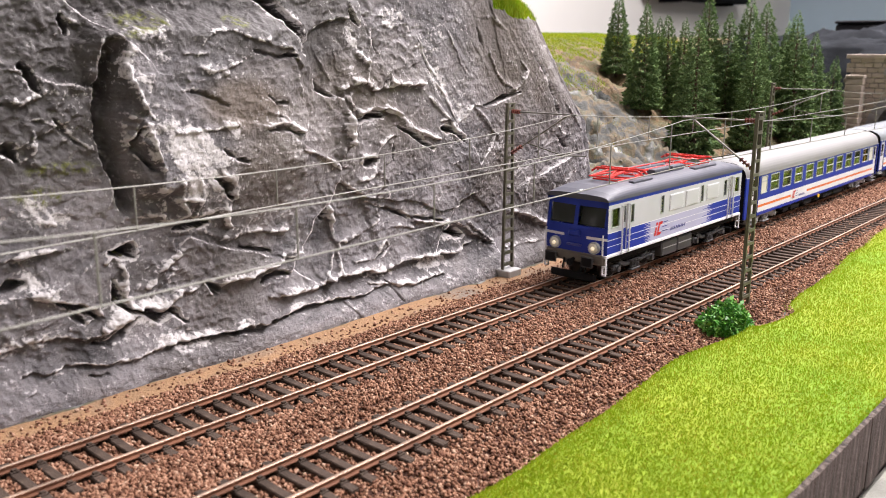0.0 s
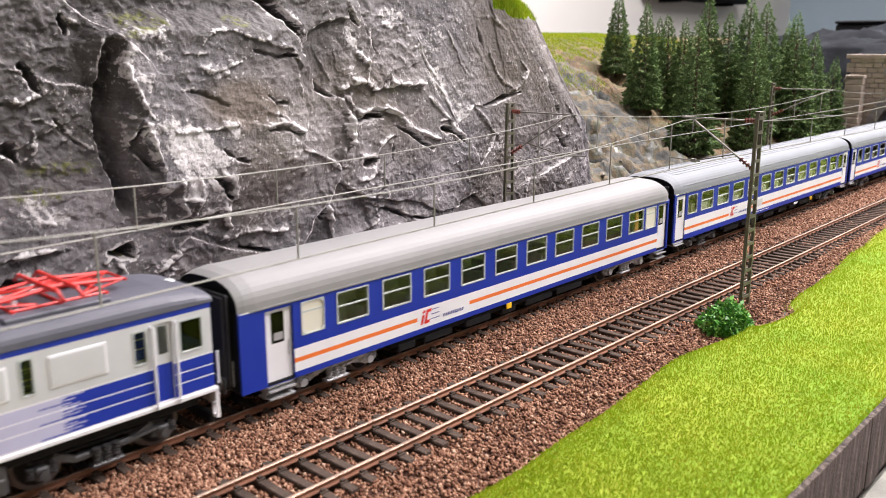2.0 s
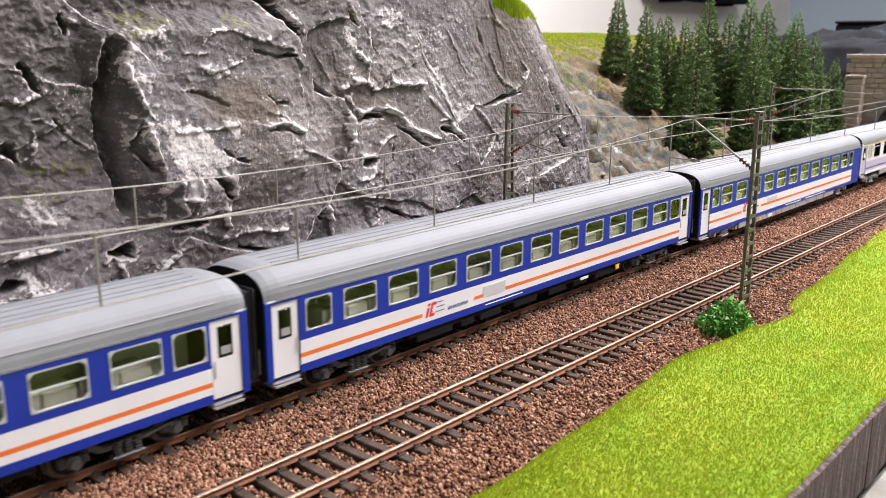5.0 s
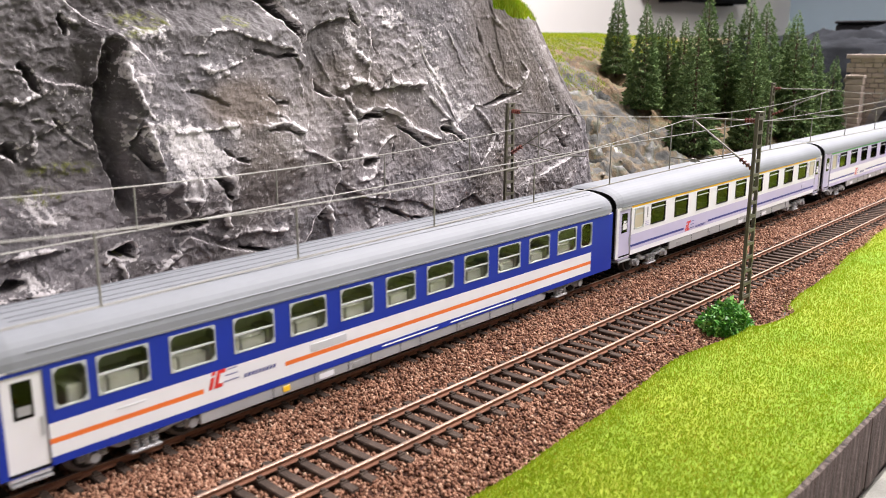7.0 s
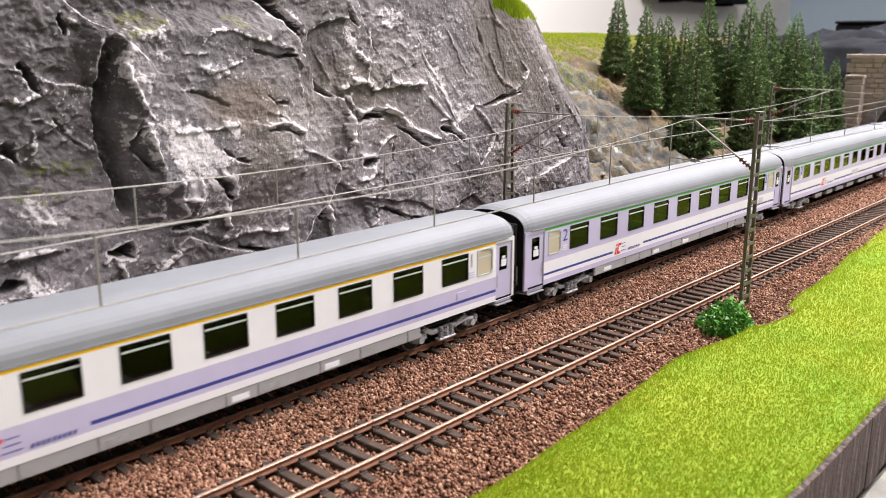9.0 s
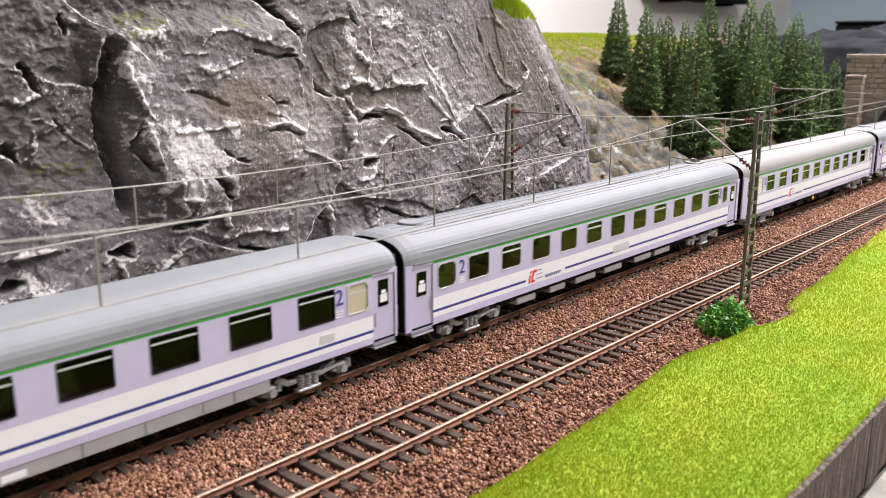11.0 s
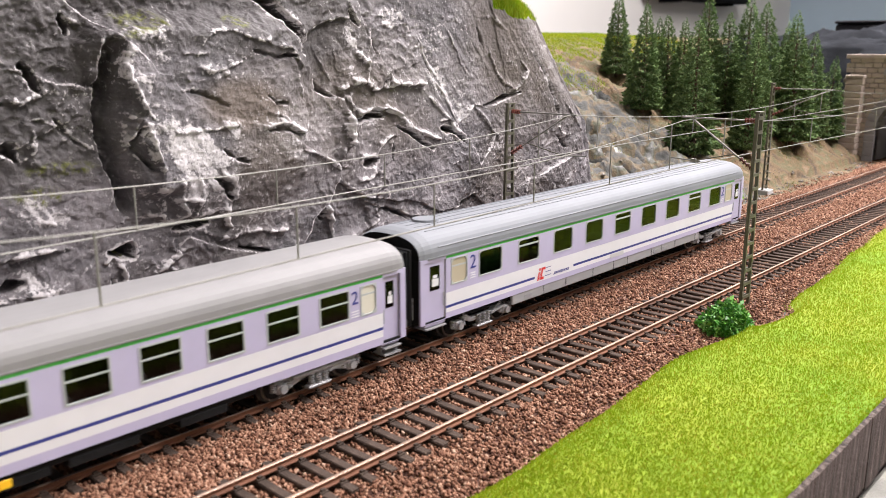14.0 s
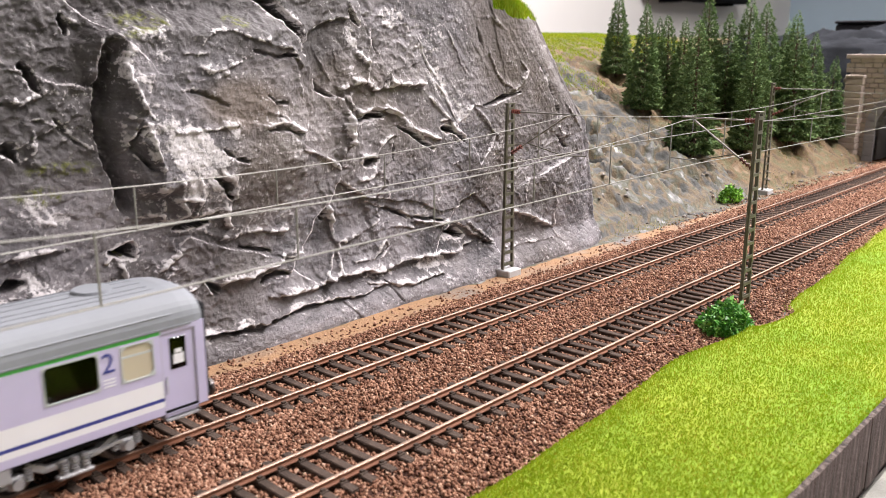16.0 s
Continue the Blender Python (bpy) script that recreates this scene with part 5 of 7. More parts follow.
def tunnel_hill():
    """The dark painted rock mound over the tunnel."""
    xs, ys = np.concatenate([np.linspace(0.945, 1.7, 170)[:-1], np.linspace(1.7, 3.7, 50)]), np.linspace(-0.17, 0.34, 130)
    X, Y = np.meshgrid(xs, ys)
    top = 0.120 + 0.020 * smooth_step(0.95, 1.5, X) + 0.035 * (fbm(X * 16, Y * 16, 5, 33, 0.6) - 0.5)
    side = smooth_step(-0.17, -0.115, Y) * smooth_step(0.34, 0.20, Y)
    gully = 0.02 * (fbm(X * 20 + Y * 9, Y * 14, 4, 35) - 0.5)
    Z = np.maximum(-0.01, (top + gully) * side - 0.004)
    Z = np.minimum(Z, 0.099 + 0.5 * (X - 0.945))
    Z = np.where((X < 0.96) & (Y > 0.07), np.minimum(Z, hill(X, Y) + 0.002), Z)
    me = grid_mesh("tunnel_hill", np.stack([X, Y, Z], -1), [M["far_rock"]])
    tagged(new("tunnel_hill", me), "dark grey painted rock mound over the railway tunnel", "hill", kind="structure")
    box = thing("storage_box", "black flat box lying on the far rock mound", "box", pose(1.36, 0.115, 0.120, 0, 0, 12))
    g = Mesh()
    g.box(-0.05, 0.05, -0.10, 0.10, 0, 0.022, M["black"], 0.003)
    part("body", g, box)
    g = Mesh()
    g.box(-0.052, 0.052, -0.102, 0.102, 0.0222, 0.026, M["black"], 0.002)
    part("lid", g, box)


# ---- overhead line ----
def mast(x, y, arm_dir, contact_y, lean_x=0.0):
    root = thing("catenary_mast", "olive lattice overhead-line mast with insulated arm", "mast", pose(x, y, -0.005), group="overhead line masts")
    if y > 0:
        g = Mesh()
        g.box(-0.0052, 0.0052, -0.0052, 0.0052, -0.001, 0.0042, M["concrete"], 0.0005)
        part("foot", g, root, "pale concrete foot")
    H = 0.0865

    def side(s, z):
        return s * (0.0040 - 0.0018 * z / H)
    for s in (-1, 1):
        g = Mesh()
        g.bar((side(s, 0), 0, -0.002), (side(s, H), 0, H), 0.0014, 0.0010, M["mast"])
        part("channel", g, root)
    for k in range(14):
        g = Mesh()
        z = 0.0065 + k * 0.0060
        for d in (-0.00065, 0.00065):
            g.box(side(-1, z), side(1, z), d - 0.00018, d + 0.00018, z - 0.0007, z + 0.0007, M["mast"])
        part("rung", g, root)
    g = Mesh()
    g.box(side(-1, H) - 0.0006, side(1, H) + 0.0006, -0.0012, 0.0012, H, H + 0.0007, M["mast"])
    part("cap", g, root)
    # cantilever: top tube, sloping strut, steady arm, each behind a ribbed insulator
    d = contact_y - y
    s = 1 if d > 0 else -1
    top, low, tip = (0, s * 0.0012, 0.0832), (0, s * 0.0012, 0.0628), (0, d + s * 0.004, 0.0832)

    def insulator(a, b):
        g = Mesh()
        a, b = Vector(a), Vector(b)
        g.tube(a, b, 0.0005, M["insulator"], 8)
        for k in range(4):
            c = a.lerp(b, (k + 0.5) / 4)
            w = (b - a).normalized() * 0.0003
            g.tube(c - w, c + w, 0.0011, M["insulator"], 10)
        part("insulator", g, root, "ribbed brown insulator")
    ia = (0, s * 0.0062, 0.0832)
    insulator(top, ia)
    ib = Vector(low).lerp(Vector((0, d, 0.0832)), 0.2)
    insulator(low, tuple(ib))
    g = Mesh()
    g.tube(ia, tip, 0.00038, M["wire"], 8)
    part("top_tube", g, root)
    g = Mesh()
    g.tube(ib, (0, d, 0.0832), 0.00042, M["wire"], 8)
    part("strut", g, root)
    g = Mesh()
    mid = Vector(low).lerp(Vector((0, d, 0.0832)), 0.28)
    g.tube(mid, (0, d * 0.9, 0.0642), 0.00026, M["mast"], 6)
    g.tube((0, d * 0.82, 0.0640), (0, d + s * 0.010, 0.0648), 0.00034, M["wire"], 6)
    g.box(-0.0005, 0.0005, d * 0.92 - 0.0012, d * 0.92 + 0.0012, 0.0634, 0.0650, M["wire"])
    part("steady_arm", g, root)


def catenary(zigzag, masts, top, low, rise, sag, drop_at):
    """Messenger and contact wires hung between masts, with droppers."""
    root = thing("overhead_wire", "tinned overhead contact wire with messenger and droppers", "overhead wire", group="overhead wires")
    ends = [masts[0] - 0.335 * k for k in (4, 3, 2, 1)] + masts + [masts[-1] + 0.335 * k for k in (1, 2)]

    def top_z(x):
        for a, b in zip(ends, ends[1:]):
            if a <= x <= b:
                t = (x - a) / (b - a)
                return top - sag * 4 * t * (1 - t)
        return top
    g = Mesh()
    xs = [ends[0] + k * (ends[-1] - ends[0]) / 160 for k in range(161)]
    yy = lambda x: float(np.interp(x, masts, zigzag))
    g.line([(a, yy(a), top_z(a)) for a in xs], 0.00021, M["wire"])
    part("messenger", g, root)
    g = Mesh()
    lz = lambda x: low + rise * max(0.0, x - 0.1)
    g.line([(a, yy(a), lz(a)) for a in xs[::4]], 0.00025, M["wire"])
    part("contact_wire", g, root)
    for x in drop_at:
        g = Mesh()
        g.tube((x, yy(x), lz(x)), (x, yy(x), top_z(x)), 0.00028, M["wire"], 6)
        part("dropper", g, root)


def overhead_line():
    mast(0.3335, 0.0405, -1, 0.006)
    mast(0.668, 0.0424, -1, 0.0)
    mast(0.3575, -0.0732, 1, -0.0425)
    mast(0.0, -0.0732, 1, -0.0560)
    mast(0.72, -0.0732, 1, -0.0570)
    catenary((-0.004, 0.005, -0.002), [-0.0015, 0.3335, 0.668], 0.0782, 0.0592, 0.007, 0.0074, [0.0165 + 0.0485 * k for k in range(18)])
    catenary((-0.0560, -0.0425, -0.0570), [0.0, 0.3575, 0.72], 0.0780, 0.0568, 0.0, 0.0086, [0.0245 + 0.0523 * k for k in range(17)])


# ---- plants ----
def conifer_mesh(seed, height, radius):
    """A dense cone of small needle sprays round a trunk, with an uneven outline."""
    rng = np.random.default_rng(seed)
    n = 6200
    t = 1 - np.sqrt(rng.random(n)) * 0.985
    ang = rng.random(n) * 2 * np.pi
    tier = 0.82 + 0.18 * np.sin(t * 75 + 2 * np.sin(ang * 3 + seed)) + 0.12 * (fbm(ang * 2.2, t * 9, 3, seed) - 0.5)
    rad = radius * (1 - t) ** 0.70 * tier * (0.55 + 0.45 * np.sqrt(rng.random(n))) * smooth_step(-0.02, 0.10, t + 0.03)
    p = np.stack([rad * np.cos(ang), rad * np.sin(ang), height * (0.07 + 0.93 * t) - rad * 0.25], -1)
    size = height * (0.012 + 0.013 * rng.random(n)) * (1.15 - 0.5 * t)
    outd = np.stack([np.cos(ang), np.sin(ang), -0.35 + 0.9 * rng.random(n)], -1) + rng.normal(0, 0.35, (n, 3))
    outd /= np.linalg.norm(outd, axis=1)[:, None]
    sidev = np.cross(outd, rng.normal(size=(n, 3)))
    sidev /= np.linalg.norm(sidev, axis=1)[:, None]
    nrm = np.cross(outd, sidev)
    s = size[:, None]
    V = np.stack([p - outd * s * 0.4, p + sidev * s * 0.37 + nrm * s * 0.1, p + outd * s * 1.1, p - sidev * s * 0.37 + nrm * s * 0.1, p + nrm * s * 0.4, p - nrm * s * 0.3], 1)
    k = np.arange(n)[:, None] * 6
    F = np.concatenate([k + np.array([[0, 1, 4]]), k + np.array([[1, 2, 4]]), k + np.array([[2, 3, 4]]), k + np.array([[3, 0, 4]]), k + np.array([[0, 2, 5]])])
    me = bpy.data.meshes.new("crown")
    raw_mesh(me, V.reshape(-1, 3), F)
    me.materials.append(M["needle"])
    g = Mesh()
    g.tube((0, 0, -0.004), (0, 0, height * 0.9), 0.0022, M["bark"], 8, 0.0003)
    for k in range(26):
        a, z = k * 2.4, height * (0.1 + 0.03 * k)
        r = radius * (1 - z / height) * 0.75
        if r > 0.002:
            g.tube((0, 0, z), (r * math.cos(a), r * math.sin(a), z - 0.002), 0.0006, M["bark"], 5, 0.0002)
    return me, g.data("trunk")


def trees():
    kinds = [conifer_mesh(s, 0.1, r) for s, r in ((1, 0.0215), (2, 0.0195), (3, 0.0225))]
    first = []
    for me, tr in kinds:
        t = thing("conifer", "dark green model spruce on the hillside", "tree", group="spruce wood")
        part("trunk", tr, t, "brown trunk with thin branches")
        part("crown", me, t, "dense dark needles")
        first.append(t)
    rows = [(0.7161, 0.2103, 0.080), (0.6589, 0.1499, 0.095), (0.713, 0.1545, 0.086), (0.6399, 0.0922, 0.113), (0.7788, 0.1487, 0.110), (0.7826, 0.1318, 0.099), (0.8059, 0.1236, 0.120), (0.7185, 0.0816, 0.091), (0.8701, 0.1289, 0.113),
            (0.9081, 0.1242, 0.098), (0.8194, 0.0793, 0.126), (0.8807, 0.0883, 0.104), (0.918, 0.0811, 0.088), (0.7079, 0.1374, 0.092), (0.7748, 0.0998, 0.101), (0.8336, 0.1022, 0.074), (0.736, 0.1791, 0.070)]
    rng = random.Random(3)
    used = set()
    for k, (x, y, h) in enumerate(rows):
        z = float(hill(np.array([x]), np.array([y]))[0])
        i = k % 3
        m = pose(x, y, z - 0.002, rng.uniform(-2, 2), rng.uniform(-2, 2), rng.uniform(0, 360)) @ Matrix.Diagonal((h / 0.1 * 1.04, h / 0.1 * 1.04, h / 0.1, 1))
        if i not in used:
            used.add(i)
            first[i].matrix_basis = m
        else:
            t = copy_thing(first[i], m)
            t.matrix_basis = m


def bush(at, size, m, label, seed, n=900):
    root = thing("bush", label, "bush", at)
    rng = np.random.default_rng(seed)
    a, u = rng.random(n) * 2 * np.pi, rng.random(n)
    lump = 0.5 + 0.85 * fbm(a * 1.6, u * 3, 3, seed)
    r = (0.6 + 0.4 * np.sqrt(rng.random(n))) * lump
    p = np.stack([r * np.cos(a) * np.sqrt(1 - u * u), r * np.sin(a) * np.sqrt(1 - u * u), 0.08 + r * u * 0.95], -1) * np.array(size)
    s = (0.0007 + 0.0009 * rng.random(n))[:, None]
    d = rng.normal(size=(n, 3)) + np.stack([np.cos(a), np.sin(a), 0.4 + 0 * a], -1)
    d /= np.linalg.norm(d, axis=1)[:, None]
    w = np.cross(d, rng.normal(size=(n, 3)))
    w /= np.linalg.norm(w, axis=1)[:, None]
    q = np.cross(d, w)
    V = np.stack([p - d * s, p + w * s * 0.6 + q * s * 0.2, p + d * s * 1.1, p - w * s * 0.6 + q * s * 0.2], 1)
    k = np.arange(n)[:, None] * 4
    me = bpy.data.meshes.new("foliage")
    raw_mesh(me, V.reshape(-1, 3), np.concatenate([k + np.array([[0, 1, 2]]), k + np.array([[0, 2, 3]])]))
    me.materials.append(m)
    part("foliage", me, root)
    g = Mesh()
    for k in range(9):
        b = k * 0.7
        g.tube((0, 0, -0.002), (size[0] * 0.6 * math.cos(b), size[1] * 0.6 * math.sin(b), size[2] * (0.4 + 0.05 * k)), 0.0006, M["bark"], 5, 0.0002)
    part("twigs", g, root)


def pebbles(name, label, x, y, z, rng):
    n = len(x)
    octa = np.array([(1, 0, 0), (-1, 0, 0), (0, 1, 0), (0, -1, 0), (0, 0, 1), (0, 0, -1)], float)
    tri8 = np.array([(0, 2, 4), (2, 1, 4), (1, 3, 4), (3, 0, 4), (2, 0, 5), (1, 2, 5), (3, 1, 5), (0, 3, 5)])
    s = 0.0004 + 0.0020 * rng.random(n) ** 5
    V = octa[None] * (0.6 + 0.8 * rng.random((n, 6, 1))) * s[:, None, None] * np.array([1, 1, 0.7]) + np.stack([x, y, z], -1)[:, None]
    me = bpy.data.meshes.new(name)
    raw_mesh(me, V.reshape(-1, 3), (np.arange(n)[:, None, None] * 6 + tri8[None]).reshape(-1, 3))
    me.materials.append(M["rubble"])
    tagged(new(name, me), label, "rubble", kind="stuff")


def plants():
    trees()
    bush(pose(0.3275, -0.0785, -0.0052), (0.0155, 0.0095, 0.0105), M["leaf"], "small dark green leafy bush at the foot of the mast", 8, 2600)
    bush(pose(0.613, 0.0455, -0.0045), (0.011, 0.010, 0.013), M["leaf_light"], "bright green tuft beside the track", 9, 900)
    rng = np.random.default_rng(46)
    n = 1500
    x, y = 0.43 + 0.5 * rng.random(n), 0.034 + 0.12 * rng.random(n) ** 1.4
    keep = fbm(x * 30, y * 30, 3, 79) > 0.47
    x, y = x[keep], y[keep]
    pebbles("hillside_rubble", "small grey and brown stones scattered on the hillside", x, y, np.where(y < 0.045, -0.0043, hill(x, y)), rng)
    n = 5000
    x, y = 0.44 + 0.45 * rng.random(n), 0.036 + 0.10 * rng.random(n)
    keep = fbm(x * 26, y * 26, 4, 80) > 0.60
    x, y = x[keep], y[keep]
    fibres("slope_grass", "thin olive grass tufts on the stony slope", x, y, np.where(y < 0.045, -0.0043, hill(x, y)), rng, M["dry_blade"], 0.0012, 0.003)
    rng = np.random.default_rng(44)
    n = 60000
    x, y = 0.60 + 0.42 * rng.random(n), 0.185 + 0.29 * rng.random(n)
    keep = fbm(x * 14, y * 14, 3, 77) + smooth_step(0.222, 0.262, y) * 0.6 + 0.6 * np.exp(-((x - 0.638) / 0.012) ** 2 - ((y - 0.196) / 0.007) ** 2) > 0.56
    x, y = x[keep], y[keep]
    fibres("hill_grass", "green grass fibres on the hilltop behind the cliff", x, y, hill(x, y), rng, M["blade"], 0.002, 0.004)


# ---- the train ----
W = 0.0163


def holes_panel(g, y, s, xs, zs, holes, color, depth=0.0009):
    """A side wall at y, facing s, with rectangular holes through it; color(x, z) names the paint."""
    for x0, x1 in zip(xs, xs[1:]):
        for z0, z1 in zip(zs, zs[1:]):
            xm, zm = (x0 + x1) / 2, (z0 + z1) / 2
            if any(a < xm < b and c < zm < d for a, b, c, d in holes):
                continue
            g.poly([(x0, y, z0), (x1, y, z0), (x1, y, z1), (x0, y, z1)], M[color(xm, zm)])
    yi = y - s * depth
    for a, b, c, d in holes:
        m = M[color((a + b) / 2, c - 0.0002)]
        for p, q in (((a, c), (b, c)), ((b, c), (b, d)), ((b, d), (a, d)), ((a, d), (a, c))):
            g.poly([(p[0], y, p[1]), (q[0], y, q[1]), (q[0], yi, q[1]), (p[0], yi, p[1])], m)


CACHE = {}


def window_parts(w, h, style):
    """Mesh data of a window's frame and pane, centred, facing -y; alike windows share it."""
    key = (round(w, 4), round(h, 4), style)
    if key not in CACHE:
        b = 0.00026
        fm = M["frame"] if style != "dark" else M["rubber"]
        c = 0.0006 if style == "dark" else 0.0003 if "square" in style else 0.0008 if style.endswith(("_tan", "_dark")) else 0.0013
        b = 0.0004 if "square" in style else b

        def loop(x, z, k, y):
            return [(x - k, y, z), (x, y, z - k), (x, y, -z + k), (x - k, y, -z), (-x + k, y, -z), (-x, y, -z + k), (-x, y, z - k), (-x + k, y, z)]
        rings = [loop(w / 2 + 0.00008, h / 2 + 0.00008, 0.0002, 0.0006), loop(w / 2 + 0.00008, h / 2 + 0.00008, 0.0002, -0.0002), loop(w / 2 - b, h / 2 - b, c, -0.0002), loop(w / 2 - b, h / 2 - b, c, 0.0006)]
        g = Mesh()
        g.v = [q for r in rings for q in r]
        for r in range(3):
            for j in range(8):
                g.f.append((r * 8 + j, r * 8 + (j + 1) % 8, r * 8 + 8 + (j + 1) % 8, r * 8 + 8 + j))
                g.m.append(g.slot(fm))
        bars = Mesh()
        at = {"split": (0.02, 0.00024), "square": (0.04, 0.00022), "square_dark": (0.10, 0.00022), "vent_tan": (0.24, 0.0003), "vent_dark": (0.24, 0.0003), "dark": (0.30, 0.00022)}.get(style)
        if at:
            bars.box(-w / 2 + b, w / 2 - b, -0.0001, 0.0006, h * at[0] - at[1], h * at[0] + at[1], M["frame"])
        bars = bars.data("glazing_bar") if at else None
        p = Mesh()
        pm = "glass_dark" if style.endswith("dark") else "glass_smoke" if style.endswith("tan") else {"frosted": "frosted", "beige": "beige_pane"}.get(style, "glass")
        p.box(-w / 2 + b * 0.5, w / 2 - b * 0.5, 0.00022, 0.00042, -h / 2 + b * 0.5, h / 2 - b * 0.5, M[pm])
        if style in ("frosted", "beige"):
            p.box(-w / 2 + b, w / 2 - b, 0.0001, 0.0003, h * 0.16, h * 0.22, M["frame"])
        CACHE[key] = g.data("window_frame"), p.data("pane"), bars
    return CACHE[key]


def add_window(root, x, z, w, h, style, y=-W, s=-1):
    fr, pa, bars = window_parts(w, h, style)
    at = pose(x, y, z) if s < 0 else pose(x, y, z, 0, 0, 180)
    f = part("window", fr, root, at=at)
    p = part("pane", pa, f)
    p.visible_shadow = False
    if bars:
        part("glazing_bar", bars, f)


def wheel_mesh(r):
    key = ("wheel", r)
    if key not in CACHE:
        g = Mesh()
        g.tube((0, -0.0011, 0), (0, 0.0011, 0), r, M["wheel"], 24)
        g.tube((0, 0.0011, 0), (0, 0.0016, 0), r + 0.0007, M["wheel"], 24)
        g.tube((0, -0.0015, 0), (0, -0.0011, 0), r * 0.78, M["under"], 20, r * 0.84)
        g.tube((0, -0.0019, 0), (0, -0.0011, 0), r * 0.3, M["wheel"], 12)
        CACHE[key] = g.data("wheel")
    return CACHE[key]


def add_bogie(root, x, style, base=0.0287, r=0.0053):
    """Side frames with axle boxes, springs and brake gear; wheels stand on the rails."""
    key = ("bogie", style, base)
    if key not in CACHE:
        g = Mesh()
        m = M["bogie"] if style != "dark" else M["bogie_dark"]
        dk = M["under"]
        for s in (-1, 1):
            y0, y1 = sorted((s * 0.0112, s * 0.0134))
            h = base / 2
            if style == "bar":
                g.box(-h - 0.003, h + 0.003, y0, y1, 0.0068, 0.0082, m, 0.0003)
                for e in (-1, 1):
                    g.bar((e * 0.003, s * 0.0128, 0.0075), (e * h, s * 0.0128, 0.0045), 0.0012, 0.0016, m)
                g.tube((-h * 0.75, s * 0.0142, 0.0078), (h * 0.75, s * 0.0142, 0.0078), 0.0009, m, 8)
            else:
                g.box(-h * 0.52, h * 0.52, y0, y1, 0.0048, 0.0066, m, 0.0004)
                for e in (-1, 1):
                    g.bar((e * h * 0.5, s * 0.0123, 0.006), (e * h * 0.82, s * 0.0123, 0.0086), 0.0022, 0.0018, m)
                g.box(-h - 0.002, h + 0.002, y0, y1, 0.0082, 0.0092, dk, 0.0003)
            for e in (-1, 1):
                g.box(e * h - 0.0019, e * h + 0.0019, s * 0.0128 - 0.0014, s * 0.0128 + 0.0014, 0.0036, 0.0072, m, 0.0005)
                g.tube((e * h, s * 0.0138, 0.0053), (e * h, s * 0.0152, 0.0053), 0.0014, m, 12)
                for q in (-1, 1):
                    xx = e * h + q * 0.0031
                    for k in range(4):
                        g.tube((xx, s * 0.0132, 0.0048 + k * 0.0008), (xx, s * 0.0132, 0.0052 + k * 0.0008), 0.0010, m, 10)
            for q in (-0.0028, 0.0, 0.0028):
                for k in range(5):
                    g.tube((q, s * 0.0138, 0.0032 + k * 0.0009), (q, s * 0.0138, 0.0037 + k * 0.0009), 0.0011, m, 10)
            g.box(-0.0046, 0.0046, s * 0.0136 - 0.0014, s * 0.0136 + 0.0014, 0.0022, 0.0032, m, 0.0003)
            g.bar((0.004, s * 0.0144, 0.0062), (h * 0.9, s * 0.0144, 0.0074), 0.0006, 0.0008, m)
        g.box(-0.004, 0.004, -0.011, 0.011, 0.004, 0.009, dk, 0.0004)
        for e in (-1, 1):
            g.tube((e * base / 2, -0.009, 0.0053), (e * base / 2, 0.009, 0.0053), 0.0011, dk, 8)
        CACHE[key] = g.data("bogie")
    b = part("bogie", CACHE[key], root, at=pose(x, 0, 0))
    for e in (-1, 1):
        for s in (-1, 1):
            part("wheel", wheel_mesh(r), b, at=pose(e * base / 2, s * 0.0087, r, 0, 0, 0 if s < 0 else 180))


def add_buffers(root, x, d, z=0.0122):
    key = ("buffer", d)
    if key not in CACHE:
        g = Mesh()
        g.tube((0, 0, 0), (d * 0.0040, 0, 0), 0.0011, M["under"], 10)
        g.tube((d * 0.0040, 0, 0), (d * 0.0047, 0, 0), 0.0026, M["wheel"], 14)
        CACHE[key] = g.data("buffer")
    for s in (-1, 1):
        part("buffer", CACHE[key], root, at=pose(x, s * 0.0101, z))


def roof_mesh(L, ze, zt, m, over=0.0002, end_round=0.006):
    """A bowed coach roof with rounded ends, ribs and ventilators."""
    n = 20
    xs = [0, 0.0008, 0.0025, end_round, end_round * 2, L / 2, L - end_round * 2, L - end_round, L - 0.0025, L - 0.0008, L]
    rows = []
    for x in xs:
        e = min(x, L - x)
        k = 0.0 if e > end_round else (1 - e / end_round)
        row = []
        for j in range(n + 1):
            a = math.pi * j / n
            c, si = math.cos(a), math.sin(a)
            y = (W + over) * math.copysign(abs(c) ** 0.72, c) * (1 - 0.05 * k * k)
            z = ze + (zt - ze) * abs(si) ** 0.82 * (1 - 0.16 * k * k)
            row.append((x, y, z))
        rows.append(row)
    g = Mesh()
    for i in range(len(xs) - 1):
        for j in range(n):
            g.poly([rows[i][j], rows[i + 1][j], rows[i + 1][j + 1], rows[i][j + 1]], m)
    g.poly(rows[0], M["rubber"]), g.poly(rows[-1][::-1], M["rubber"])
    for e in (-1, 1):
        g.box(0.004, L - 0.004, e * W - (0.0004 if e < 0 else 0), e * W + (0.0004 if e > 0 else 0), ze - 0.0003, ze + 0.0002, m)
    me = g.data("roof")
    me.polygons.foreach_set("use_smooth", [p.index < (len(xs) - 1) * n for p in me.polygons])
    return me, [(q[1], q[2]) for q in rows[5][2:n - 1]]


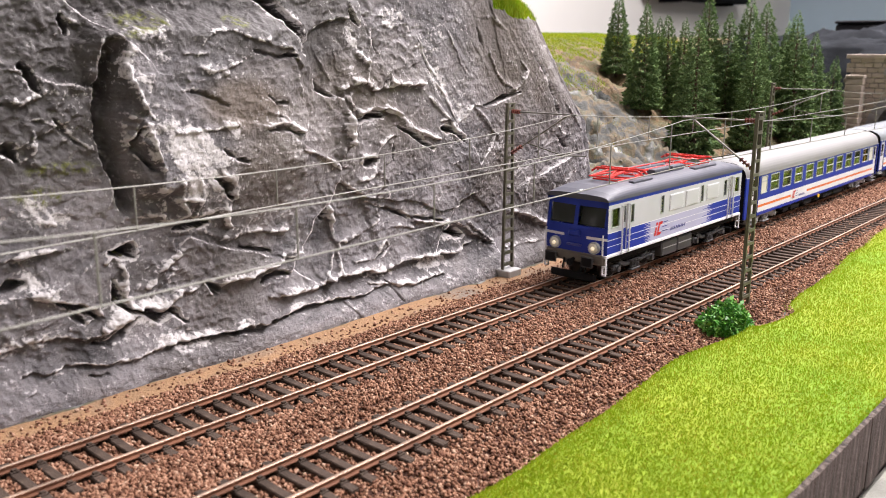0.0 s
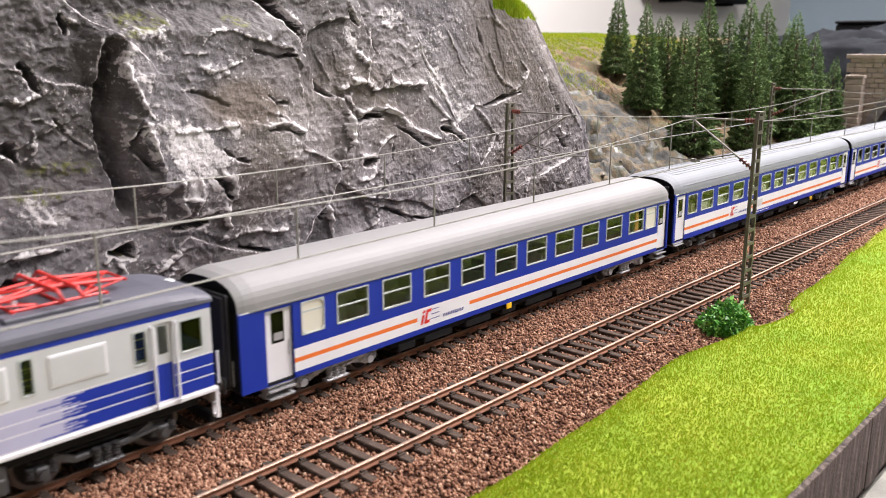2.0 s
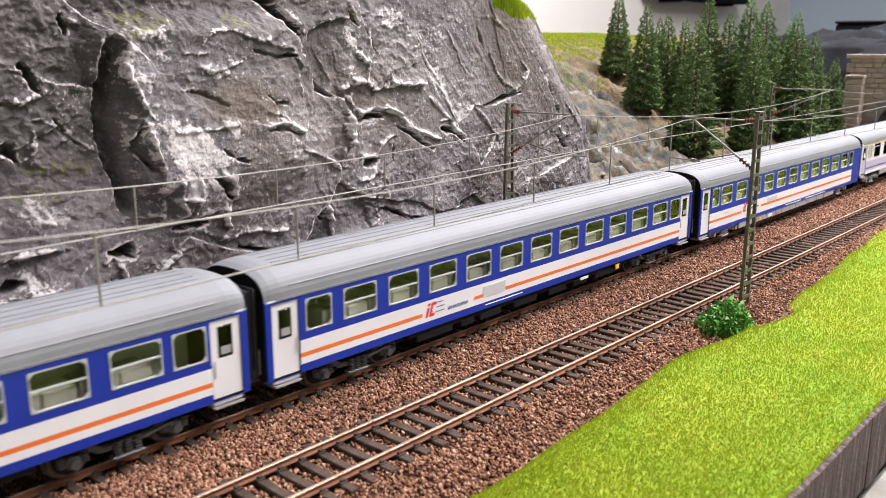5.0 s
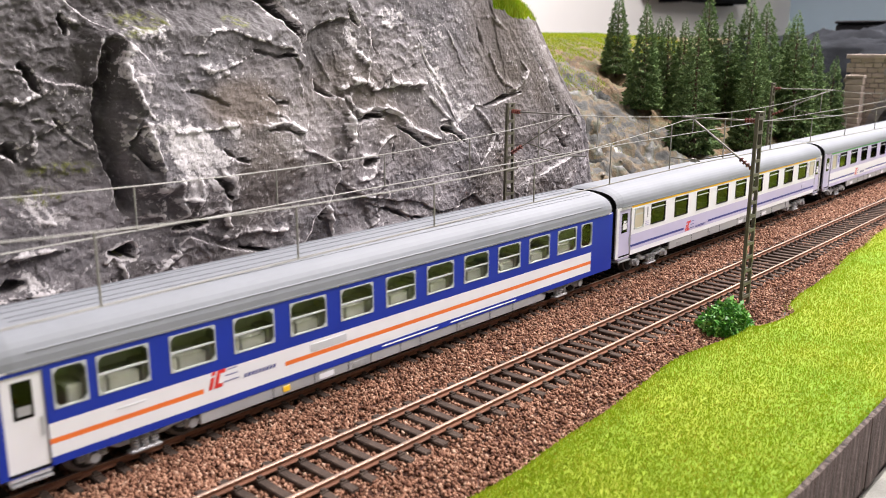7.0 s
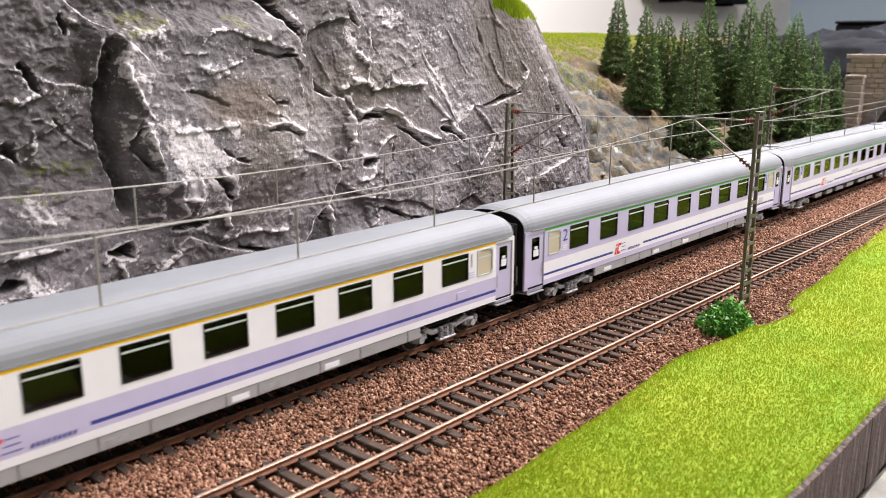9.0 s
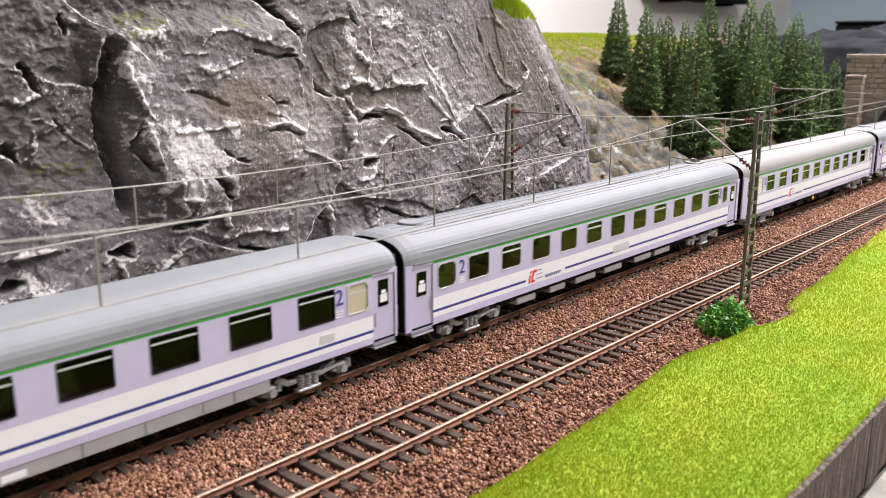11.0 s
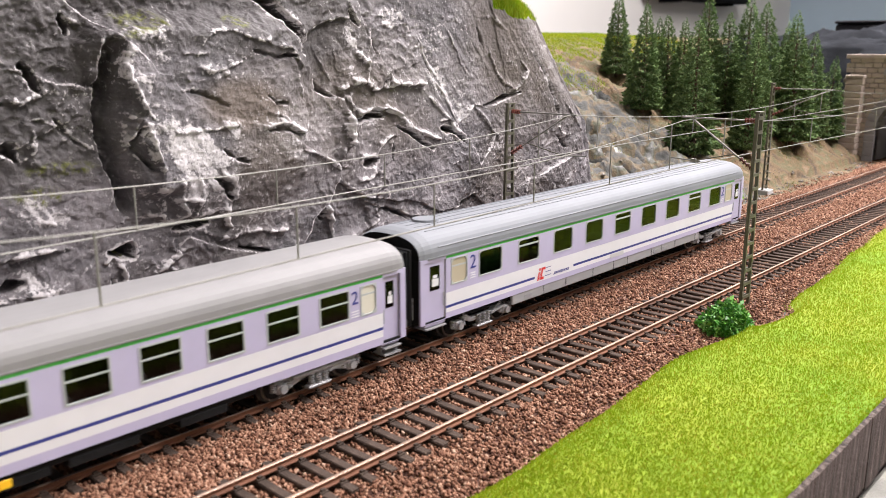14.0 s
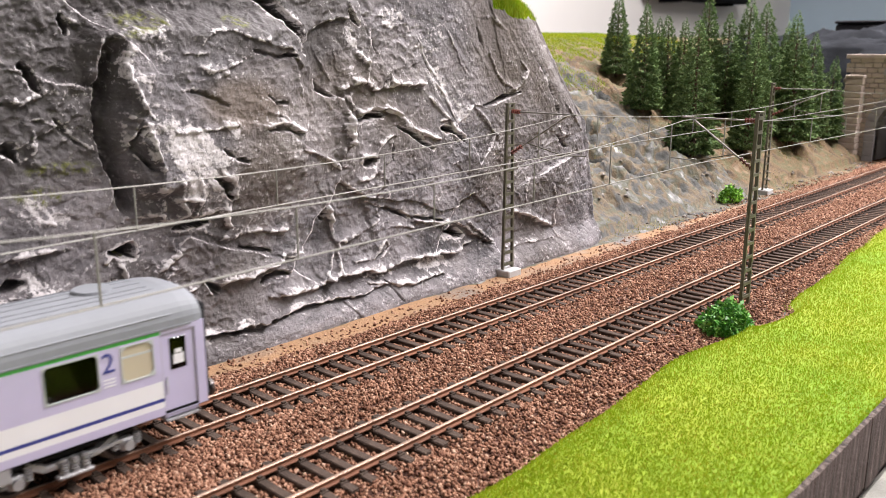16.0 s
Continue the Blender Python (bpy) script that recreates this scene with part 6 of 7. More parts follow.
def text_mesh(body, size, m):
    """Raised lettering from the built-in font, upright in the x-z plane."""
    cu = bpy.data.curves.new("digit", "FONT")
    cu.body, cu.size, cu.extrude, cu.align_x, cu.align_y = body, size, 0.00005, "CENTER", "CENTER"
    tmp = bpy.data.objects.new("digit", cu)
    scene.collection.objects.link(tmp)
    me = bpy.data.meshes.new_from_object(tmp.evaluated_get(bpy.context.evaluated_depsgraph_get()))
    bpy.data.objects.remove(tmp)
    me.materials.clear()
    me.materials.append(m)
    return me


def logo_mesh():
    """A slanted red mark with thin blue lines and a row of small blue bars beside it."""
    if "logo" not in CACHE:
        g = Mesh()
        y = -0.00012

        def sl(x0, x1, z0, z1, m):
            k = 0.28
            g.poly([(x0 + k * z0, y, z0), (x1 + k * z0, y, z0), (x1 + k * z1, y, z1), (x0 + k * z1, y, z1)], m)
        r, b = M["red"], M["navy"]
        sl(0.0, 0.0012, 0.0, 0.0034, r), sl(0.0, 0.0012, 0.0040, 0.0051, r)
        sl(0.0018, 0.0030, 0.0, 0.0051, r), sl(0.0030, 0.0046, 0.0, 0.0011, r), sl(0.0030, 0.0046, 0.0040, 0.0051, r)
        for k in range(3):
            sl(0.0050, 0.0098 - 0.0007 * k, 0.0010 + 0.0017 * k, 0.0013 + 0.0017 * k, b)
        for k in range(9):
            sl(0.0118 + 0.0013 * k, 0.0126 + 0.0013 * k, 0.0004, 0.0016, b)
        CACHE["logo"] = g.data("logo")
    return CACHE["logo"]


# kind of coach: lower edge, eave, roof top, bands from below (to z, paint), window sill and head
KINDS = {
    "blue_short": dict(z0=0.0085, ze=0.0335, zt=0.0437, bands=((0.0104, "blue"), (0.0179, "white"), (0.0331, "blue"), (0.0335, "white")), sill=0.0216, head=0.0321, door="white", end="blue", stripe=(0.0134, 0.0148, "orange"), bogie="bar", ribs=False, style="square", seat="seat_mid", small="frosted", roof="roof_light"),
    "blue_long": dict(z0=0.0095, ze=0.0350, zt=0.0443, bands=((0.0122, "blue"), (0.0200, "white"), (0.0344, "blue"), (0.0350, "white")), sill=0.0226, head=0.0328, door="white", end="blue", stripe=(0.0144, 0.0158, "orange"), bogie="dark", ribs=True, style="split", seat="seat", small="plain"),
    "blue_skirt": dict(z0=0.0078, ze=0.0345, zt=0.0440, bands=((0.0100, "blue"), (0.0188, "white"), (0.0340, "blue"), (0.0345, "white")), sill=0.0222, head=0.0326, door="white", end="blue", stripe=(0.0134, 0.0148, "orange"), bogie="disc", ribs=True, style="split", seat="seat", small="plain", skirt=0.0042),
    "first": dict(z0=0.0112, ze=0.0356, zt=0.0443, bands=((0.0135, "white"), (0.0150, "lilac"), (0.0161, "navy"), (0.0211, "lilac"), (0.0342, "white"), (0.0356, "yellow")), sill=0.0234, head=0.0335, door="lilac", end="white", stripe=None, bogie="disc", ribs=False, style="dark", seat="seat_dark", small="beige", skirt=0.0068),
    "second_dark": dict(z0=0.0110, ze=0.0356, zt=0.0443, bands=((0.0132, "lilac"), (0.0149, "white"), (0.0159, "navy"), (0.0208, "white"), (0.0342, "lilac"), (0.0356, "green")), sill=0.0234, head=0.0335, door="lilac", end="lilac", stripe=None, bogie="disc", ribs=False, style="dark", seat="seat_dark", small="beige", skirt=0.0068),
    "second_open": dict(z0=0.0103, ze=0.0345, zt=0.0443, bands=((0.0130, "lilac"), (0.0148, "white"), (0.0158, "navy"), (0.0203, "white"), (0.0331, "lilac"), (0.0345, "green")), sill=0.0228, head=0.0324, door="lilac", end="lilac", stripe=None, bogie="disc", ribs=True, style="tan", seat="seat_tan", small="plain"),
    "second_short": dict(z0=0.0095, ze=0.0345, zt=0.0437, bands=((0.0122, "lilac"), (0.0147, "white"), (0.0157, "navy"), (0.0207, "white"), (0.0331, "lilac"), (0.0345, "green")), sill=0.0219, head=0.0320, door="lilac", end="lilac", stripe=None, bogie="bar", ribs=False, style="square_dark", seat="seat_dark", small="frosted", roof="roof_light"),
    "second_last": dict(z0=0.0110, ze=0.0352, zt=0.0443, bands=((0.0132, "lilac"), (0.0149, "white"), (0.0159, "navy"), (0.0208, "white"), (0.0338, "lilac"), (0.0352, "green")), sill=0.0234, head=0.0332, door="lilac", end="lilac", stripe=None, bogie="disc", ribs=True, style="vent_mix", seat="seat_dark", small="beige", skirt=0.0068),
}


def coach(kind, L, first, count, pitch, width, smalls, doors, label, digit="", logo_x=0.071, extras=()):
    k = KINDS[kind]
    root = thing("passenger_coach", label, "train car", group="coaches of the train")
    z0, ze, zt = k["z0"], k["ze"], k["zt"]
    sill, head = k["sill"], k["head"]
    wins = [(first + i * pitch, width, k["style"] if k["style"] not in ("tan", "vent_mix") else ("vent" if i % 3 == 1 else "plain") + ("_tan" if k["style"] == "tan" else "_dark"), sill, head) for i in range(count)]
    wins += [(x, w, k["small"], sill, head) for x, w in smalls]
    holes = [(x, x + w, a, b) for x, w, _, a, b in wins]
    dz0, dz1 = z0 - 0.0012, ze - 0.0014
    dholes = [(a, b, z0 - 1e-5, dz1) for a, b in doors]
    zs = sorted({z0, *(z for z, _ in k["bands"]), sill, head, dz1} | ({k["stripe"][0], k["stripe"][1]} if k["stripe"] else set()))
    zs = [z for z in zs if z0 <= z <= ze]
    gap = (logo_x - 0.0015, logo_x + 0.027)
    xs = sorted({0, L, *gap, *(h[0] for h in holes + dholes), *(h[1] for h in holes + dholes)})
    d_in = (min((b for a, b in doors if b < L / 2), default=0.012), max((a for a, b in doors if a > L / 2), default=L - 0.012)) if doors else (0.012, L - 0.012)

    def color(x, z):
        if (x < d_in[0] or x > d_in[1]) and z < ze - 0.0005:
            return k["end"]
        if k["stripe"] and k["stripe"][0] < z < k["stripe"][1] and not gap[0] < x < gap[1]:
            return k["stripe"][2]
        for top, c in k["bands"]:
            if z < top:
                if c == "navy" and gap[0] < x < gap[1]:
                    return "lilac" if kind == "first" else "white"
                return c
        return k["bands"][-1][1]
    for s in (-1, 1):
        g = Mesh()
        holes_panel(g, s * W, s, xs, zs, holes + dholes, color)
        part("side_wall", g, root)
    # ends, floor, dark underframe and an added black box for the shade below
    for x, d in ((0.0, 1), (L, -1)):
        g = Mesh()
        x0, x1 = sorted((x, x + d * 0.001))
        g.box(x0, x1, -W, -W + 0.0008, z0, ze, M[k["end"]])
        g.box(x0, x1, W - 0.0008, W, z0, ze, M[k["end"]])
        xa, xb = sorted((x + d * 0.0004, x + d * 0.0012))
        g.box(xa, xb, -W + 0.0008, W - 0.0008, z0, ze, M["under"])
        for yy in (-0.0125, 0.0125):
            g.tube((x - d * 0.0002, yy, z0 + 0.002), (x - d * 0.0002, yy, z0 + 0.010), 0.0002, M["frame"], 6)
        part("end_wall", g, root)
    g = Mesh()
    g.box(0.001, L - 0.001, -W + 0.0003, W - 0.0003, z0 + 0.0001, z0 + 0.0008, M["under"])
    g.box(0.062, L - 0.062, -0.0145, 0.0145, z0 - 0.0028, z0, M["under"], 0.0004)
    # Added black core that imitates the shade between the bogies.
    g.box(0.060, L - 0.060, -0.0100, 0.0100, 0.0045, z0 - 0.0026, M["under"], 0.0004)
    rng = random.Random(int(L * 1e5))
    boxes = M["skirt"] if kind == "second_open" else M["under"]
    if "skirt" not in k:
        x = 0.066
        while x < L - 0.075:
            w = rng.uniform(0.008, 0.02)
            g.box(x, x + w, -0.0150, -0.0045, z0 - 0.0048, z0 - 0.0020, boxes, 0.0004)
            g.box(x, x + w, 0.0045, 0.0150, z0 - 0.0048, z0 - 0.0020, boxes, 0.0004)
            x += w + rng.uniform(0.003, 0.012)
    part("underframe", g, root, "black underframe with equipment boxes and a black box imitating shade")
    if "skirt" in k:
        g = Mesh()
        for s in (-1, 1):
            y0, y1 = sorted((s * (W - 0.0002), s * (W - 0.0014)))
            g.box(0.054, L - 0.054, y0, y1, k["skirt"], z0, M["skirt"], 0.0003)
            x = 0.06
            while x < L - 0.075:
                w = rng.uniform(0.010, 0.024)
                yy = s * (W - 0.0002)
                ya, yb = sorted((yy, yy + s * 0.00015))
                if rng.random() < 0.4:
                    g.box(x + 0.002, x + 0.008, ya, yb, k["skirt"] + 0.0008, k["skirt"] + 0.0026, M["white"] if rng.random() < 0.5 else M["bogie"])
                g.box(x + w, x + w + 0.0002, ya, yb, k["skirt"], z0, M["bogie_dark"])
                x += w
        part("skirt", g, root, "grey panelled underfloor skirt")
    me, crest = roof_mesh(L, ze, zt, M[k.get("roof", "roof")])
    roof = part("roof", me, root, "silver-grey ribbed roof" if k["ribs"] else "smooth silver-grey roof")
    if k["ribs"]:
        g = Mesh()
        g.bar((0.0096, 0, 0), (L - 0.0096, 0, 0), 0.0004, 0.0004, M["roof"])
        rib = g.data("rib")
        for y, z in [c for c in crest if abs(c[0]) < 0.0105] + [crest[0], crest[-1]]:
            part("rib", rib, roof, at=pose(0, y, z, -40 * y / W))
    if kind in ("second_open", "second_last"):
        for x in (0.022, L - 0.022):
            g = Mesh()
            g.tube((x, 0.002, zt - 0.0016), (x, 0.002, zt + 0.0008), 0.0058, M["roof"], 20, 0.0050)
            part("roof_ventilator", g, root)
    # interior
    g = Mesh()
    dark = k["seat"] == "seat_dark"
    lining = M["inner_dark"] if dark or k["seat"] == "seat_tan" else M["inner"]
    for yy in (-0.0062, 0.0062):
        g.box(0.014, L - 0.014, yy - 0.0002, yy + 0.0002, z0 + 0.0008, ze, lining)
    g.box(0.014, L - 0.014, -W + 0.002, W - 0.002, z0 + 0.0009, z0 + 0.003, lining)
    sm = M[k["seat"]]
    lift = {"seat": 0.0042, "seat_tan": 0.0028, "seat_mid": 0.003}.get(k["seat"], 0.001)
    x = first - 0.003
    while x < L - 0.03:
        g.box(x, x + 0.0016, -W + 0.0016, W - 0.0016, z0 + 0.003, sill + 0.0058, sm, 0.0005)
        g.box(x + 0.0016, x + 0.006, -W + 0.0016, W - 0.0016, z0 + 0.003, sill + lift, sm, 0.0005)
        g.box(x - 0.0044, x, -W + 0.0016, W - 0.0016, z0 + 0.003, sill + lift, sm, 0.0005)
        if k["seat"] == "seat":
            low = rng.uniform(0.0030, 0.0040)
            g.box(x + 0.0064, x + pitch - 0.0050, -W + 0.0018, W - 0.0018, z0 + 0.003, sill + low, sm, 0.0005)
        x += pitch
    part("seats", g, root, "rows of seats behind the windows")
    if kind == "blue_short":
        g = Mesh()
        x = first + (count - 1) * pitch
        g.box(x + width * 0.58, x + width * 0.80, -W + 0.0011, -W + 0.0015, sill, head, M["brown"], 0.0001)
        part("curtain", g, root, "tan curtain behind a window")
    for x, w, st, a, b in wins:
        for s in (-1, 1):
            add_window(root, x + w / 2, (a + b) / 2, w, b - a, st, s * W, s)
    # doors with their own window and step
    for a, b in doors:
        for s in (-1, 1):
            w = b - a
            inset = 0.0005 if "short" not in kind else 0.0011
            g = Mesh()
            y0, y1 = sorted((s * (W - inset), s * (W - inset - 0.0008)))
            wa, wb = a + w * 0.26, b - w * 0.26
            wz0, wz1 = (sill - 0.0005, head - 0.0012)
            for x0, x1, p, q in ((a, wa, dz0, dz1), (wb, b, dz0, dz1), (wa, wb, dz0, wz0), (wa, wb, wz1, dz1)):
                g.box(x0, x1, y0, y1, p, q, M[k["door"]])
            for xx in (a + 0.0002, b - 0.0002):
                g.box(xx - 0.00015, xx + 0.00015, y0 - 0.0001, y1 + 0.0001, dz0, dz1, M["skirt"])
            dr = part("door", g, root, "%s entrance door" % ("white" if k["door"] == "white" else "lilac"))
            g = Mesh()
            yy = s * (W - inset)
            ya, yb = sorted((yy + s * 0.0002, yy - s * 0.0006))
            g.box(wa, wb, ya, yb, wz0, wz1, M["glass_dark"], 0.0003)
            part("door_pane", g, dr)
            g = Mesh()
            ya, yb = sorted((yy + s * 0.00022, yy + s * 0.0003))
            if k["door"] == "lilac":
                g.box(wa + 0.0009, wb - 0.0009, ya, yb, wz0 + 0.0016, wz0 + 0.0044, M["white"])
                g.box(wa + 0.0015, wb - 0.0015, yb - 0.00001, yb + 0.00003, wz0 + 0.0046, wz0 + 0.0058, M["white"])
            else:
                g.box(wa + 0.0008, wb - 0.0008, ya, yb, wz0 + 0.0010, wz0 + 0.0034, M["skirt"])
            part("notice", g, dr, "small pale notice on the door pane")
            g = Mesh()
            hx = b - 0.0012 if a < L / 2 else a + 0.0012
            g.tube((hx, yy + s * 0.0004, 0.0165), (hx, yy + s * 0.0004, 0.0215), 0.0002, M["frame"], 6)
            part("handle", g, dr)
            g = Mesh()
            y0, y1 = sorted((s * 0.0105, s * (W + 0.0004)))
            g.box(a + 0.0002, b - 0.0002, y0, y1, z0 - 0.0022, z0 - 0.0017, M["bogie"])
            if "short" in kind:
                g.box(a + 0.0004, b - 0.0004, y0, y1, z0 - 0.0046, z0 - 0.0041, M["bogie"])
                for xx in (a + 0.0003, b - 0.0005):
                    g.box(xx, xx + 0.0002, y0 + 0.002, y1 - 0.002, z0 - 0.0046, z0, M["bogie"])
            part("step", g, root, "grey entrance step")
    for x in (0.038, L - 0.038):
        add_bogie(root, x, k["bogie"])
    # gangway bellows, buffers
    for x, d in ((0.0, -1), (L, 1)):
        g = Mesh()
        for j in range(3):
            x0, x1 = sorted((x + d * (0.0003 + j * 0.0010), x + d * (0.0011 + j * 0.0010)))
            e = 0.0007 * (j % 2)
            g.box(x0, x1, -0.0125 - e, 0.0125 + e, 0.0108, 0.0385 + e, M["bellows"], 0.0012)
        part("gangway_bellows", g, root, "black rubber gangway bellows")
        add_buffers(root, x, d)
    # markings
    part("logo", logo_mesh(), root, "red slanted emblem with blue lines", at=pose(logo_x, -W, 0.0138 if kind != "blue_short" else 0.0118))
    if digit:
        for x in (smalls[0][0] + smalls[0][1] + 0.0034, smalls[-1][0] - (0.0034 if "short" not in kind else 0.0025)):
            part("class_number", text_mesh(digit, 0.0075 if "short" not in kind else 0.0062, M["navy"] if digit == "2" else M["skirt"]), root, at=pose(x, -W - 0.00012, head - 0.0035, 90))
            g = Mesh()
            for j in range(3):
                g.box(x - 0.0016, x + 0.0016, -W - 0.0001, -W + 0.0001, sill + 0.0002 + j * 0.0009, sill + 0.0006 + j * 0.0009, M["lilac"] if kind == "first" else M["white"])
            part("marking_bars", g, root)
    for x, z, w, h, c in extras:
        g = Mesh()
        g.box(x, x + w, -W - 0.00012, -W + 0.0003, z, z + h, M[c], 0.00008)
        part("marking_plate", g, root)
    return root


def pantograph(root, x, d, z):
    """Folded diamond pantograph on insulators: base frame, four crossed arms, two collector bows."""
    r = M["red"]
    g = Mesh()
    for y in (-0.0065, 0.0065):
        g.tube((x - 0.013, y, z + 0.0016), (x + 0.013, y, z + 0.0016), 0.0005, r, 6)
    for e in (-1, 0, 1):
        g.tube((x + e * 0.0125, -0.0075, z + 0.0016), (x + e * 0.0125, 0.0075, z + 0.0016), 0.0005, r, 6)
    p = part("pantograph", g, root, "folded bright red pantograph")
    for e in (-1, 1):
        for y in (-0.0065, 0.0065):
            g = Mesh()
            g.line([(x + e * 0.006, y * 0.9, z + 0.002), (x + e * 0.019, y * 0.75, z + 0.0038), (x - e * 0.002, y * 0.7, z + 0.0056)], 0.00055, r)
            part("arm", g, p)
            g = Mesh()
            g.line([(x + e * 0.006, y * 0.9, z + 0.002), (x + e * 0.019, -y * 0.75, z + 0.0038), (x - e * 0.002, y * 0.3, z + 0.0054)], 0.00042, r)
            part("brace", g, p)
        g = Mesh()
        g.tube((x + e * 0.019, -0.006, z + 0.0038), (x + e * 0.019, 0.006, z + 0.0038), 0.0004, r, 6)
        part("knee_bar", g, p)
        g = Mesh()
        g.line([(x + e * 0.0026, -0.0142, z + 0.0040), (x + e * 0.0026, -0.0115, z + 0.0058), (x + e * 0.0026, 0.0115, z + 0.0058), (x + e * 0.0026, 0.0142, z + 0.0040)], 0.0006, r)
        part("collector", g, p)
        for s in (-1, 1):
            g = Mesh()
            g.tube((x + e * 0.0125, s * 0.0065, z - 0.0008), (x + e * 0.0125, s * 0.0065, z + 0.0014), 0.0007, M["white"], 10)
            for j in range(3):
                g.tube((x + e * 0.0125, s * 0.0065, z - 0.0008 + j * 0.0008), (x + e * 0.0125, s * 0.0065, z - 0.0003 + j * 0.0008), 0.0011, M["white"], 10)
            part("insulator", g, p, "white ribbed insulator")


def locomotive():
    L, w = 0.153, 0.0170
    z0, ze, zt = 0.0142, 0.0398, 0.0455
    root = thing("electric_locomotive", "blue and grey electric locomotive with red folded pantographs", "locomotive")
    holes = []
    for a, b, c, d in ((0.0030, 0.0105, 0.0272, 0.0366), (0.0205, 0.0245, 0.0272, 0.0366), (0.0520, 0.0555, 0.0275, 0.0370), (0.0985, 0.1020, 0.0275, 0.0370), (0.1285, 0.1325, 0.0272, 0.0366), (0.1425, 0.150, 0.0272, 0.0366)):
        holes.append((a, b, c, d))
    doors = ((0.0128, 0.0182), (0.1348, 0.1402))
    dh = [(a, b, 0.0152, 0.0372) for a, b in doors]
    lines = [0.0186, 0.0189, 0.0216, 0.0219, 0.0250, 0.0254]
    zs = sorted({z0, 0.0152, 0.0168, 0.0252, 0.0272, 0.0275, 0.0366, 0.0370, 0.0372, 0.0382, ze, *lines} | {0.0156 + 0.0003 * k for k in range(32)})
    xs = sorted({0, L, *(h[0] for h in holes + dh), *(h[1] for h in holes + dh)} | {0.030 + 0.0012 * k for k in range(11)} | {0.108 + 0.0012 * k for k in range(11)})

    def color(x, z):
        if z < 0.0152:
            return "white"
        if z > 0.0382:
            return "blue"
        if z > 0.0256:
            return "loco_grey"
        if any(a < z < b for a, b in zip(lines[::2], lines[1::2])):
            return "white"
        row = int((z - 0.0150) / 0.0003)
        reach = 0.0345 + 0.0105 * ((row * 0.618) % 1)
        far = 0.1145 - 0.0105 * ((row * 0.618 + 0.3) % 1)
        if x < reach or x > far:
            return "blue"
        if z > 0.0250:
            return "loco_grey"
        return "loco_fade"
    for s in (-1, 1):
        g = Mesh()
        holes_panel(g, s * w, s, xs, zs, holes + dh, color)
        part("side_wall", g, root)
        for a, b, c, d in holes:
            add_window(root, (a + b) / 2, (c + d) / 2, b - a, d - c, "plain_square", s * w, s)
        for a, b in doors:
            g = Mesh()
            y0, y1 = sorted((s * (w - 0.0006), s * (w - 0.0016)))
            g.box(a, b, y0, y1, 0.0152, 0.0256, M["blue"])
            g.box(a, b, y0, y1, 0.0256, 0.0372, M["loco_grey"])
            dr = part("cab_door", g, root)
            g = Mesh()
            yy = s * (w - 0.0006)
            y0, y1 = sorted((yy, yy + s * 0.0002))
            g.box(a + 0.0014, b - 0.0012, y0, y1, 0.0285, 0.0362, M["glass_dark"], 0.0003)
            part("door_pane", g, dr)
            for x in (a - 0.0008, b + 0.0008):
                g = Mesh()
                g.tube((x, s * (w + 0.0009), 0.0138), (x, s * (w + 0.0009), 0.0368), 0.00042, M["white"], 8)
                g.tube((x, s * (w + 0.0009), 0.0368), (x, s * w, 0.0368), 0.0004, M["white"], 8)
                part("handrail", g, root, "white door handrail")
        # louvred panels
        for a in (0.0615, 0.0800, 0.1055):
            g = Mesh()
            y0, y1 = sorted((s * w, s * (w + 0.0003)))
            g.box(a, a + 0.0155, y0, y1, 0.0278, 0.0362, M["white"], 0.0002)
            yb = sorted((s * (w + 0.0003), s * (w + 0.00042)))
            g.box(a + 0.0006, a + 0.0149, yb[0], yb[1], 0.0284, 0.0356, M["loco_grey"], 0.0001)
            part("side_panel", g, root)
        g = Mesh()
        y0, y1 = sorted((s * (w - 0.003), s * (w + 0.0004)))
        g.box(-0.001, L + 0.001, y0, y1, 0.0134, 0.0147, M["white"], 0.0002)
        part("sill_beam", g, root, "white sill beam")
    # cab fronts
    for x, d in ((0.0, -1), (L, 1)):
        g = Mesh()

        def X(z):
            return x + d * 0.0 + d * (-0.0024 * max(0, (z - 0.0262)) / 0.0135)
        zz = [0.0147, 0.0215, 0.0228, 0.0262, 0.0275, 0.0365, ze]
        yy = [-w, -0.0150, -0.0062, -0.0011, 0.0011, 0.0062, 0.0150, w]
        for a, b in zip(zz, zz[1:]):
            for p, q in zip(yy, yy[1:]):
                win = a == 0.0275 and 0.002 < abs(p + q) / 2 < 0.0155
                if win:
                    ins = d * 0.0006
                    g.poly([(X(a) - ins, p, a), (X(a) - ins, q, a), (X(b) - ins, q, b), (X(b) - ins, p, b)], M["glass_black"])
                    continue
                c = "blue"
                if a == 0.0215 and abs(p + q) / 2 > 0.007:
                    c = "white"
                bulge = lambda y: d * 0.0012 * (1 - (y / w) ** 2)
                g.poly([(X(a) + bulge(p), p, a), (X(a) + bulge(q), q, a), (X(b) + bulge(q), q, b), (X(b) + bulge(p), p, b)], M[c])
        g.poly([(X(z), s * w, z) for s, z in ((-1, ze), (1, ze), (1, ze - 0.0002), (-1, ze - 0.0002))], M["blue"])
        x0, x1 = sorted((x + d * 0.0010, x + d * 0.0026))
        g.box(x0, x1, -0.0032, 0.0032, 0.0222, 0.0250, M["blue"], 0.0006)
        g.box(x0, x1, -0.0040, 0.0040, 0.0176, 0.0186, M["navy"], 0.0002)
        part("cab_front", g, root, "blue cab front with dark windscreens")
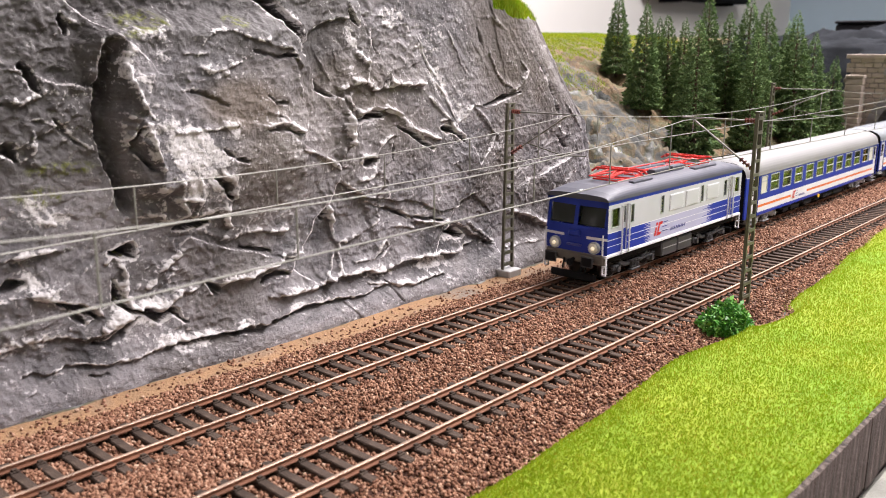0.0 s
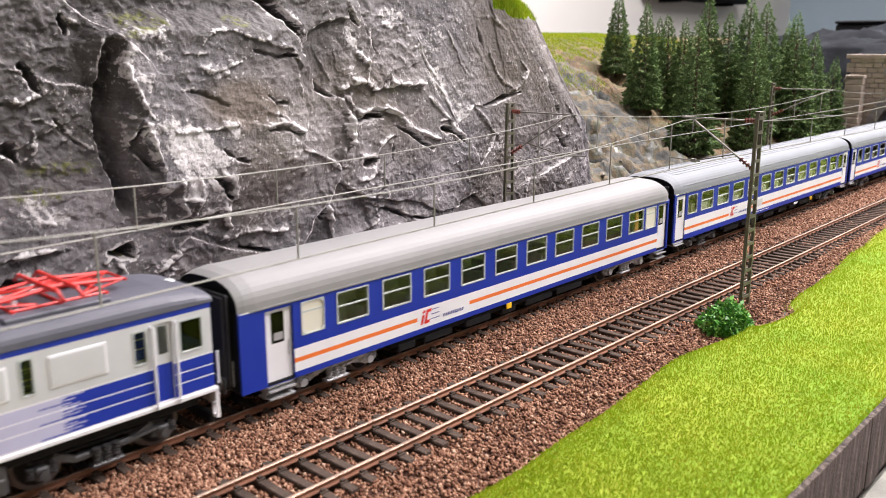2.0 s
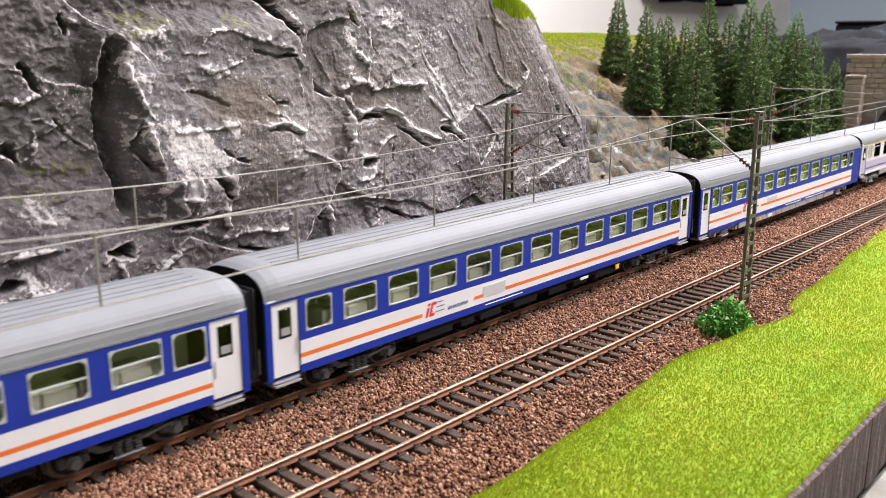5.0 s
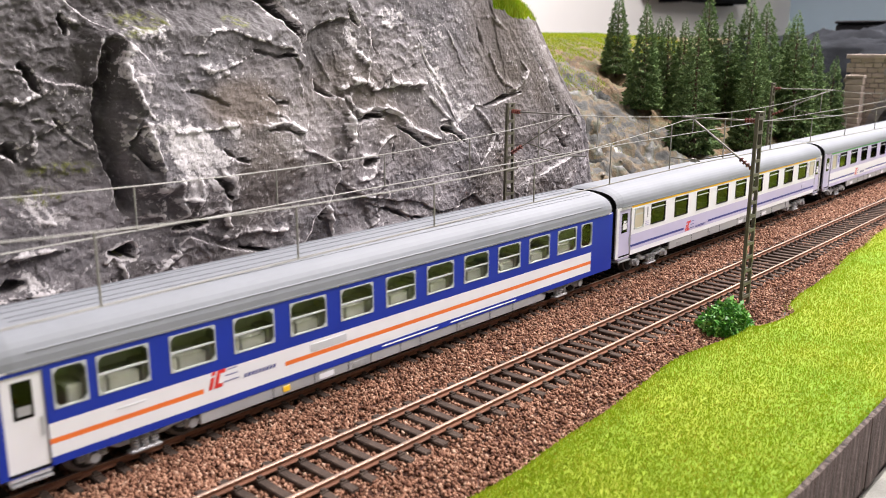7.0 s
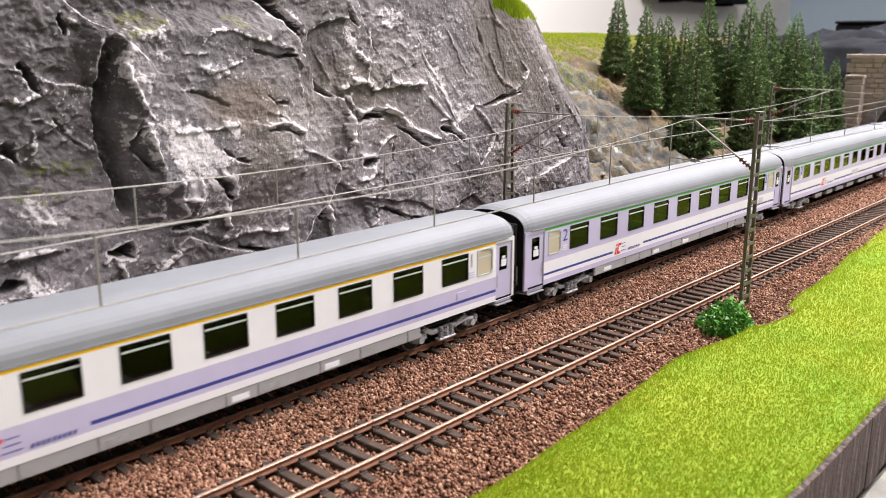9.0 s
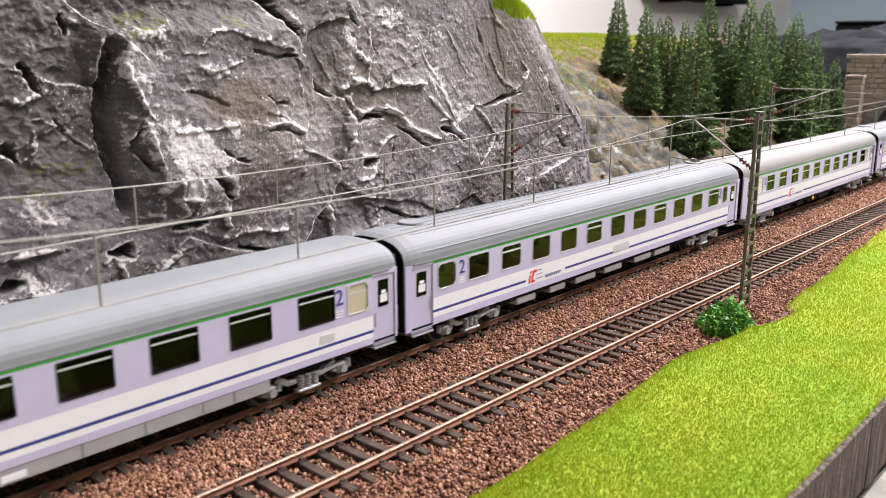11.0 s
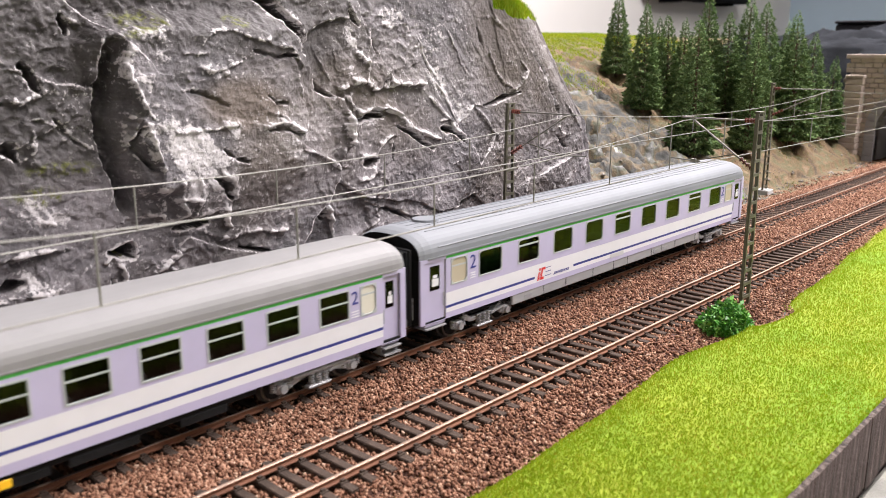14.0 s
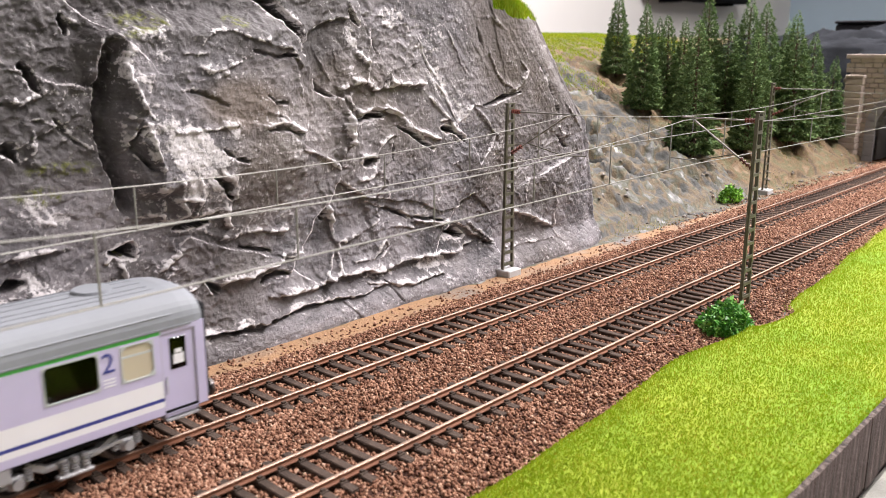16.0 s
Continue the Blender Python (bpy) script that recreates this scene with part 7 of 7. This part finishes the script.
        for s in (-1, 1):
            g = Mesh()
            xx = x + d * 0.0012
            g.tube((xx - d * 0.001, s * 0.0108, 0.0178), (xx + d * 0.0010, s * 0.0108, 0.0178), 0.0029, M["frame"], 18)
            g.tube((xx + d * 0.0010, s * 0.0108, 0.0178), (xx + d * 0.0014, s * 0.0108, 0.0178), 0.0023, M["lamp_glass"], 18, 0.0016)
            if d < 0:
                g.tube((xx + d * 0.0014, s * 0.0108, 0.0178), (xx + d * 0.0018, s * 0.0108, 0.0178), 0.0008, M["lit_bulb"], 12)
            part("headlight", g, root, "round headlight in a pale rim")
            g = Mesh()
            g.tube((x + d * 0.0022, s * 0.0158, 0.0150), (x + d * 0.0022, s * 0.0158, 0.0246), 0.0004, M["white"], 8)
            part("handrail", g, root, "white corner handrail")
            g = Mesh()
            y0, y1 = sorted((s * 0.0150, s * 0.0172))
            x0, x1 = sorted((x, x + d * 0.0012))
            for p, q in ((0.0052, 0.0060), (0.0090, 0.0098)):
                g.box(x0, x1, y0, y1, p, q, M["white"])
            for yy_ in (y0, y1 - 0.0004):
                g.box(x0, x1, yy_, yy_ + 0.0004, 0.0052, 0.0140, M["white"])
            part("corner_step", g, root, "white corner step")
        g = Mesh()
        g.tube((X(ze) - d * 0.002, 0, ze + 0.0018), (X(ze) + d * 0.0012, 0, ze + 0.0016), 0.0022, M["frame"], 16)
        g.tube((X(ze) + d * 0.0012, 0, ze + 0.0016), (X(ze) + d * 0.0016, 0, ze + 0.0016), 0.0017, M["lamp_glass"], 16)
        part("top_headlight", g, root, "round headlight on the cab roof")
        g = Mesh()
        x0, x1 = sorted((x - d * 0.001, x + d * 0.0018))
        g.box(x0, x1, -w + 0.001, w - 0.001, 0.0098, 0.0147, M["loco_buffer"], 0.0006)
        part("buffer_beam", g, root, "dark grey-brown buffer beam")
        for s in (-1, 1):
            g = Mesh()
            xx = x + d * 0.0018
            g.tube((xx, s * 0.0101, 0.0118), (xx + d * 0.0042, s * 0.0101, 0.0118), 0.0013, M["under"], 12)
            g.box(*sorted((xx + d * 0.0042, xx + d * 0.0048)), s * 0.0101 - 0.0033, s * 0.0101 + 0.0033, 0.0092, 0.0144, M["bogie_dark"], 0.0003)
            g.box(*sorted((xx + d * 0.0048, xx + d * 0.0051)), s * 0.0101 - 0.0027, s * 0.0101 + 0.0027, 0.0098, 0.0138, M["under"], 0.0001)
            part("buffer", g, root, "square dark buffer")
        g = Mesh()
        x0, x1 = sorted((x + d * 0.001, x + d * 0.0026))
        g.box(x0, x1, -0.0125, 0.0125, 0.0016, 0.0052, M["under"], 0.0006)
        g.tube((x + d * 0.0015, 0, 0.0112), (x + d * 0.0052, 0, 0.0105), 0.0009, M["under"], 8)
        g.box(*sorted((x + d * 0.004, x + d * 0.0062)), -0.0011, 0.0011, 0.0088, 0.0116, M["under"], 0.0003)
        for yb in (-0.005, 0.005, -0.0075):
            g.tube((x + d * 0.002, yb, 0.0112), (x + d * 0.0032, yb, 0.0062), 0.0005, M["rubber"], 6)
        part("coupling_gear", g, root, "black coupling, hoses and snow guard")
    # roof
    g = Mesh()
    n = 18
    sec = []
    for x, k in ((-0.0008, 1.0), (0.004, 0.55), (0.012, 0.15), (0.022, 0.0), (L - 0.022, 0.0), (L - 0.012, 0.15), (L - 0.004, 0.55), (L + 0.0008, 1.0)):
        row = []
        for j in range(n + 1):
            a = math.pi * j / n
            c, si = math.cos(a), math.sin(a)
            row.append((x, (w + 0.0003) * math.copysign(abs(c) ** 0.55, c), ze + (zt - ze) * abs(si) ** 0.75 * (1 - 0.55 * k)))
        sec.append(row)
    for a, b in zip(sec, sec[1:]):
        for j in range(n):
            g.poly([a[j], b[j], b[j + 1], a[j + 1]], M["loco_roof"])
    g.poly(sec[0], M["loco_roof"]), g.poly(sec[-1][::-1], M["loco_roof"])
    part("roof", g, root, "dark grey rounded roof", smooth=True)
    for a, b, y0, y1, h in ((0.060, 0.078, -0.0085, -0.0015, 0.0026), (0.080, 0.094, -0.0085, -0.0015, 0.0026), (0.062, 0.092, 0.002, 0.009, 0.0022), (0.098, 0.126, -0.0128, -0.0092, 0.0004), (0.030, 0.05, -0.0128, -0.0098, 0.0004)):
        g = Mesh()
        g.box(a, b, y0, y1, zt - 0.0012, zt + h, M["loco_roof"], 0.0004)
        part("roof_hatch", g, root)
    for y in (-0.0045, 0.0045):
        g = Mesh()
        g.tube((0.050, y, zt + 0.0026), (0.104, y, zt + 0.0026), 0.0004, M["red"], 6)
        for x in (0.05, 0.058, 0.079, 0.096, 0.104):
            g.tube((x, y, zt - 0.0004), (x, y, zt + 0.0026), 0.0007, M["white"], 8)
        part("roof_conductor", g, root, "red roof conductor on insulators")
    pantograph(root, 0.0385, 1, zt - 0.0014)
    pantograph(root, L - 0.038, -1, zt - 0.0014)
    # underside
    g = Mesh()
    g.box(0.004, L - 0.004, -w + 0.002, w - 0.002, 0.0100, 0.0136, M["under"], 0.0005)
    part("underframe", g, root)
    for a, b in ((0.0585, 0.0755), (0.0765, 0.0935)):
        for s in (-1, 1):
            g = Mesh()
            y0, y1 = sorted((s * 0.006, s * (w - 0.0012)))
            g.box(a, b, y0, y1, 0.0040, 0.0118, M["bogie_dark"], 0.0006)
            yb = sorted((s * (w - 0.0012), s * (w - 0.0009)))
            g.box(a + 0.001, b - 0.001, yb[0], yb[1], 0.0082, 0.0086, M["bogie"])
            part("battery_box", g, root, "dark grey equipment box")
    for x in (0.033, L - 0.033):
        add_bogie(root, x, "dark", 0.0345, 0.0070)
    root.scale = (0.951, 1, 1)
    part("logo", logo_mesh(), root, "red slanted emblem with blue lines", at=pose(0.046, -w, 0.0170) @ Matrix.Diagonal((1.5, 1, 1.3, 1)))
    return root


# front end of each car on the track at the clip's start
FRONTS = (0.3350, 0.4900, 0.7555, 1.0375, 1.3235, 1.6003, 1.8803, 2.1570, 2.4395, 2.7030)
RUN = ((0.0, 0.0013), (0.5, 0.0901), (1.0, 0.1775), (1.5, 0.2670), (2.0, 0.3561), (2.5, 0.4453), (3.0, 0.5341), (3.5, 0.6270), (4.0, 0.7140), (4.2, 0.7490), (6.3, 1.1330), (6.5, 1.1686), (7.0, 1.2578), (7.5, 1.3439), (8.0, 1.4341),
       (8.5, 1.5205), (9.0, 1.6090), (9.2, 1.6450), (11.3, 2.0085), (11.5, 2.0451), (12.0, 2.1340), (12.5, 2.2241), (13.0, 2.3136), (13.5, 2.4055), (14.0, 2.4932), (14.5, 2.5837), (15.0, 2.6747), (15.5, 2.7646), (16.0, 2.8550))


def train():
    d26 = ((0.0022, 0.0125), (0.263, 0.2733))
    P = 0.0203
    cars = [locomotive()]
    cars.append(coach("blue_short", 0.2593, 0.0370, 10, P, 0.0138, ((0.0226, 0.0091), (0.2358, 0.0100)), ((0.0092, 0.0195), (0.2484, 0.2582)), "blue and white coach with orange stripe and smooth silver roof", "", 0.0757, ((0.126, 0.0062, 0.003, 0.0022, "yellow"),)))
    for n in range(2):
        cars.append(coach("blue_long", 0.2755, 0.0306, 11, P, 0.0145, ((0.0150, 0.0105), (0.2513, 0.0104)), d26, "blue and white coach with orange stripe, white doors and ribbed roof", "", 0.0690, ((0.1015, 0.0142, 0.014, 0.0045, "loco_grey"), (0.2, 0.0066, 0.003, 0.0022, "yellow"), (0.17, 0.0072, 0.006, 0.0012, "white"), (0.103, 0.0108, 0.024, 0.0004, "white"))))
    cars.append(coach("blue_skirt", 0.2730, 0.0257, 11, P, 0.0142, ((0.0145, 0.0086), (0.2468, 0.0086)), ((0.0022, 0.0125),), "blue and white coach with orange stripe and long grey skirt", "", 0.0570, ((0.094, 0.0152, 0.015, 0.0025, "loco_grey"), (0.125, 0.0086, 0.028, 0.0005, "white"), (0.16, 0.0086, 0.040, 0.0005, "white"), (0.030, 0.0168, 0.008, 0.0004, "loco_grey"), (0.083, 0.0052, 0.0025, 0.0018, "yellow"))))
    cars.append(coach("first", 0.2727, 0.0323, 9, 0.0247, 0.0145, ((0.0163, 0.0090), (0.2498, 0.0092)), ((0.0024, 0.0135), (0.2612, 0.2716)), "white and lilac first class coach with yellow stripe and dark windows", "1", 0.0702, ((0.238, 0.0165, 0.006, 0.003, "lilac"),)))
    cars.append(coach("second_dark", 0.2725, 0.0323, 9, 0.0247, 0.0145, ((0.0163, 0.0090), (0.2498, 0.0092)), ((0.0024, 0.0135), (0.2612, 0.2716)), "lilac and white second class coach with green stripe and dark windows", "2", 0.0702, ((0.238, 0.0165, 0.006, 0.003, "loco_grey"),)))
    cars.append(coach("second_open", 0.2760, 0.0335, 11, P, 0.0125, ((0.0165, 0.0100), (0.2542, 0.0061)), ((0.0030, 0.0140), (0.2630, 0.2735)), "lilac and white second class coach with green stripe and tan seats", "2", 0.0715, ((0.138, 0.015, 0.0145, 0.0035, "loco_grey"),)))
    cars.append(coach("second_short", 0.2560, 0.0348, 10, P, 0.0124, ((0.0194, 0.0093), (0.2349, 0.0070)), ((0.0067, 0.0155), (0.2450, 0.2535)), "lilac and white second class coach with smooth roof and folding doors", "2", 0.0730, ((0.119, 0.0062, 0.003, 0.0022, "yellow"),)))
    cars.append(coach("second_last", 0.2745, 0.0323, 9, 0.0247, 0.0140, ((0.0163, 0.0090), (0.2498, 0.0092)), ((0.0024, 0.0135), (0.2612, 0.2716)), "last lilac and white coach with green stripe and ribbed roof", "2", 0.0702, ((0.128, 0.0128, 0.012, 0.002, "loco_grey"),)))
    return cars


room()
terrain()
fascia()
verge()
ballast()
tracks()
cliff()
portal()
tunnel_hill()
overhead_line()
plants()
CARS = train()


def motions():
    """The train runs towards -x on its straight track."""
    for car, front in zip(CARS, FRONTS):
        walk(car, [(t, pose(front - s, 0, 0)) for t, s in RUN])


motions()
